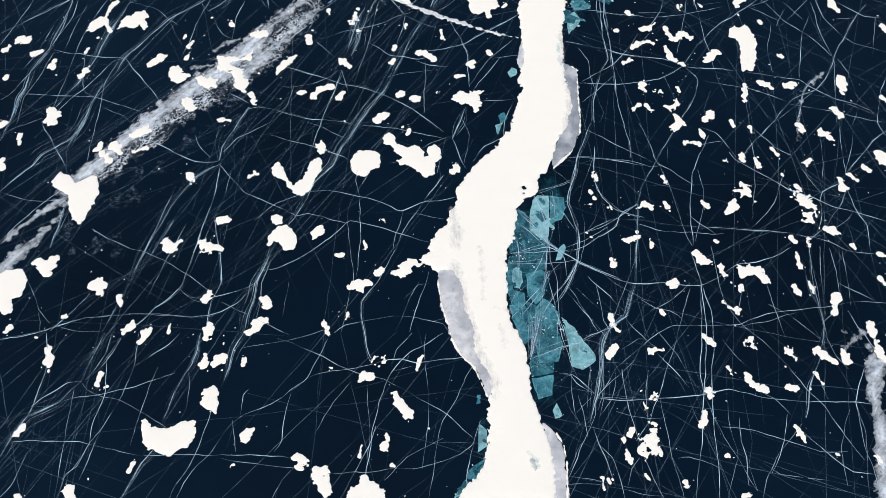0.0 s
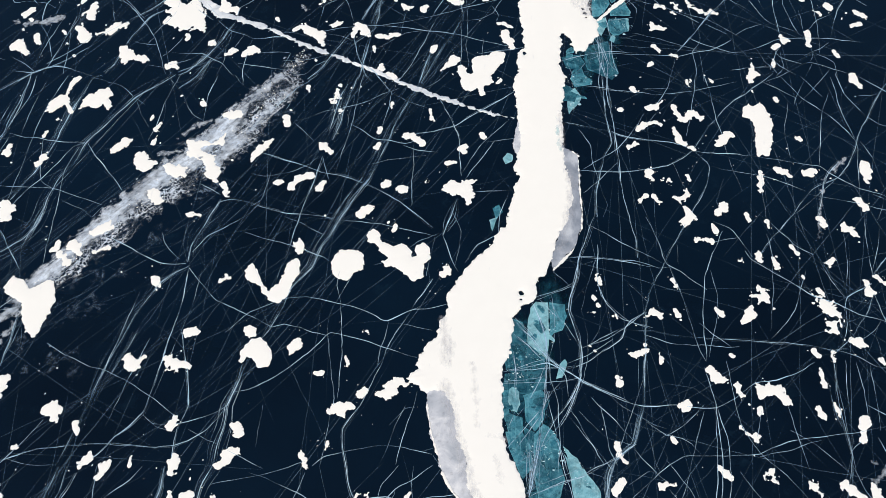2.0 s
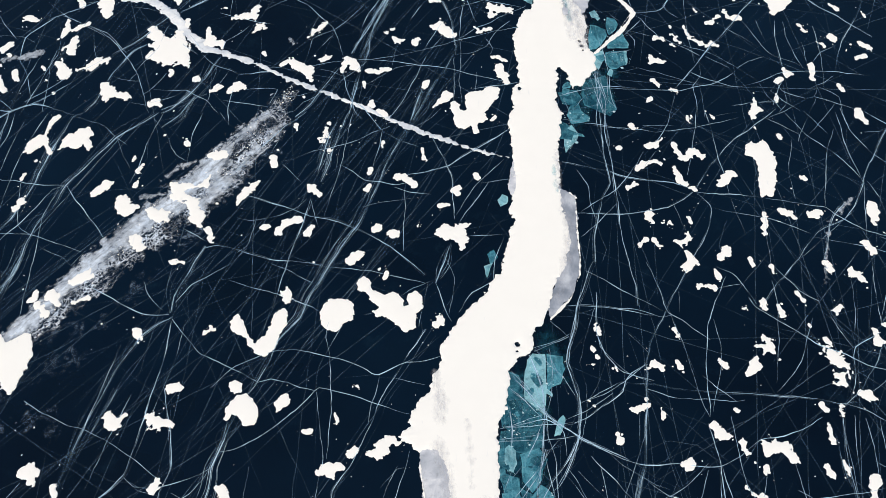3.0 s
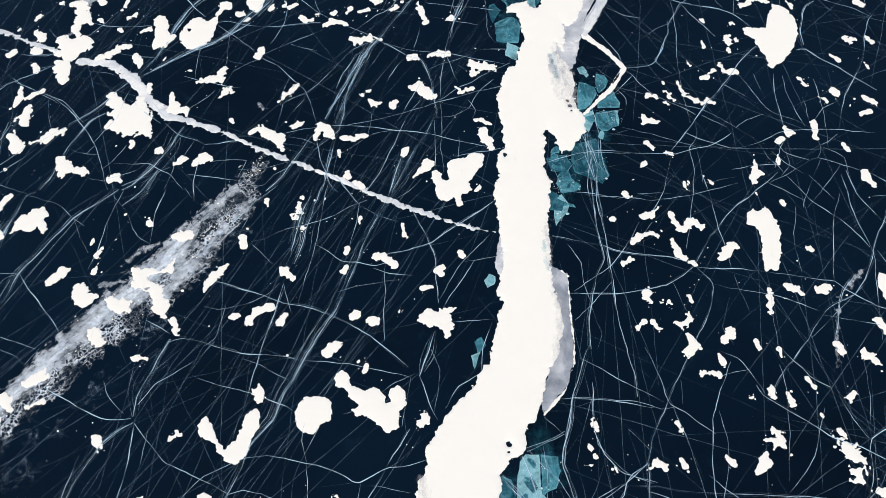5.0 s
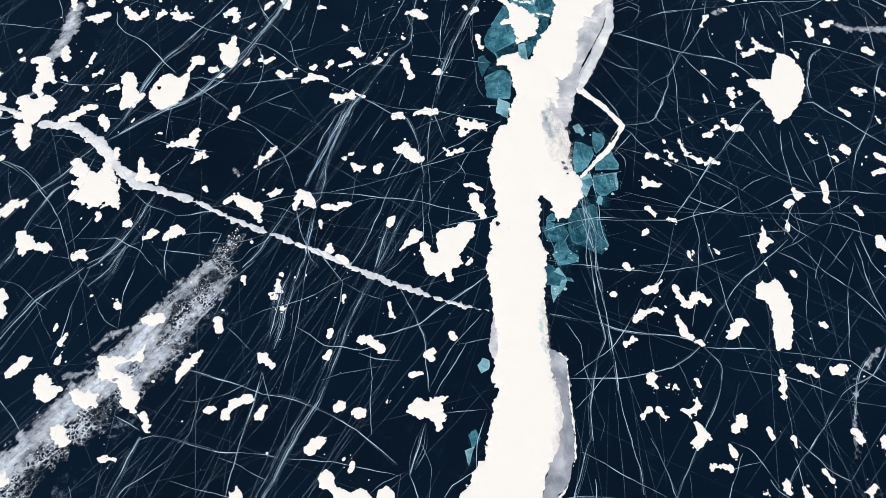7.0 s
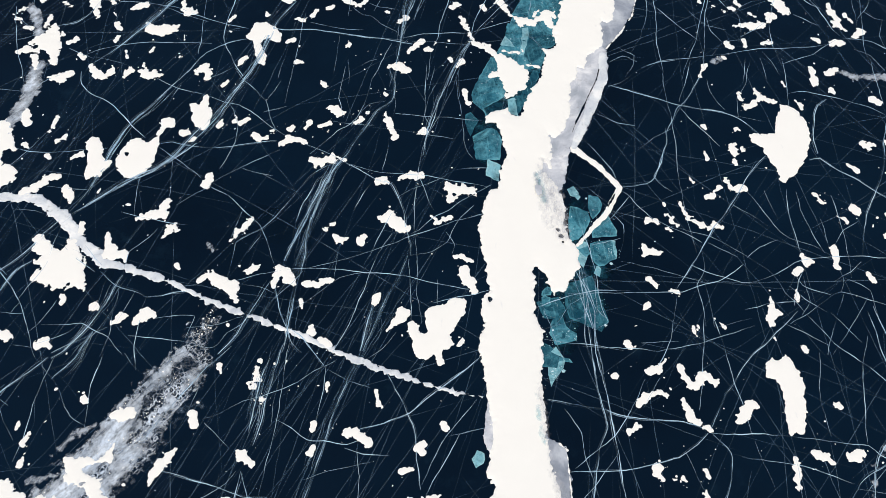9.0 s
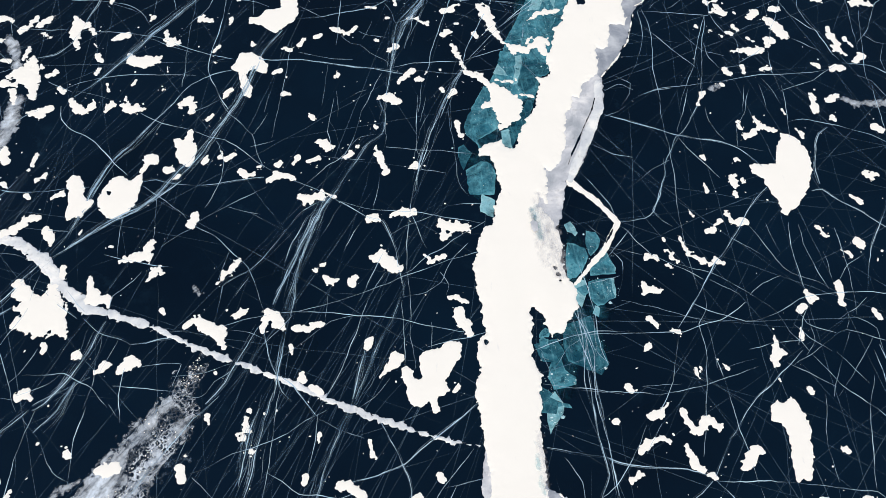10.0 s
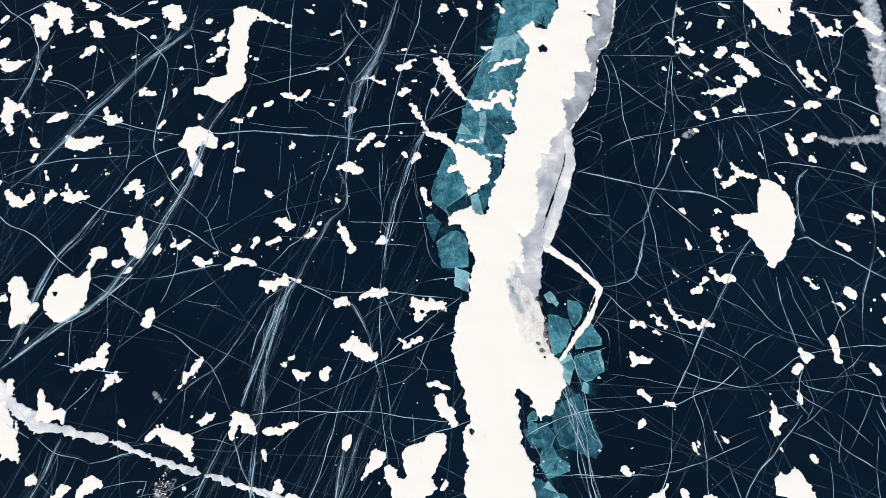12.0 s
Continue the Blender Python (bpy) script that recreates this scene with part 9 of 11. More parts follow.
snow_patch(((35.31, 89.86, 35.78, 89.89, 0.38, 0.57),))
snow_patch(((28.9, 18.19, 29.07, 17.64, 0.4, 0.48),))
snow_patch(((4.08, 88.94, 4.57, 89.39, 0.27, 0.54),))
snow_patch(((0.47, 63.96, 0.74, 64.28, 0.44, 0.53),))
snow_patch(((18.27, 23.18, 18.45, 22.85, 0.5, 0.5),))
snow_patch(((-0.18, 68.75, 0.09, 69.15, 0.55, 0.37),))
snow_clump(((16.01, 53.29, 16.63, 53.59, 0.41, 0.36),))
snow_clump(((-8.68, 79.93, -8.18, 80.38, 0.39, 0.39),))
snow_clump(((0.22, 57.58, 0.35, 56.63, 0.32, 0.32),))
snow_clump(((20.43, 38.9, 20.78, 38.36, 0.38, 0.42),))
snow_clump(((-18.87, 91.07, -18.53, 90.6, 0.4, 0.44),))
snow_clump(((16.26, 48.23, 16.68, 48.59, 0.4, 0.45),))
snow_clump(((26.03, 31.22, 26.27, 30.55, 0.35, 0.4),))
snow_clump(((29.65, 63.36, 30.06, 63.64, 0.44, 0.45),))
snow_clump(((19.46, 63.81, 19.79, 63.29, 0.44, 0.35),))
snow_clump(((24.94, 70.02, 25.49, 70.09, 0.28, 0.56),))
snow_clump(((25.37, 42.87, 25.5, 42.14, 0.39, 0.34),))
snow_clump(((4.64, 77.67, 5.11, 77.81, 0.29, 0.58),))
snow_clump(((-23.25, 93.76, -22.67, 93.39, 0.29, 0.39), (-22.99, 93.91, -22.91, 94.03, 0.15, 0.15),), True)
snow_clump(((-6.07, 35.84, -5.89, 35.33, 0.37, 0.46),))
snow_clump(((44, 91.01, 44.01, 90.1, 0.29, 0.33),), True)
snow_clump(((34.66, 62.7, 34.93, 62.18, 0.35, 0.44),))
snow_clump(((-38.33, 56.28, -38.01, 56.67, 0.48, 0.37),))
snow_clump(((-2.67, 79.12, -1.93, 79.3, 0.29, 0.39),))
snow_clump(((-10.35, 79.93, -10.13, 80.4, 0.49, 0.35),))
snow_clump(((16.27, 98.2, 16.24, 97.58, 0.29, 0.48),))
snow_clump(((8.27, 83.95, 8.68, 84.37, 0.26, 0.53),))
snow_clump(((36.92, 65.6, 37.58, 65.76, 0.41, 0.32),))
snow_clump(((26.92, 43.79, 27.27, 43.21, 0.29, 0.43),))
snow_clump(((20.38, 68.4, 21.1, 68.24, 0.37, 0.32),), True)
snow_clump(((36.98, 84.01, 37.41, 83.71, 0.36, 0.45),))
snow_clump(((27.23, 31.48, 27.37, 30.62, 0.27, 0.35),))
snow_clump(((21.63, 26.78, 22, 26.99, 0.21, 0.26), (21.71, 26.33, 21.98, 26.46, 0.34, 0.34),), True)
snow_clump(((39.52, 73.48, 39.83, 72.99, 0.38, 0.38),))
snow_clump(((36.08, 71.77, 36.54, 71.17, 0.28, 0.38),))
snow_clump(((17.35, 48.63, 17.65, 48.02, 0.4, 0.3),))
snow_clump(((21.38, 45.9, 21.56, 45.31, 0.3, 0.44),))
snow_clump(((10.93, 90.08, 11.18, 89.59, 0.37, 0.41),))
snow_clump(((-2.03, 25.19, -1.79, 25.79, 0.26, 0.26), (-1.78, 25.96, -1.54, 26.22, 0.26, 0.17),))
snow_clump(((13.85, 83.49, 14.64, 83.23, 0.26, 0.35),))
snow_clump(((23.25, 60.49, 23.7, 59.89, 0.26, 0.39),))
snow_clump(((32.51, 31.73, 32.78, 31.15, 0.36, 0.35),))
snow_clump(((12.06, 85.06, 13.52, 84.93, 0.18, 0.22),), True)
snow_clump(((31.85, 94.36, 31.94, 94.04, 0.48, 0.43),))
snow_clump(((-30.32, 79.97, -30.12, 80.43, 0.39, 0.39),))
snow_clump(((-11.84, 50.72, -11.46, 50.77, 0.46, 0.41),))
snow_clump(((-3.94, 55.42, -3.79, 55.81, 0.47, 0.37),))
snow_clump(((-10.1, 83.78, -9.82, 84.15, 0.4, 0.4),))
snow_clump(((29.35, 62.19, 29.22, 61.22, 0.18, 0.35),))
snow_clump(((-1.9, 76.44, -1.01, 75.79, 0.24, 0.24),))
snow_clump(((-4.98, 33.04, -4.69, 33.27, 0.45, 0.41),))
snow_clump(((34.48, 92.04, 34.86, 92.57, 0.29, 0.38),))
snow_clump(((-24.61, 24.59, -24.54, 25.36, 0.34, 0.26),))
snow_clump(((37.18, 48.87, 37.47, 48.56, 0.4, 0.4),))
snow_clump(((-21.42, 18.25, -21.23, 18.75, 0.36, 0.37),))
snow_clump(((-20.65, 66.35, -20.58, 66.04, 0.45, 0.45),))
snow_clump(((-9.76, 90.37, -9.32, 90.92, 0.27, 0.36),))
snow_clump(((-4.39, 85.57, -3.83, 85.46, 0.43, 0.26),))
snow_clump(((15.52, 93.4, 16.14, 93.34, 0.28, 0.38),))
snow_clump(((1.49, 52.17, 2.07, 52.28, 0.36, 0.31),))
snow_clump(((-1.64, 91.06, -1.28, 91.2, 0.36, 0.45),))
snow_clump(((33.04, 33.76, 33.5, 33.55, 0.36, 0.36),))
snow_clump(((-13.02, 68.12, -12.83, 67.8, 0.45, 0.36),))
snow_clump(((35.41, 94.3, 35.88, 93.85, 0.24, 0.39),))
snow_clump(((-18.44, 65.49, -18.18, 65.37, 0.53, 0.35),))
snow_clump(((-4.07, 53.86, -3.93, 54.24, 0.47, 0.31),))
snow_clump(((-22.1, 56.21, -21.78, 56.87, 0.32, 0.27),))
snow_clump(((24.15, 46.76, 24.21, 46.06, 0.3, 0.3),))
snow_clump(((-18.58, 58.94, -18.45, 58.66, 0.43, 0.43),))
snow_clump(((17.03, 59.28, 17.29, 58.92, 0.43, 0.32),))
snow_clump(((-2.78, 46.08, -2.6, 46.49, 0.45, 0.3),))
snow_clump(((-21.51, 88.12, -21.21, 87.64, 0.28, 0.38),))
snow_clump(((-24.8, 79.56, -24.59, 79.3, 0.44, 0.39),))
snow_clump(((10.27, 17.14, 10.28, 16.46, 0.28, 0.32),))
snow_clump(((-19.5, 93.82, -19.25, 93.35, 0.36, 0.31),))
snow_clump(((20.16, 44.65, 21.04, 44.4, 0.24, 0.24),), True)
snow_clump(((25.66, 70.47, 26.1, 70.82, 0.28, 0.37),))
snow_clump(((31.88, 92.29, 32.38, 92.8, 0.24, 0.34),))
snow_clump(((-27.15, 92.4, -26.87, 92.37, 0.48, 0.39),), True)
snow_clump(((-21.41, 103.28, -21.07, 103.7, 0.38, 0.29),))
snow_clump(((32.51, 41.07, 32.94, 40.62, 0.29, 0.33),))
snow_clump(((5.85, 60.25, 6.2, 60.6, 0.34, 0.35),))
snow_clump(((0.01, 79.16, 0.49, 79.49, 0.29, 0.34),))
snow_clump(((33.95, 77.86, 34.16, 77.23, 0.3, 0.29),))
snow_clump(((33.9, 41.91, 34.3, 41.35, 0.29, 0.29),))
snow_clump(((33.39, 79.9, 33.46, 79.26, 0.3, 0.3),))
snow_clump(((4.13, 96.98, 4.61, 97.19, 0.24, 0.43),))
snow_clump(((26, 24.15, 26.39, 23.42, 0.29, 0.21),))
snow_clump(((-27.13, 93, -26.65, 93.44, 0.29, 0.29),), True)
snow_clump(((-5.08, 87.72, -4.53, 87.92, 0.26, 0.35),))
snow_clump(((-15.76, 101.01, -15.23, 101.27, 0.24, 0.38),))
snow_clump(((40.39, 86.24, 40.73, 85.39, 0.23, 0.23),))
snow_clump(((12.74, 33.77, 12.87, 33.38, 0.32, 0.41),))
snow_clump(((4.33, 54.92, 4.51, 54.65, 0.47, 0.31),))
snow_clump(((12.48, 20.12, 12.69, 20.52, 0.37, 0.33),))
snow_clump(((-14.84, 94.23, -14.67, 94.52, 0.36, 0.41),))
snow_clump(((20.88, 53.15, 21.19, 52.88, 0.31, 0.41),))
snow_clump(((-32.15, 28.81, -31.73, 29.17, 0.26, 0.35),))
snow_clump(((2.48, 93.81, 3.34, 93.65, 0.19, 0.28),))
snow_clump(((17.65, 41.29, 17.85, 40.8, 0.33, 0.29),))
snow_clump(((-5.61, 96.15, -5.25, 96.2, 0.37, 0.37),))
snow_clump(((-5.07, 79.05, -4.8, 79.27, 0.39, 0.34),))
snow_clump(((33.89, 67.52, 34.46, 67.05, 0.14, 0.37),))
snow_clump(((-3.78, 79.08, -3.45, 79.54, 0.25, 0.34),))
snow_clump(((19.99, 24.85, 20.2, 24.24, 0.25, 0.29),))
snow_clump(((28.09, 40.2, 28.35, 39.76, 0.28, 0.33),))
snow_clump(((-0.41, 86.72, -0.04, 87.06, 0.35, 0.26),))
snow_clump(((12.11, 41.88, 12.36, 41.27, 0.29, 0.24),), True)
snow_clump(((20.2, 50.51, 20.32, 50.01, 0.3, 0.3),))
snow_clump(((20.8, 62.86, 21.19, 62.69, 0.35, 0.31),))
snow_clump(((18.78, 61.69, 18.99, 61.92, 0.39, 0.35),))
snow_clump(((-37.51, 53.07, -37.28, 53.39, 0.37, 0.31),))
snow_clump(((-14.5, 25.86, -14.4, 26.17, 0.43, 0.3),))
snow_clump(((-26.12, 91.34, -25.76, 91.24, 0.29, 0.38),))
snow_clump(((25.55, 46.02, 25.58, 45.67, 0.34, 0.34),))
snow_clump(((-5.42, 100.18, -5.23, 100.26, 0.43, 0.38),))
snow_clump(((36.97, 78.69, 37.08, 78.56, 0.45, 0.4),))
snow_clump(((-2.95, 57.8, -2.85, 58.48, 0.27, 0.21),))
snow_clump(((17.49, 38.87, 17.61, 38.44, 0.28, 0.33),))
snow_clump(((24.1, 71.98, 24.25, 71.41, 0.24, 0.28),))
snow_clump(((15.66, 57.13, 15.86, 57.12, 0.42, 0.37),))
snow_clump(((-23.02, 78.36, -22.81, 78.1, 0.39, 0.29),))
snow_clump(((-4.52, 25.5, -4.37, 26.06, 0.26, 0.26),), True)
snow_clump(((38.6, 70.79, 38.7, 70.23, 0.24, 0.28),))
snow_clump(((26.71, 35.42, 26.89, 35.01, 0.27, 0.32),))
snow_clump(((21.68, 59.94, 21.73, 59.37, 0.22, 0.3),))
snow_clump(((25.77, 73.92, 25.86, 73.28, 0.24, 0.24),))
snow_clump(((-5.95, 18.96, -5.82, 19.66, 0.24, 0.2),))
snow_clump(((2.34, 81.84, 2.56, 81.61, 0.34, 0.34),))
snow_clump(((-31.59, 67.28, -31.39, 66.95, 0.31, 0.31),))
snow_clump(((6.65, 97.82, 6.7, 97.51, 0.38, 0.29),))
snow_clump(((15.88, 35.44, 15.98, 34.89, 0.23, 0.27),))
snow_clump(((26.2, 76.37, 26.4, 75.99, 0.29, 0.29),))
snow_clump(((13.22, 17.19, 13.46, 16.8, 0.32, 0.24),))
snow_clump(((-31.07, 55.87, -30.94, 56.26, 0.32, 0.27),))
snow_clump(((-18.83, 89.18, -18.6, 89.64, 0.26, 0.26),))
snow_clump(((-9.87, 60.35, -9.84, 59.79, 0.27, 0.22),))
snow_clump(((31.54, 84.39, 31.46, 83.77, 0.23, 0.23),))
snow_clump(((7.74, 84.76, 7.83, 84.59, 0.39, 0.35),))
snow_clump(((29.61, 53.74, 29.78, 53.61, 0.41, 0.31),))
snow_clump(((32.9, 83.92, 33.52, 83.91, 0.23, 0.23),))
snow_clump(((32.68, 87.15, 33, 86.75, 0.28, 0.23),))
snow_clump(((4.94, 94.37, 4.99, 93.79, 0.23, 0.23),))
snow_clump(((-9.85, 103.04, -9.31, 103.06, 0.24, 0.24),))
snow_clump(((18.75, 50.12, 18.86, 49.87, 0.35, 0.3),))
snow_clump(((11.65, 93.9, 12.02, 93.48, 0.23, 0.23),))
snow_clump(((19.49, 15.73, 19.79, 15.73, 0.31, 0.31),))
snow_clump(((9.61, 91.27, 9.82, 91.23, 0.37, 0.32),))
snow_clump(((-12.59, 78.65, -12.24, 78.86, 0.24, 0.29),))
snow_clump(((-20.1, 28.53, -20.1, 29.12, 0.26, 0.18),))
snow_clump(((22.12, 31.22, 22.12, 30.98, 0.35, 0.31),))
snow_clump(((28.72, 75.82, 28.83, 75.69, 0.39, 0.34),))
snow_clump(((-19.22, 92.34, -18.97, 91.92, 0.27, 0.22),))
snow_clump(((-22.58, 57.29, -22.53, 57.69, 0.32, 0.21),))
snow_clump(((-17.93, 88.01, -17.76, 87.34, 0.17, 0.21),))
snow_clump(((-6.41, 79.03, -6.27, 79.02, 0.39, 0.34),))
snow_clump(((-7.08, 57.79, -6.98, 57.72, 0.43, 0.32),))
snow_clump(((31.17, 34.51, 31.29, 34.3, 0.36, 0.27),))
snow_clump(((-8.03, 34.69, -7.68, 34.68, 0.27, 0.27),))
snow_clump(((-4.52, 64.57, -4.39, 63.97, 0.18, 0.22),))
snow_clump(((-7.23, 29.22, -7.17, 29.73, 0.26, 0.18),))
snow_clump(((28.64, 57.83, 28.69, 57.56, 0.32, 0.27),))
snow_clump(((-7.34, 97.87, -6.9, 97.79, 0.23, 0.23),))
snow_clump(((-9.81, 99.4, -9.59, 99.36, 0.33, 0.28),))
snow_clump(((2.27, 100.12, 2.98, 99.61, 0.14, 0.14),))
snow_clump(((-2.34, 95.99, -1.93, 95.68, 0.23, 0.19),), True)
snow_clump(((37.43, 92.2, 37.27, 91.51, 0.14, 0.19),))
snow_clump(((-28.82, 82.72, -28.71, 82.59, 0.35, 0.3),))
snow_clump(((-0.19, 50.59, 0, 50.52, 0.31, 0.31),))
snow_clump(((-4.8, 37.81, -4.58, 37.81, 0.28, 0.28),))
snow_clump(((-2.22, 70.34, -2.05, 70.32, 0.32, 0.28),))
snow_clump(((28.91, 88.83, 29, 88.7, 0.33, 0.28),))
snow_clump(((-5.29, 25.78, -5.1, 26.13, 0.21, 0.21),))
snow_clump(((-31.62, 78.78, -31.53, 79.09, 0.26, 0.2),))
snow_clump(((-7.76, 95.82, -7.63, 95.74, 0.32, 0.28),))
snow_clump(((-13.65, 86.95, -13.54, 86.88, 0.34, 0.26),), True)
snow_clump(((-11.36, 97.6, -11.23, 97.57, 0.33, 0.28),))
snow_clump(((-15.93, 87.78, -15.69, 88.23, 0.17, 0.17),))
snow_clump(((13.66, 22.37, 13.84, 21.96, 0.17, 0.21),))
snow_clump(((-9.29, 80.22, -9.15, 80.21, 0.3, 0.3),))
snow_clump(((3.18, 90.19, 3.3, 90.11, 0.32, 0.27),))
snow_clump(((21.75, 69.82, 21.8, 69.6, 0.28, 0.23),))
snow_clump(((15.71, 16.79, 15.81, 16.41, 0.16, 0.24),))
snow_clump(((-23.16, 90.62, -23.04, 90.31, 0.19, 0.24),))
snow_clump(((22.74, 42.71, 22.92, 42.71, 0.29, 0.24),))
snow_clump(((28.63, 74, 28.68, 73.82, 0.29, 0.24),))
snow_clump(((-8.37, 93.21, -8.25, 93.85, 0.14, 0.14),))
snow_clump(((10.64, 17.05, 10.76, 16.78, 0.2, 0.24),))
snow_clump(((0.77, 98.58, 0.95, 98.54, 0.29, 0.24),))
snow_clump(((-16.75, 73.54, -16.61, 73.42, 0.28, 0.23),))
snow_clump(((-7.21, 60.41, -7.15, 60.27, 0.33, 0.22),))
snow_clump(((-13.33, 89.3, -13.26, 88.77, 0.13, 0.17),))
snow_clump(((-28.5, 81.77, -28.4, 81.76, 0.3, 0.3),))
snow_clump(((0.88, 80.01, 1.02, 80, 0.3, 0.25),))
snow_clump(((-18.97, 74.71, -18.82, 75.04, 0.19, 0.19),))
snow_clump(((18.83, 18.49, 18.96, 18.41, 0.28, 0.24),))
snow_clump(((11.7, 40.09, 11.82, 39.92, 0.14, 0.14), (11.96, 39.49, 12.03, 39.33, 0.14, 0.19),))
snow_clump(((16.02, 29.35, 16.08, 29.17, 0.26, 0.22),))
snow_clump(((-28.51, 16.77, -28.38, 16.69, 0.28, 0.24),))
snow_clump(((-3.73, 18.32, -3.62, 18.24, 0.28, 0.24),))
snow_clump(((29.36, 82.79, 29.48, 82.77, 0.27, 0.27),))
snow_clump(((13.16, 38.66, 13.21, 38.35, 0.19, 0.19),))
snow_clump(((-17.58, 99.77, -17.45, 99.8, 0.28, 0.23),))
snow_clump(((30.65, 87.59, 30.7, 87.47, 0.28, 0.23),))
snow_clump(((-13.81, 98.76, -13.68, 98.56, 0.23, 0.19),))
snow_clump(((-6.65, 90.89, -6.52, 90.81, 0.27, 0.22),))
snow_clump(((20.92, 35.26, 20.99, 35.16, 0.27, 0.23),))
snow_clump(((-8.27, 25.5, -8.14, 25.41, 0.26, 0.21),))
snow_clump(((26.89, 58.71, 26.91, 58.57, 0.27, 0.21),))
snow_clump(((-28.07, 29.91, -27.95, 29.95, 0.27, 0.22),))
snow_clump(((-30.28, 57.65, -30.27, 57.58, 0.27, 0.27),))
snow_clump(((9.38, 94.51, 9.51, 94.49, 0.23, 0.23),))
snow_clump(((18.16, 50.01, 18.3, 50.01, 0.25, 0.2),))
snow_clump(((29.82, 88.26, 29.95, 88.23, 0.23, 0.23),))
snow_clump(((-9.68, 89.32, -9.56, 89.24, 0.22, 0.22),))
snow_clump(((-2.66, 69.94, -2.58, 69.88, 0.23, 0.23),))
snow_clump(((26.25, 18.36, 26.35, 18.28, 0.24, 0.2),))
snow_clump(((4.23, 92.47, 4.35, 92.39, 0.23, 0.18),))
snow_clump(((-14.5, 18.52, -14.43, 18.52, 0.24, 0.2),))
snow_clump(((11.26, 38.82, 11.4, 38.81, 0.19, 0.14), (11.66, 38.81, 11.71, 38.81, 0.09, 0.09),))
snow_clump(((-24.02, 24.41, -23.94, 24.41, 0.21, 0.21),))
snow_clump(((-35.18, 67.53, -35.07, 67.46, 0.21, 0.16),))
snow_clump(((-30.21, 64.47, -30.11, 64.4, 0.15, 0.15),))
snow_clump(((11.1, 36.22, 11.18, 36.12, 0.09, 0.09), (11.41, 35.81, 11.45, 35.81, 0.09, 0.09),))
snow_clump(((-31.04, 65.86, -30.98, 65.8, 0.15, 0.1),))
# ---- the snow bank along the pressure ridge: the bends of its two edges, south to north
WEST = [(0.46, 15.7), (1.08, 16.58), (1.86, 17.36), (2.51, 18.5), (2.7, 19.47), (2.99, 20.86), (2.81, 22.08), (3.07, 22.61), (3.23, 23.4), (3.23, 24.38), (2.75, 25.38), (2.22, 26.13), (2.14, 27.33), (2.06, 28.36), (1.67, 29.28), (1.49, 29.98), (1.44, 31.16), (1.26, 32.11), (0.86, 32.99), (0.22, 33.2), (-0.63, 33.03), (-1.18, 33.73), (-1.78, 34.14), (-1.04, 34.76), (-0.94, 35.61), (-0.58, 36.47), (0.31, 37.27), (0.46, 38.15), (1.1, 39.03), (1.17, 40.09), (1.65, 41.22), (2.12, 41.87), (3.32, 43.51), (4.38, 44.39), (5.73, 46.26), (6.08, 47.55), (7.03, 50.57), (6.7, 51.58), (7.35, 53.34), (7.46, 55.1)]
WEST += [(7.25, 56.56), (7.32, 58.46), (7.29, 60.55)]
WEST += [(7.83, 61.72), (7.65, 62.45), (8, 63.5), (8.39, 64.02), (8.36, 66.25), (8.31, 67.96), (8.17, 69.14), (8.86, 70.01), (8.75, 71.05), (9.32, 71.95), (10.08, 72.34), (10.34, 73.56), (10.97, 74.78), (10.85, 77.03), (10.7, 78.18), (9.97, 78.3), (10.03, 78.9)]
WEST += [(11.6, 79.4), (11.61, 78.87), (12.26, 78.47), (12.94, 78.95), (13.21, 80), (14.35, 81.59), (15.42, 84.42), (15.33, 84.95), (15.98, 84.98), (16.41, 85.37), (16.38, 86.17), (16.28, 87.04), (16.9, 88), (17.36, 88.85), (17.36, 89.79), (18.12, 90.38), (18.69, 91.81), (19.08, 92.49), (18.95, 93.86), (18.78, 94.49), (20.08, 95.45), (20.11, 94.65), (20.97, 94.37), (21.85, 95.65), (22.48, 96.64), (22.59, 97.24), (24.13, 100.79)]
EAST = [(7.1, 15.56), (7.18, 17.05), (7, 18.98), (6.73, 19.97), (6.47, 21.18), (6.39, 22.21), (6.04, 22.92), (5.89, 24.19), (5.89, 25.3), (5.76, 26.49), (5.32, 27.83), (4.79, 28.75), (4.73, 29.9), (4.69, 32.22), (4.71, 34.22), (5.5, 35.96), (5.71, 37.34), (5.87, 38.53), (6.37, 39.42), (7.06, 39.67), (7.66, 39.92), (7.76, 41.33), (8.6, 42.25), (9.16, 43.64), (9.78, 45.51), (10.63, 46.78), (11.13, 49.1), (10.99, 50.77), (10.69, 51.84), (10.7, 53.57), (10.9, 55.39), (11, 57.19), (11.32, 59.1), (11.55, 60.63)]
EAST += [(11.34, 61.65), (11.45, 63.55), (11.82, 64.87), (12.24, 65.14), (12.43, 64.02), (12.82, 63.45), (13.51, 63.55), (14.08, 64.3), (14.93, 65.2), (14.88, 66.65), (14.53, 67.51), (14.35, 68.69)]
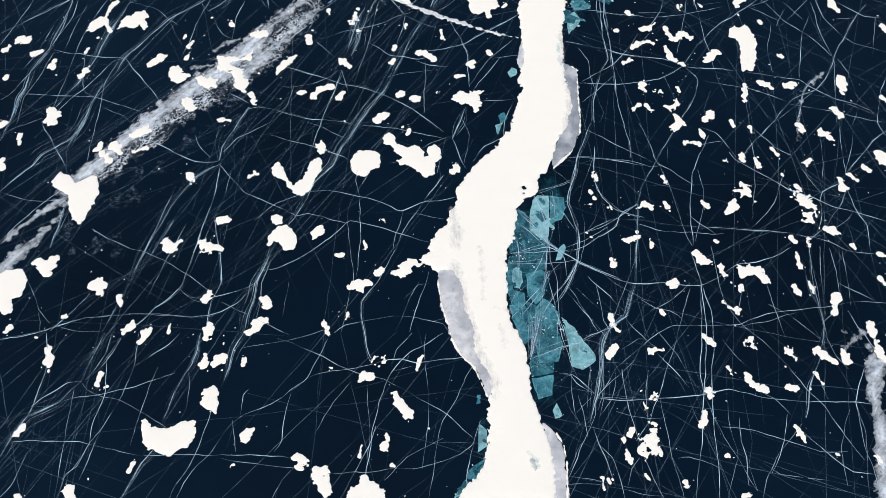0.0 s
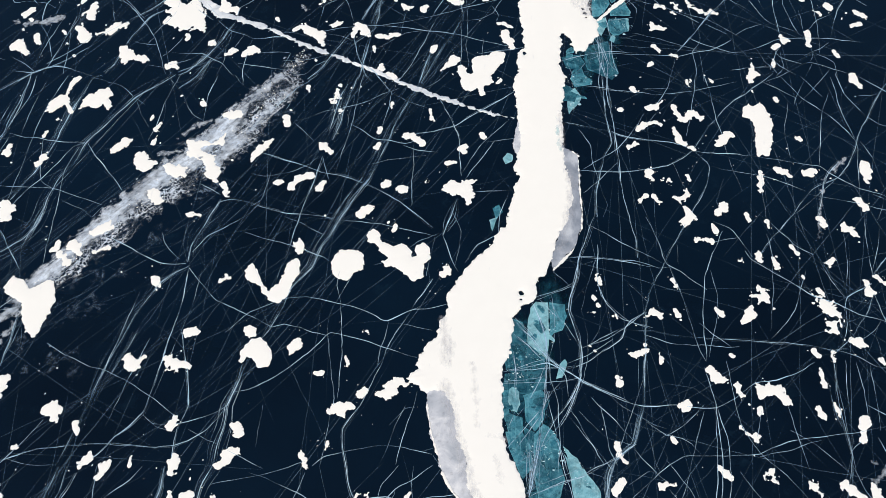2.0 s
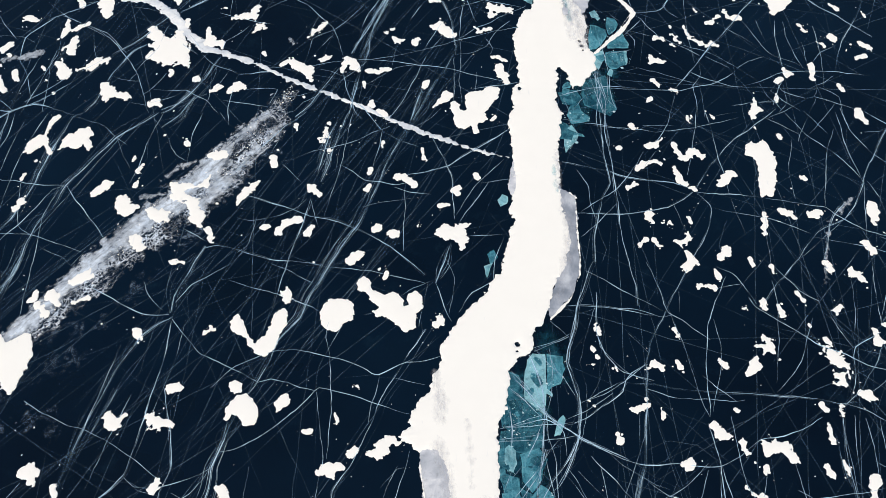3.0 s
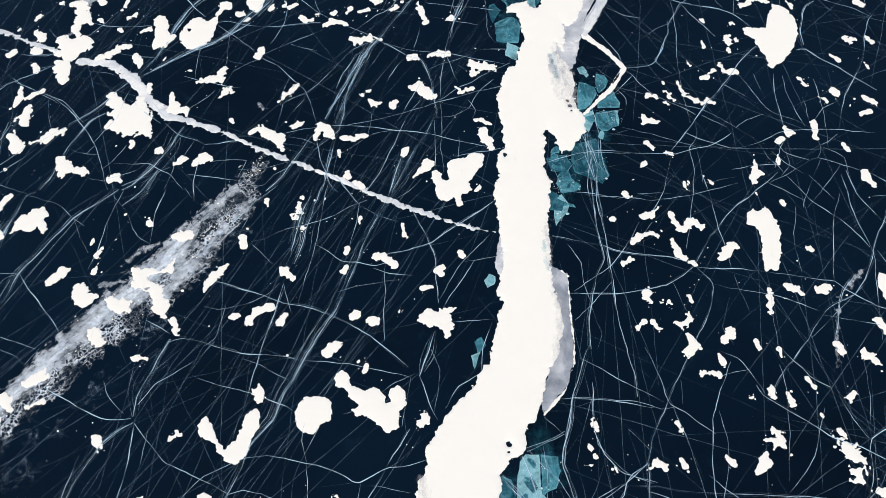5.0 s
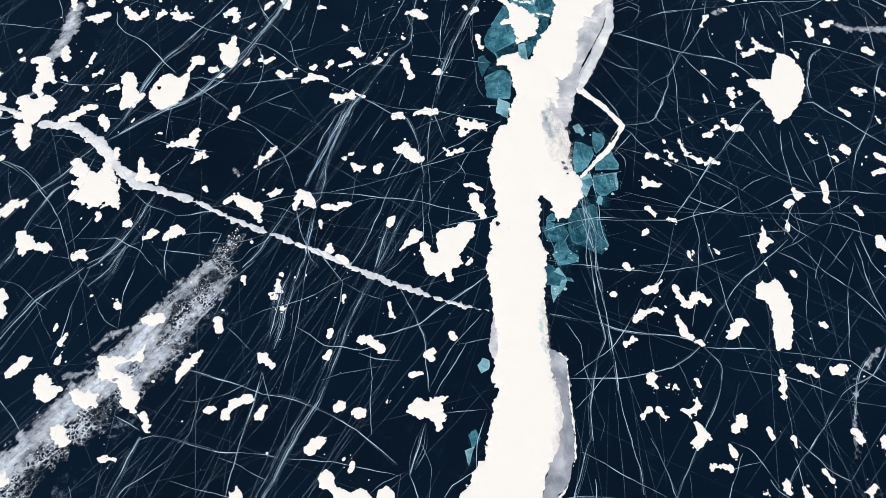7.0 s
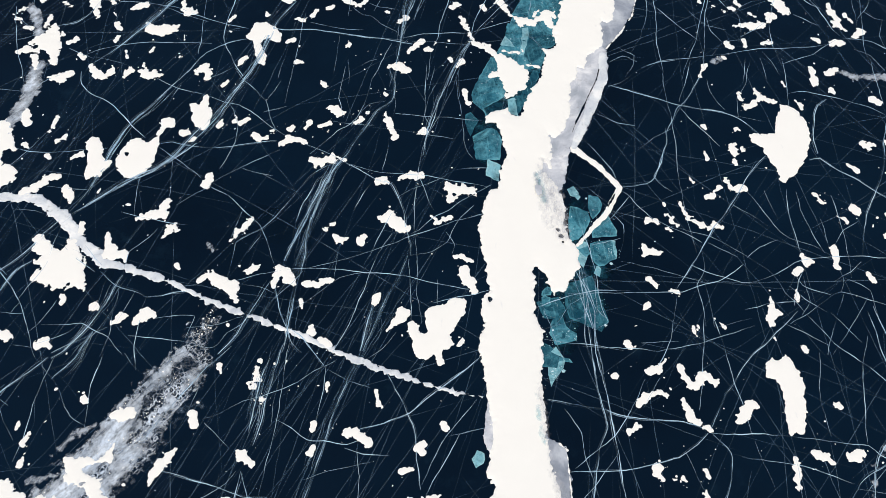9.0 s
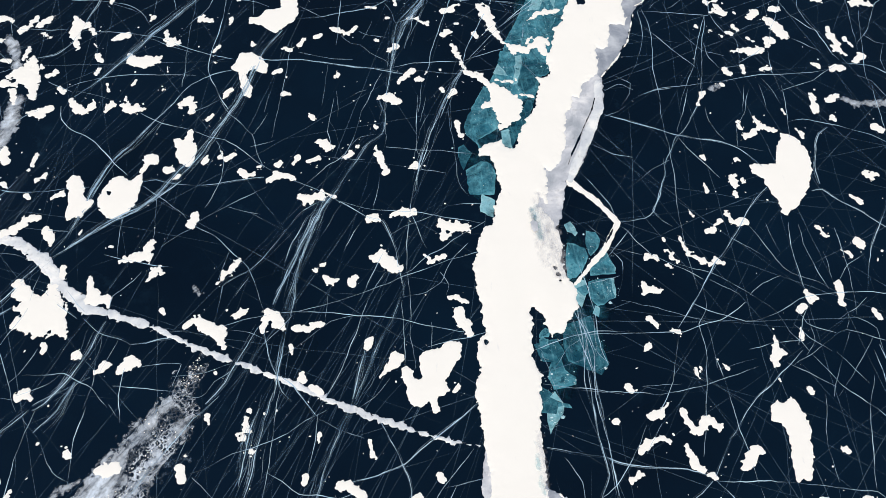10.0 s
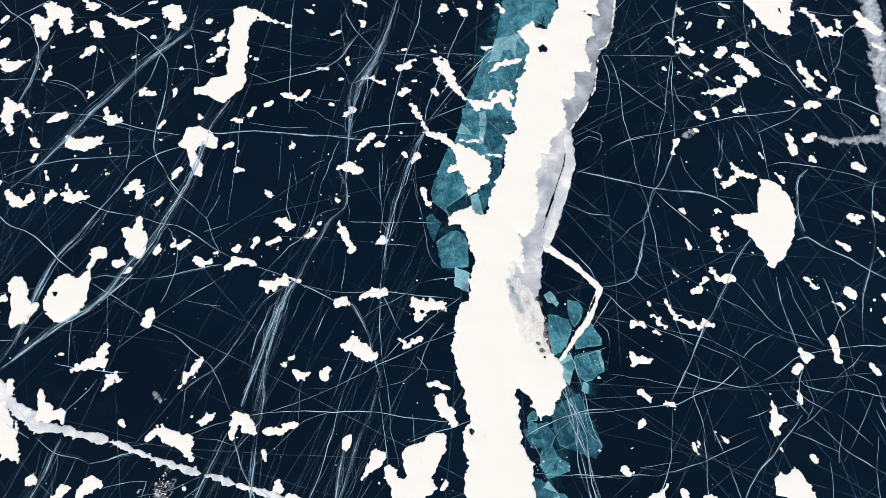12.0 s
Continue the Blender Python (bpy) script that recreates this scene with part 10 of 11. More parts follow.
EAST += [(14.58, 70.18), (14.59, 71.01), (14.37, 71.36), (13.95, 72.72), (13.48, 73.38), (13.63, 74.36), (14.19, 73.38), (14.35, 74.54), (14.47, 75.73), (14.32, 76.81), (14.88, 76.25), (15.45, 76.46), (15.75, 77), (16.23, 78.46), (16.8, 80.28), (16.83, 81.26), (17.48, 81.83), (17.61, 82.87), (18.22, 82.6), (18.72, 83.89), (19.57, 84.5), (20.03, 85.1), (20.29, 86.11), (20.38, 87.61), (20.88, 87.19), (21.37, 87.37), (22.05, 89.74), (23.24, 89.29), (23.41, 89.93), (23.35, 91.67), (23.69, 92.6), (24.42, 93.06), (24.67, 94.81), (24.34, 95.67), (25.43, 95.03), (25.62, 96.04), (25.88, 96.62), (27.59, 100.13)]
snow_bank(WEST, EAST, ((6.52, 40.39, 0.43), (20.24, 92.38, 0.94), (8.33, 63.38, 0.35), (11.86, 65.49, 0.46), (11.91, 65.1, 0.68), (12.06, 64.46, 1.06), (12.18, 63.76, 1.35), (13.86, 68.34, 0.31), (13.95, 67.8, 0.35), (14.04, 67.26, 0.35), (6.59, 40.41, 0.42), (6.48, 40.00, 0.34)))
# ---- jams of broken blue ice beside the ridge, and their slabs
jam_a = broken_ice(((8.74, 41.14, 9.19, 38.45, 1.91, 2.34), (7.38, 37.97, 6.95, 34.91, 2.8, 3.2), (6.21, 33.45, 6.76, 29.16, 2.99, 3.51), (6.9, 28.25, 6.83, 23.45, 3.05, 2.1), (6.83, 23.45, 7.62, 21.97, 1.68, 0.83),), 65)
jam_b = broken_ice(((15.5, 70, 15.24, 66.79, 1.59, 1.55), (13.07, 64.11, 13.94, 63.2, 1.89, 2.25), (14.66, 64.57, 15.48, 62.16, 2.28, 1.87), (13.23, 61.86, 12.88, 59.78, 2.23, 1.82), (16.32, 66.58, 16.25, 64.26, 1.55, 1.9),), 66)
jam_c = broken_ice(((20.6, 100.16, 17.86, 94.49, 4.15, 3.99), (17.17, 93.44, 14.76, 88.25, 3.96, 3.54), (14.53, 87.21, 13.1, 83.33, 3.78, 3.67), (12.75, 82.89, 11.09, 79.3, 3.66, 2.96), (9.95, 77.65, 9.62, 75, 2.51, 1.64),), 67)
jam_d = broken_ice(((2.55, 21.27, 2.51, 19.47, 0.58, 0.81), (2.51, 19.47, 1.99, 17.93, 0.81, 1.04), (1.99, 17.93, 0.68, 15.69, 1.04, 1.1),), 68)
jam_e = broken_ice(((5.36, 48.11, 4.63, 45.77, 0.7, 0.49),), 69)
jam_f = broken_ice(((6.12, 52.48, 6.51, 52.53, 0.83, 0.83),), 70)
slab(jam_a, PALE_BLUE, [(7.55, 39.75), (8.45, 39.73), (8.29, 36.83), (7.97, 35.33), (7.15, 36.00), (6.66, 36.36), (6.85, 37.97), (7.19, 39.31)])
slab(jam_a, MID_BLUE, [(8.53, 39.72), (9.65, 39.46), (9.69, 38.56), (9.27, 37.46), (8.65, 37.26), (8.33, 36.83)])
slab(jam_a, PALE_BLUE, [(8.32, 37.18), (8.73, 36.82), (8.58, 36.52), (8.21, 36.84)])
slab(jam_a, PALE_BLUE, [(9.27, 35.30), (9.43, 34.87), (8.95, 33.92), (8.55, 33.85), (8.84, 34.89)])
slab(jam_a, DEEP_BLUE, [(5.32, 38.69), (6.51, 38.21), (6.78, 36.44), (7.89, 35.34), (7.80, 34.28), (6.03, 34.12), (5.08, 34.57), (5.10, 36.92)])
slab(jam_a, DEEP_BLUE, [(4.99, 34.28), (7.82, 34.49), (7.75, 33.12), (6.33, 32.75), (4.81, 33.20)])
slab(jam_a, MID_BLUE, [(4.72, 33.13), (5.19, 33.11), (5.09, 31.49), (6.02, 31.07), (5.94, 29.89), (5.17, 29.72), (4.69, 31.11)])
slab(jam_a, PALE_BLUE, [(5.19, 33.11), (5.51, 33.31), (5.87, 32.89), (5.90, 32.07), (5.66, 31.48), (5.29, 31.57), (5.14, 32.22)])
slab(jam_a, MID_BLUE, [(6.25, 32.67), (7.51, 33.05), (7.79, 32.63), (7.41, 30.83), (6.78, 30.06), (6.20, 30.87)])
slab(jam_a, MID_BLUE, [(4.82, 30.12), (5.95, 30.08), (6.45, 29.10), (6.41, 27.58), (5.73, 26.85), (5.33, 27.99), (4.94, 28.95)])
slab(jam_a, DEEP_BLUE, [(5.98, 30.48), (6.78, 30.06), (6.44, 27.39), (6.35, 28.72)])
slab(jam_a, MID_BLUE, [(6.69, 29.87), (7.40, 30.63), (8.20, 29.83), (8.24, 28.10), (8.49, 26.78), (8.01, 25.51), (6.72, 25.36), (6.48, 27.02)])
slab(jam_a, MID_BLUE, [(6.07, 35.82), (6.64, 36.10), (6.89, 35.15), (6.26, 34.54), (5.89, 34.97)])
slab(jam_a, PALE_BLUE, [(8.64, 28.51), (8.98, 27.75), (9.77, 27.43), (10.49, 26.45), (10.76, 25.86), (10.58, 25.35), (9.73, 24.87), (8.89, 25.18), (8.88, 26.56)])
slab(jam_a, PALE_BLUE, [(8.57, 29.04), (9.43, 28.19), (9.77, 27.43), (8.97, 27.67)])
slab(jam_a, DEEP_BLUE, [(6.07, 26.04), (7.36, 26.16), (7.78, 25.56), (7.65, 24.7), (6.03, 24.45)])
slab(jam_a, MID_BLUE, [(6.02, 24.31), (7.57, 24.56), (7.44, 23.01), (6.44, 22.76)])
slab(jam_a, PALE_BLUE, [(7.66, 22.45), (7.97, 21.49), (7.5, 21.3), (7.36, 21.91)])
slab(jam_b, PALE_BLUE, [(15.05, 71.68), (15.58, 71.90), (15.79, 71.27), (15.89, 70.94), (15.68, 70.69), (15.15, 71.11)])
slab(jam_b, MID_BLUE, [(14.99, 70.21), (15.64, 70.05), (16.16, 69.63), (16.31, 68.93), (15.64, 67.90), (15.17, 67.51), (14.54, 67.27), (14.55, 68.46)])
slab(jam_b, PALE_BLUE, [(14.73, 66.82), (15.52, 67.29), (15.73, 67.14), (15.51, 65.96), (15.12, 65.15), (14.82, 65.61)])
slab(jam_b, MID_BLUE, [(16.52, 71.05), (17.19, 70.79), (17.36, 70.18), (17.07, 69.52), (16.43, 68.92), (16.28, 69.61)])
slab(jam_b, MID_BLUE, [(16.19, 68.28), (17.34, 69.49), (17.72, 68.78), (17.93, 67.86), (17.84, 67.43), (16.15, 67.49)])
slab(jam_b, PALE_BLUE, [(17.41, 69.26), (17.66, 69.10), (18.00, 67.85), (17.86, 67.52), (17.67, 67.76)])
slab(jam_b, MID_BLUE, [(15.95, 67.07), (17.47, 67.16), (17.65, 66.14), (17.55, 65.64), (16.68, 65.18), (16.20, 65.11), (15.73, 65.93)])
slab(jam_b, PALE_BLUE, [(17.47, 67.16), (17.69, 67.09), (17.68, 65.93), (17.46, 65.61)])
slab(jam_b, PALE_BLUE, [(16.03, 65.26), (16.33, 65.01), (16.13, 64.40), (15.80, 64.65)])
slab(jam_b, DEEP_BLUE, [(13.76, 64.05), (15.57, 64.47), (15.82, 62.79), (16.13, 60.95), (15.50, 60.23), (14.66, 60.72), (13.49, 61.44), (13.40, 63.06)])
slab(jam_b, PALE_BLUE, [(14.14, 63.38), (14.44, 63.56), (14.71, 62.99), (14.83, 62.41), (14.58, 62.28), (14.29, 62.76)])
slab(jam_b, MID_BLUE, [(12.38, 61.56), (13.04, 62.09), (13.20, 60.88), (13.84, 60.30), (13.74, 59.77), (12.24, 59.63), (12.00, 60.43)])
slab(jam_b, DEEP_BLUE, [(11.47, 62.87), (13.03, 63.10), (13.41, 62.05), (12.75, 61.52), (11.83, 61.63)])
slab(jam_b, MID_BLUE, [(11.98, 63.63), (12.42, 63.99), (12.76, 63.75), (12.49, 63.28), (11.91, 63.23)])
slab(jam_b, PALE_BLUE, [(12.26, 59.49), (12.69, 58.65), (11.93, 59.17)])
slab(jam_b, MID_BLUE, [(11.65, 59.1), (13.04, 58.52), (13.23, 58.26), (11.53, 58.58)])
slab(jam_b, PALE_BLUE, [(11.49, 58.45), (12.75, 58.48), (12.24, 57.6), (11.51, 56.73)])
slab(jam_b, DEEP_BLUE, [(11.34, 60.12), (12.47, 59.01), (12.13, 58.08), (11.15, 58.18)])
slab(jam_c, MID_BLUE, [(18.86, 99.85), (17.39, 95.84), (16.33, 93.36), (13.55, 89.14), (11.89, 85.5), (10.63, 83.8), (9.31, 80.6), (10.08, 78.32), (12.17, 78.62), (13.86, 80.7), (16.21, 86.36), (17.78, 89.32), (19.62, 94.15), (22.5, 97.26), (22.73, 99.11)])
slab(jam_c, MID_BLUE, [(15.68, 93.16), (17.76, 92.93), (17.90, 91.05), (16.91, 89.34), (15.74, 89.17), (13.63, 88.82), (13.18, 88.87), (14.34, 90.53)])
slab(jam_c, MID_BLUE, [(12.83, 88.02), (14.34, 87.56), (14.39, 86.40), (13.69, 84.78), (12.78, 84.60), (11.99, 85.25)])
slab(jam_c, PALE_BLUE, [(13.95, 87.31), (14.41, 87.38), (14.39, 86.40), (13.78, 84.49), (13.35, 84.53)])
slab(jam_c, DEEP_BLUE, [(14.43, 86.68), (15.59, 86.84), (15.57, 85.41), (15.04, 84.07), (14.17, 83.61), (13.65, 84.50)])
slab(jam_c, DEEP_BLUE, [(15.52, 86.45), (16.32, 86.36), (16.50, 85.59), (15.97, 85.08), (15.40, 85.15)])
slab(jam_c, MID_BLUE, [(11.02, 84.68), (11.62, 84.17), (11.74, 81.97), (11.77, 80.64), (10.60, 79.98), (9.68, 79.46), (9.13, 80.14), (9.02, 80.95), (9.89, 82.72)])
slab(jam_c, DEEP_BLUE, [(13.45, 81.78), (14.31, 83.04), (14.69, 82.73), (14.01, 81.18), (13.13, 79.70), (12.33, 78.65), (11.79, 79.33), (12.15, 80.33), (12.91, 80.51)])
slab(jam_c, PALE_BLUE, [(11.80, 80.27), (12.38, 80.41), (12.41, 78.64), (11.73, 78.92)])
slab(jam_c, DEEP_BLUE, [(8.36, 79.09), (8.83, 79.40), (9.34, 78.47), (8.55, 77.14), (8.31, 77.93)])
slab(jam_c, MID_BLUE, [(8.74, 77.02), (9.88, 77.75), (10.67, 77.41), (10.87, 76.39), (10.50, 74.71), (8.68, 74.92)])
slab(jam_c, PALE_BLUE, [(17.62, 96.13), (19.06, 96.64), (18.89, 93.99), (18.39, 93.79), (17.76, 91.77), (15.71, 91.98), (16.44, 93.57)])
slab(jam_c, MID_BLUE, [(18.52, 98.02), (20.47, 97.65), (20.92, 96.94), (19.9, 95.3), (18.81, 94.6), (19.07, 96.68)])
slab(jam_c, MID_BLUE, [(20.54, 97.63), (21.82, 97.39), (20.67, 94.95), (20.09, 95.46)])
slab(jam_c, MID_BLUE, [(21.9, 97.38), (22.55, 96.84), (21.87, 95.73), (20.94, 94.5), (20.74, 94.94)])
slab(jam_c, PALE_BLUE, [(9.6, 74.89), (10.49, 74.25), (10.15, 72.83), (9.27, 73.46)])
slab(jam_d, PALE_BLUE, [(2.22, 21), (2.75, 20.58), (2.7, 19.47), (2.07, 19.09)])
slab(jam_d, MID_BLUE, [(1.42, 17.86), (2.51, 18.61), (2.37, 17.92), (1.77, 17.17), (1.25, 17.26)])
slab(jam_d, PALE_BLUE, [(0.7, 16.59), (1.4, 17.1), (0.98, 15.76), (0.24, 15.78)])
slab(jam_f, PALE_BLUE, [(5.88, 52.55), (6.25, 53.05), (6.77, 52.78), (6.64, 52.15), (6.04, 51.98)])
slab(jam_e, MID_BLUE, [(4.87, 47.83), (5.41, 48.23), (5.61, 47.51), (5.01, 46.93)])
slab(jam_e, PALE_BLUE, [(4.54, 46.82), (5.21, 47.1), (4.72, 45.76)])
slab(jam_d, MID_BLUE, [(2.23, 23.13), (2.43, 23.21), (2.36, 22.51), (2.12, 22.47)])
break_up(jam_a, 36, 1000, 65)
break_up(jam_b, 30, 800, 66)
break_up(jam_c, 14, 400, 67)
break_up(jam_d, 14, 80, 68)
# ---- thin grey frosted margins of the ridge: outlines
frosted_margin([(0.02, 33.99), (0.66, 33.83), (1.28, 32.98), (1.54, 31.63), (1.73, 29.74), (2.16, 27.91), (2.43, 26.34), (2.88, 25.46), (3.38, 24.16), (3.24, 22.9), (2.85, 22.91), (2.62, 23.97), (2.07, 25.26), (1.49, 25.93), (0.97, 26.38), (0.51, 27.5), (0.13, 28.64), (-0.26, 30.26), (-0.48, 31.92), (-0.38, 33.22)])
frosted_margin([(10.66, 53.7), (11.29, 53.04), (11.85, 52.77), (11.82, 51.44), (11.68, 49.39), (11.68, 47.4), (11.48, 45.81), (10.66, 43.94), (9.81, 43.17), (9.06, 42.4), (8.96, 43.36), (9.44, 44.77), (10.34, 46.67), (10.84, 49.11), (10.7, 50.78), (10.5, 51.85)], True)
frosted_margin([(6.58, 21.06), (7.47, 20.16), (7.87, 19.35), (7.96, 18.18), (7.8, 15.54), (6.91, 15.56), (7.03, 17.06), (6.81, 18.99)])
frosted_margin([(7.4, 56.56), (7.69, 55.62), (7.61, 53.66), (7.15, 52.52), (6.79, 53.04), (6.98, 54.65)])
frosted_margin([(25.65, 96.66), (27.14, 96.38), (26.64, 94.8), (25.87, 92.96), (25.11, 91.75), (24.55, 91.56), (24, 90.39), (23.04, 87.76), (21.71, 86), (20.15, 84.39), (19.76, 84.89), (20.13, 86.15), (20.19, 87.76), (20.99, 87.61), (21.71, 89.81), (23.04, 89.72), (23.13, 91.72), (24.15, 93.11), (24.45, 94.86), (25.13, 95.28)], True)
frosted_margin([(27.36, 100.17), (28.93, 99.88), (27.11, 96.26), (25.62, 96.54)], True)
frosted_margin([(20.01, 85.37), (20.2, 84.12), (20.11, 82.64), (19.82, 81.39), (18.88, 79.59), (18.16, 78.43), (17.3, 76.7), (16.43, 75.49), (15.85, 75.28), (15.53, 74), (14.9, 72.24), (14.37, 71.23), (13.83, 72.53), (13.31, 73.33), (13.6, 74.59), (14.13, 73.78), (14.28, 75.45), (14.22, 77.06), (14.88, 76.61), (15.42, 76.83), (15.85, 77.92), (16.6, 80.32), (16.63, 81.3), (17.28, 81.87), (17.43, 83), (18.11, 82.98), (18.54, 84.02), (19.4, 84.69)])
# ---- white raised rims of the margins
white_rim(((11.47, 52.97, 11.87, 52.51, 0.16, 0.15), (11.87, 52.51, 11.68, 49.39, 0.15, 0.15), (11.68, 49.39, 11.68, 47.4, 0.15, 0.15), (11.68, 47.4, 11.48, 45.81, 0.15, 0.2), (11.48, 45.81, 10.66, 43.94, 0.2, 0.15), (10.66, 43.94, 9.06, 42.35, 0.15, 0.19),))
white_rim(((28.12, 98.09, 27.11, 96.26, 0.15, 0.15), (27.11, 96.26, 25.87, 92.96, 0.15, 0.14), (25.87, 92.96, 25.11, 91.75, 0.14, 0.14), (25.11, 91.75, 24.43, 91.47, 0.14, 0.14), (24.07, 90.5, 23.04, 87.76, 0.14, 0.14), (23.04, 87.76, 21.71, 86, 0.14, 0.18), (21.71, 86, 20.31, 84.52, 0.14, 0.18),))
white_rim(((-0.43, 32.15, -0.21, 30.26, 0.18, 0.13), (-0.21, 30.26, 0.51, 27.41, 0.13, 0.17), (0.51, 27.41, 1.09, 26.24, 0.22, 0.21), (1.09, 26.24, 2.06, 25.18, 0.21, 0.17), (2.06, 25.18, 2.85, 23.04, 0.17, 0.17),))
white_rim(((7.48, 20.24, 7.91, 19.35, 0.16, 0.12), (7.91, 19.35, 8, 18.18, 0.12, 0.12), (8, 18.18, 7.84, 15.54, 0.12, 0.16),))
white_rim(((19.87, 83.82, 19.49, 81.6, 0.62, 0.78), (19.49, 81.6, 18.08, 78.92, 0.78, 0.77), (18.08, 78.92, 16.82, 76.57, 0.77, 0.67), (16.82, 76.57, 16.1, 75.33, 0.67, 0.41),), True)
dark_gap(((19.33, 82.44, 18.95, 81.45, 0.07, 0.11), (18.95, 81.45, 17.98, 79.81, 0.06, 0.05), (17.98, 79.81, 17.43, 78.8, 0.05, 0.09), (17.43, 78.8, 16.7, 77.57, 0.09, 0.13), (16.7, 77.57, 16.23, 76.63, 0.08, 0.05),))
dark_gap(((18.37, 70.84, 18.16, 70.5, 0.08, 0.1), (18.16, 70.5, 17.97, 70.24, 0.05, 0.05), (17.97, 70.24, 17.71, 69.87, 0.12, 0.08),))
blue_hollow(((12.9, 72.41, 12.94, 71.42, 0.16, 0.24),))
blue_hollow(((5.65, 18.31, 5.85, 17.84, 0.16, 0.24),))
# ---- scoured and thawed stretches on the bank
scour(((0.78, 38.46, 1.07, 36.55, 0.60, 1.20), (1.07, 36.55, 1.07, 35.15, 1.20, 0.80)))
scour(((0.79, 33.57, 1.39, 30.69, 1.06, 1.14), (1.39, 30.69, 2.07, 27.33, 1.14, 1.11), (2.07, 27.33, 3.31, 24.12, 1.11, 0.98), (3.31, 24.12, 3.33, 22.97, 0.98, 0.68),))
scour(((2.80, 35.10, 2.90, 32.40, 0.43, 0.47), (2.90, 32.40, 2.90, 30.66, 0.47, 0.41),))
scour(((3.59, 30.00, 4.83, 29.54, 0.51, 0.51),))
scour(((3.98, 28.31, 4.36, 26.66, 0.51, 0.40),))
scour(((14.07, 71.82, 14.08, 70.03, 1.08, 1.31), (14.08, 70.03, 14.10, 67.70, 1.31, 1.05),))
scour(((13.05, 73.10, 13.11, 71.58, 0.61, 0.78), (13.11, 71.58, 13.23, 70.67, 0.78, 0.48),), True)
scour(((13.67, 74.30, 13.68, 72.45, 0.61, 0.85),))
scour(((10.75, 56.64, 10.77, 52.63, 0.42, 0.61), (10.77, 52.63, 11.11, 50.07, 0.61, 0.89), (11.11, 50.07, 10.62, 46.87, 0.89, 0.87), (10.62, 46.87, 9.68, 43.87, 0.87, 0.66),))
scour(((12.86, 73.04, 13.13, 70.45, 0.71, 0.93), (13.13, 70.45, 13.19, 68.50, 0.93, 0.57),))
scour(((5.58, 19.01, 5.90, 18.04, 0.50, 0.59),), True)
scour(((13.31, 73.85, 13.58, 71.63, 0.50, 0.89), (13.58, 71.63, 13.93, 69.88, 0.89, 0.68),))
scour(((13.17, 73.22, 13.25, 71.91, 0.50, 0.49),), True)
scour(((10.44, 56.25, 10.46, 54.9, 0.26, 0.3), (10.46, 54.9, 10.55, 52.9, 0.3, 0.18)), True)
# ---- wide cracks that wind has filled with grey-white snow
filled_crack(((-30.33, 77.32, -28.16, 76.3, 0.34, 0.48), (-25.98, 75.01, -23.29, 74.64, 0.57, 0.85), (-23.29, 74.64, -21.09, 72.65, 0.85, 1.03), (-21.09, 72.65, -20.03, 70.84, 1.03, 0.92), (-20.03, 70.84, -17.9, 68.69, 0.92, 0.82), (-17.9, 68.69, -16.16, 68.1, 0.82, 0.63), (-16.16, 68.1, -13.98, 67.17, 0.63, 0.54), (-13.98, 67.17, -10.52, 65.01, 0.54, 0.31), (-10.52, 65.01, -7.58, 63.57, 0.31, 0.35), (-7.58, 63.57, -4.29, 61.88, 0.35, 0.3), (-4.29, 61.88, -2.67, 60.82, 0.3, 0.3), (-2.67, 60.82, 0.51, 59.1, 0.34, 0.38), (0.51, 59.1, 2.86, 58.02, 0.3, 0.34), (2.86, 58.02, 4.41, 57.33, 0.34, 0.25), (4.41, 57.33, 7.03, 56.42, 0.25, 0.21),))
filled_crack(((30.55, 24.82, 29.78, 22.92, 1.27, 0.83), (29.78, 22.92, 29.62, 20.06, 0.83, 0.89), (29.62, 20.06, 28.54, 15.1, 0.89, 0.94),), 0)
filled_crack(((47.74, 93.72, 46.42, 89.04, 1.18, 1.33), (46.51, 89.03, 45.14, 84.66, 1.33, 1.29), (45.23, 84.64, 43.04, 79.13, 1.11, 0.89),), 0)
filled_crack(((-24.73, 87.22, -25.02, 84.96, 1.03, 1.11), (-25.04, 84.33, -26.02, 81.89, 1.01, 0.89), (-26.21, 81.6, -27.08, 78.07, 0.59, 0.29),), 0)
filled_crack(((37.89, 80.64, 39.24, 79.6, 0.31, 0.44), (39.3, 79.75, 43.35, 79.33, 0.44, 0.4),), 0)
filled_crack(((16.12, 75.16, 17.75, 73.3, 0.62, 0.43), (17.75, 73.3, 18.88, 71.41, 0.43, 0.42), (18.88, 71.41, 17.57, 69.42, 0.47, 0.46), (17.57, 69.42, 15.01, 66.95, 0.42, 0.27),), 2)
filled_crack(((-36.24, 68.67, -34.93, 68.23, 0.21, 0.31), (-34.93, 68.23, -33.51, 68.44, 0.42, 0.42), (-33.51, 68.44, -32.12, 68.78, 0.52, 0.63),), 0)
filled_crack(((-26.04, 93.62, -25.6, 92.97, 0.49, 0.78), (-25.6, 92.97, -24.93, 90.22, 0.78, 0.57),), 0)
filled_crack(((-33.21, 78.88, -32.16, 78.37, 0.36, 0.31), (-32.16, 78.37, -30.6, 77.5, 0.31, 0.35), (-30.6, 77.5, -28.06, 76.34, 0.3, 0.25),))
filled_crack(((33.07, 51.78, 31.80, 50.71, 0.10, 0.13), (31.80, 50.71, 30.74, 49.71, 0.13, 0.10),), 0)
filled_crack(((30.37, 48.70, 29.63, 46.39, 0.05, 0.06), (29.63, 46.39, 29.12, 44.52, 0.06, 0.04),), 0)
filled_crack(((28.63, 27.48, 29.66, 26.96, 0.20, 0.28), (29.66, 26.96, 30.57, 26.01, 0.28, 0.25),), 0)
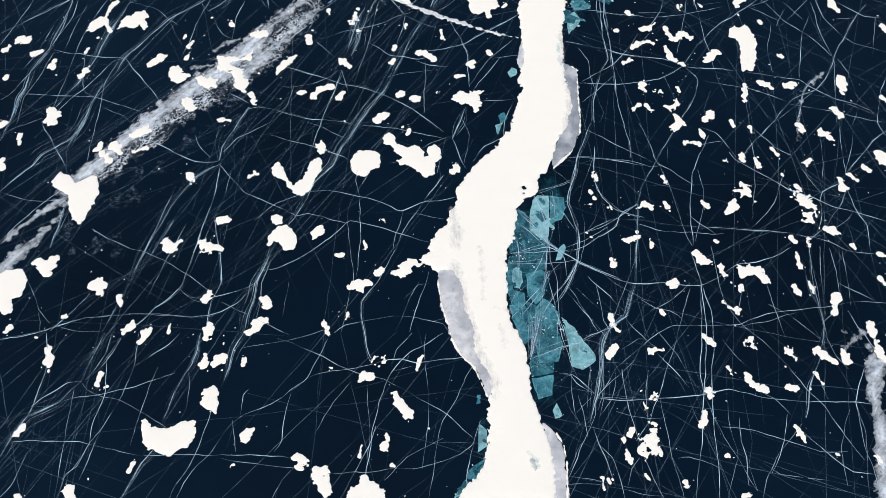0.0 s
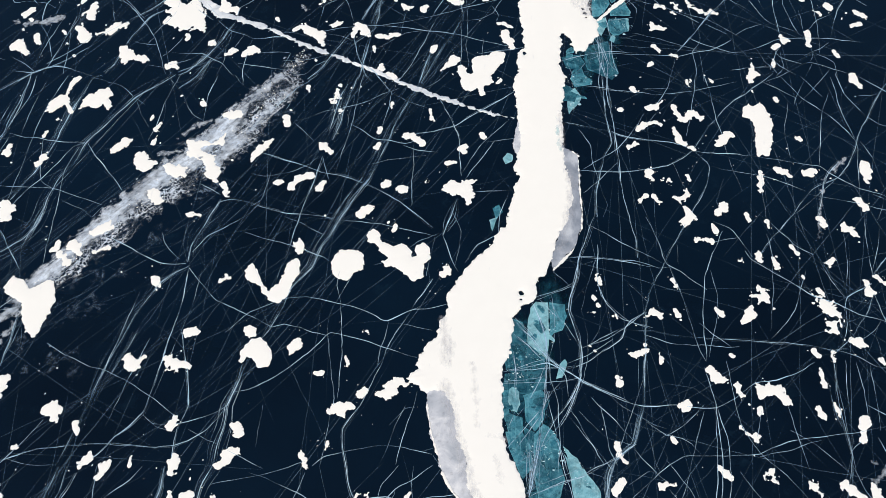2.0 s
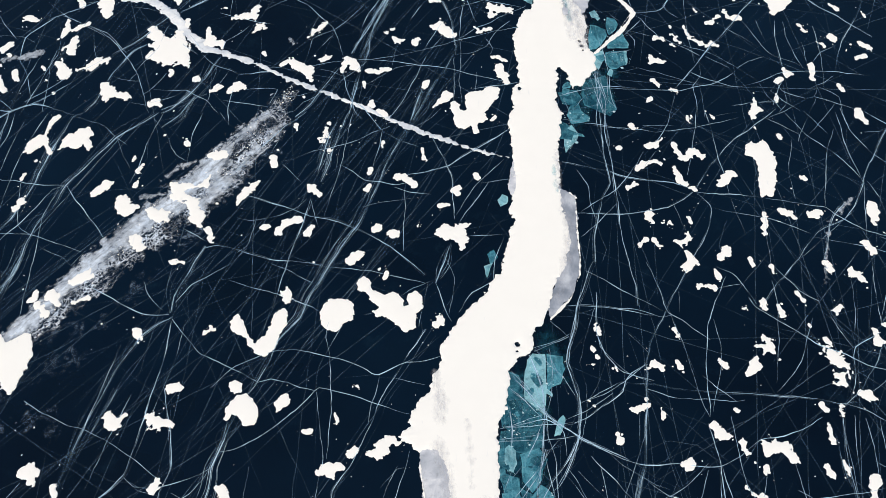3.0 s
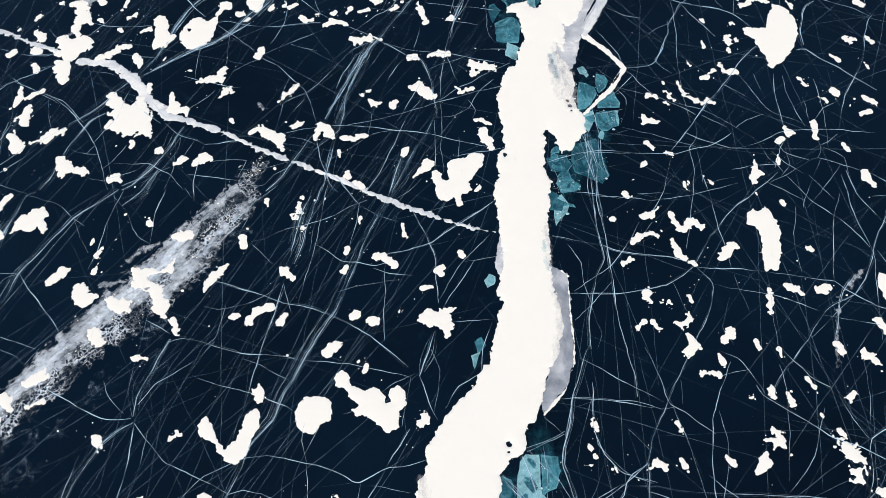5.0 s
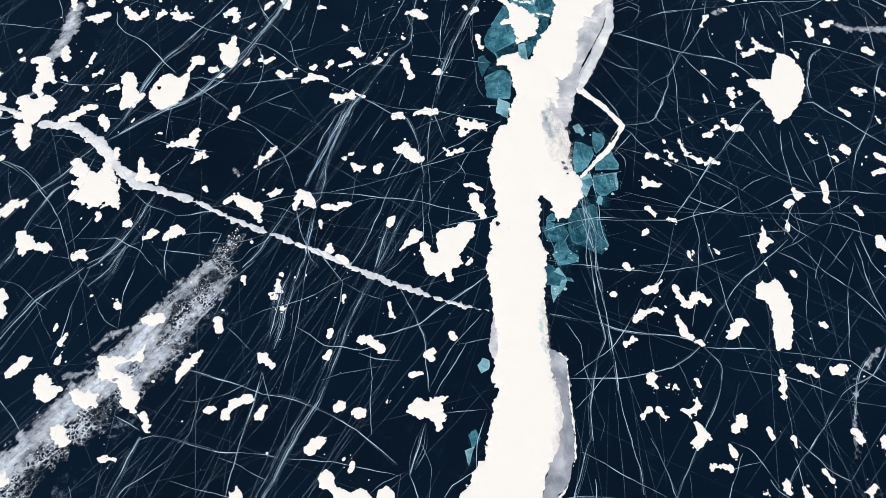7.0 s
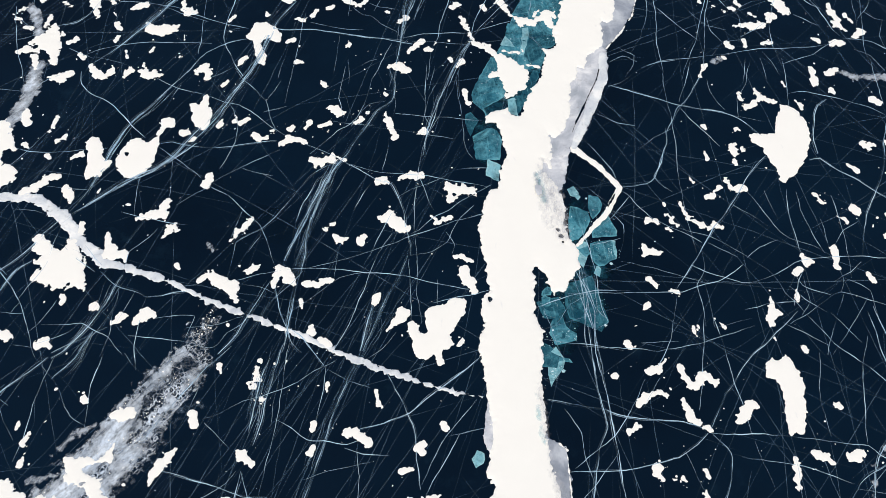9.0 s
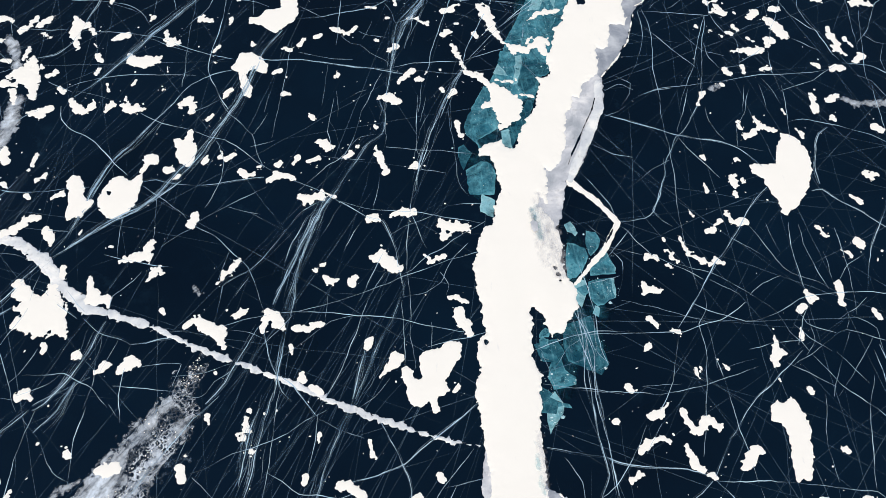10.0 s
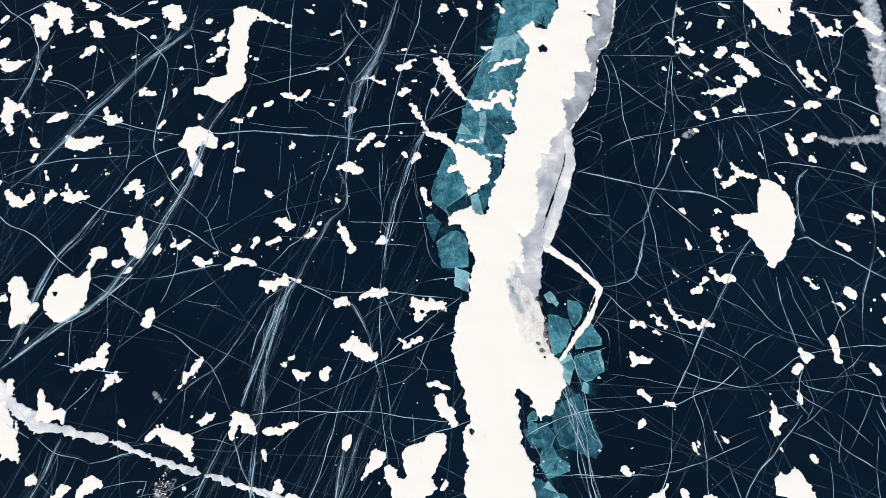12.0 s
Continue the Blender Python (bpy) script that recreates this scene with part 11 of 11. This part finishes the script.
filled_crack(((28.47, 26.06, 30.37, 27.44, 0.13, 0.18),), 0)
filled_crack(((-10.81, 69.64, -10.43, 68.96, 0.13, 0.13),), 0)
filled_crack(((-10.88, 69.60, -10.61, 68.97, 0.15, 0.15),), 0)
filled_crack(((29.91, 83.01, 29.12, 82.61, 0.10, 0.13), (29.12, 82.61, 28.38, 82.36, 0.13, 0.10),), 0)
# ---- the band of frost grains
frost_band(((-29.8, 40.79, -27.19, 44.04, 1.73, 2.45), (-27.19, 44.04, -24.42, 47.14, 2.45, 2.8), (-24.42, 47.14, -21.08, 50.67, 2.8, 3.07), (-21.08, 50.67, -17.98, 53.42, 3.07, 3.33), (-17.98, 53.42, -15.3, 56.61, 3.23, 3.51), (-15.3, 56.61, -11.79, 60.83, 3.51, 2.84), (-11.7, 61.81, -10.42, 64.41, 1.99, 0.26),), ((-20.06, 55.33, -18.90, 56.52, 0.13, 0.20), (-18.90, 56.52, -17.61, 56.98, 0.20, 0.26), (-21.62, 53.81, -19.90, 54.00, 0.13, 0.23), (-19.90, 54.00, -18.53, 54.38, 0.23, 0.33), (-21.07, 53.20, -18.22, 53.71, 0.17, 0.40), (-20.45, 54.61, -17.94, 55.57, 0.13, 0.29), (-34.52, 35.85, -32.62, 38.16, 0.32, 0.47), (-32.62, 38.16, -30.09, 40.42, 0.47, 0.57), (-33.94, 33.36, -32.66, 35.3, 1.37, 1.2), (-32.66, 35.3, -31.08, 37.14, 1.11, 0.75), (-31.08, 37.14, -29.93, 39.14, 0.56, 0.28),), ((-29.24, 37.86, -28.42, 35.8, 0.66, 1.2), (-27.25, 37.81, -26.45, 35.75, 0.47, 0.93), (-26.85, 39.37, -24.6, 40.65, 1.42, 1.44), (-25.88, 36.24, -25.06, 35.21, 1.21, 0.92), (-28.3, 39.94, -24.75, 43.13, 0.95, 1.17), (-22.91, 43.08, -20.17, 47.02, 0.97, 0.7), (-17.16, 49.95, -16.26, 50.54, 2.04, 1.53), (-16.1, 54.33, -11.85, 57.52, 2.1, 1.6),))

# ---- crumbs round the patches ----
SPOTS = []
for ob in list(bpy.data.objects):
    if ob.name.startswith(("snow_patch", "snow_drift", "snow_clump")):
        lo, hi = Vector(ob.bound_box[0]), Vector(ob.bound_box[6])
        mid = (lo + hi) / 2
        SPOTS.append((mid.x, mid.y, 0.42 * (hi - lo).xy.length))
loose_crumbs(SPOTS)
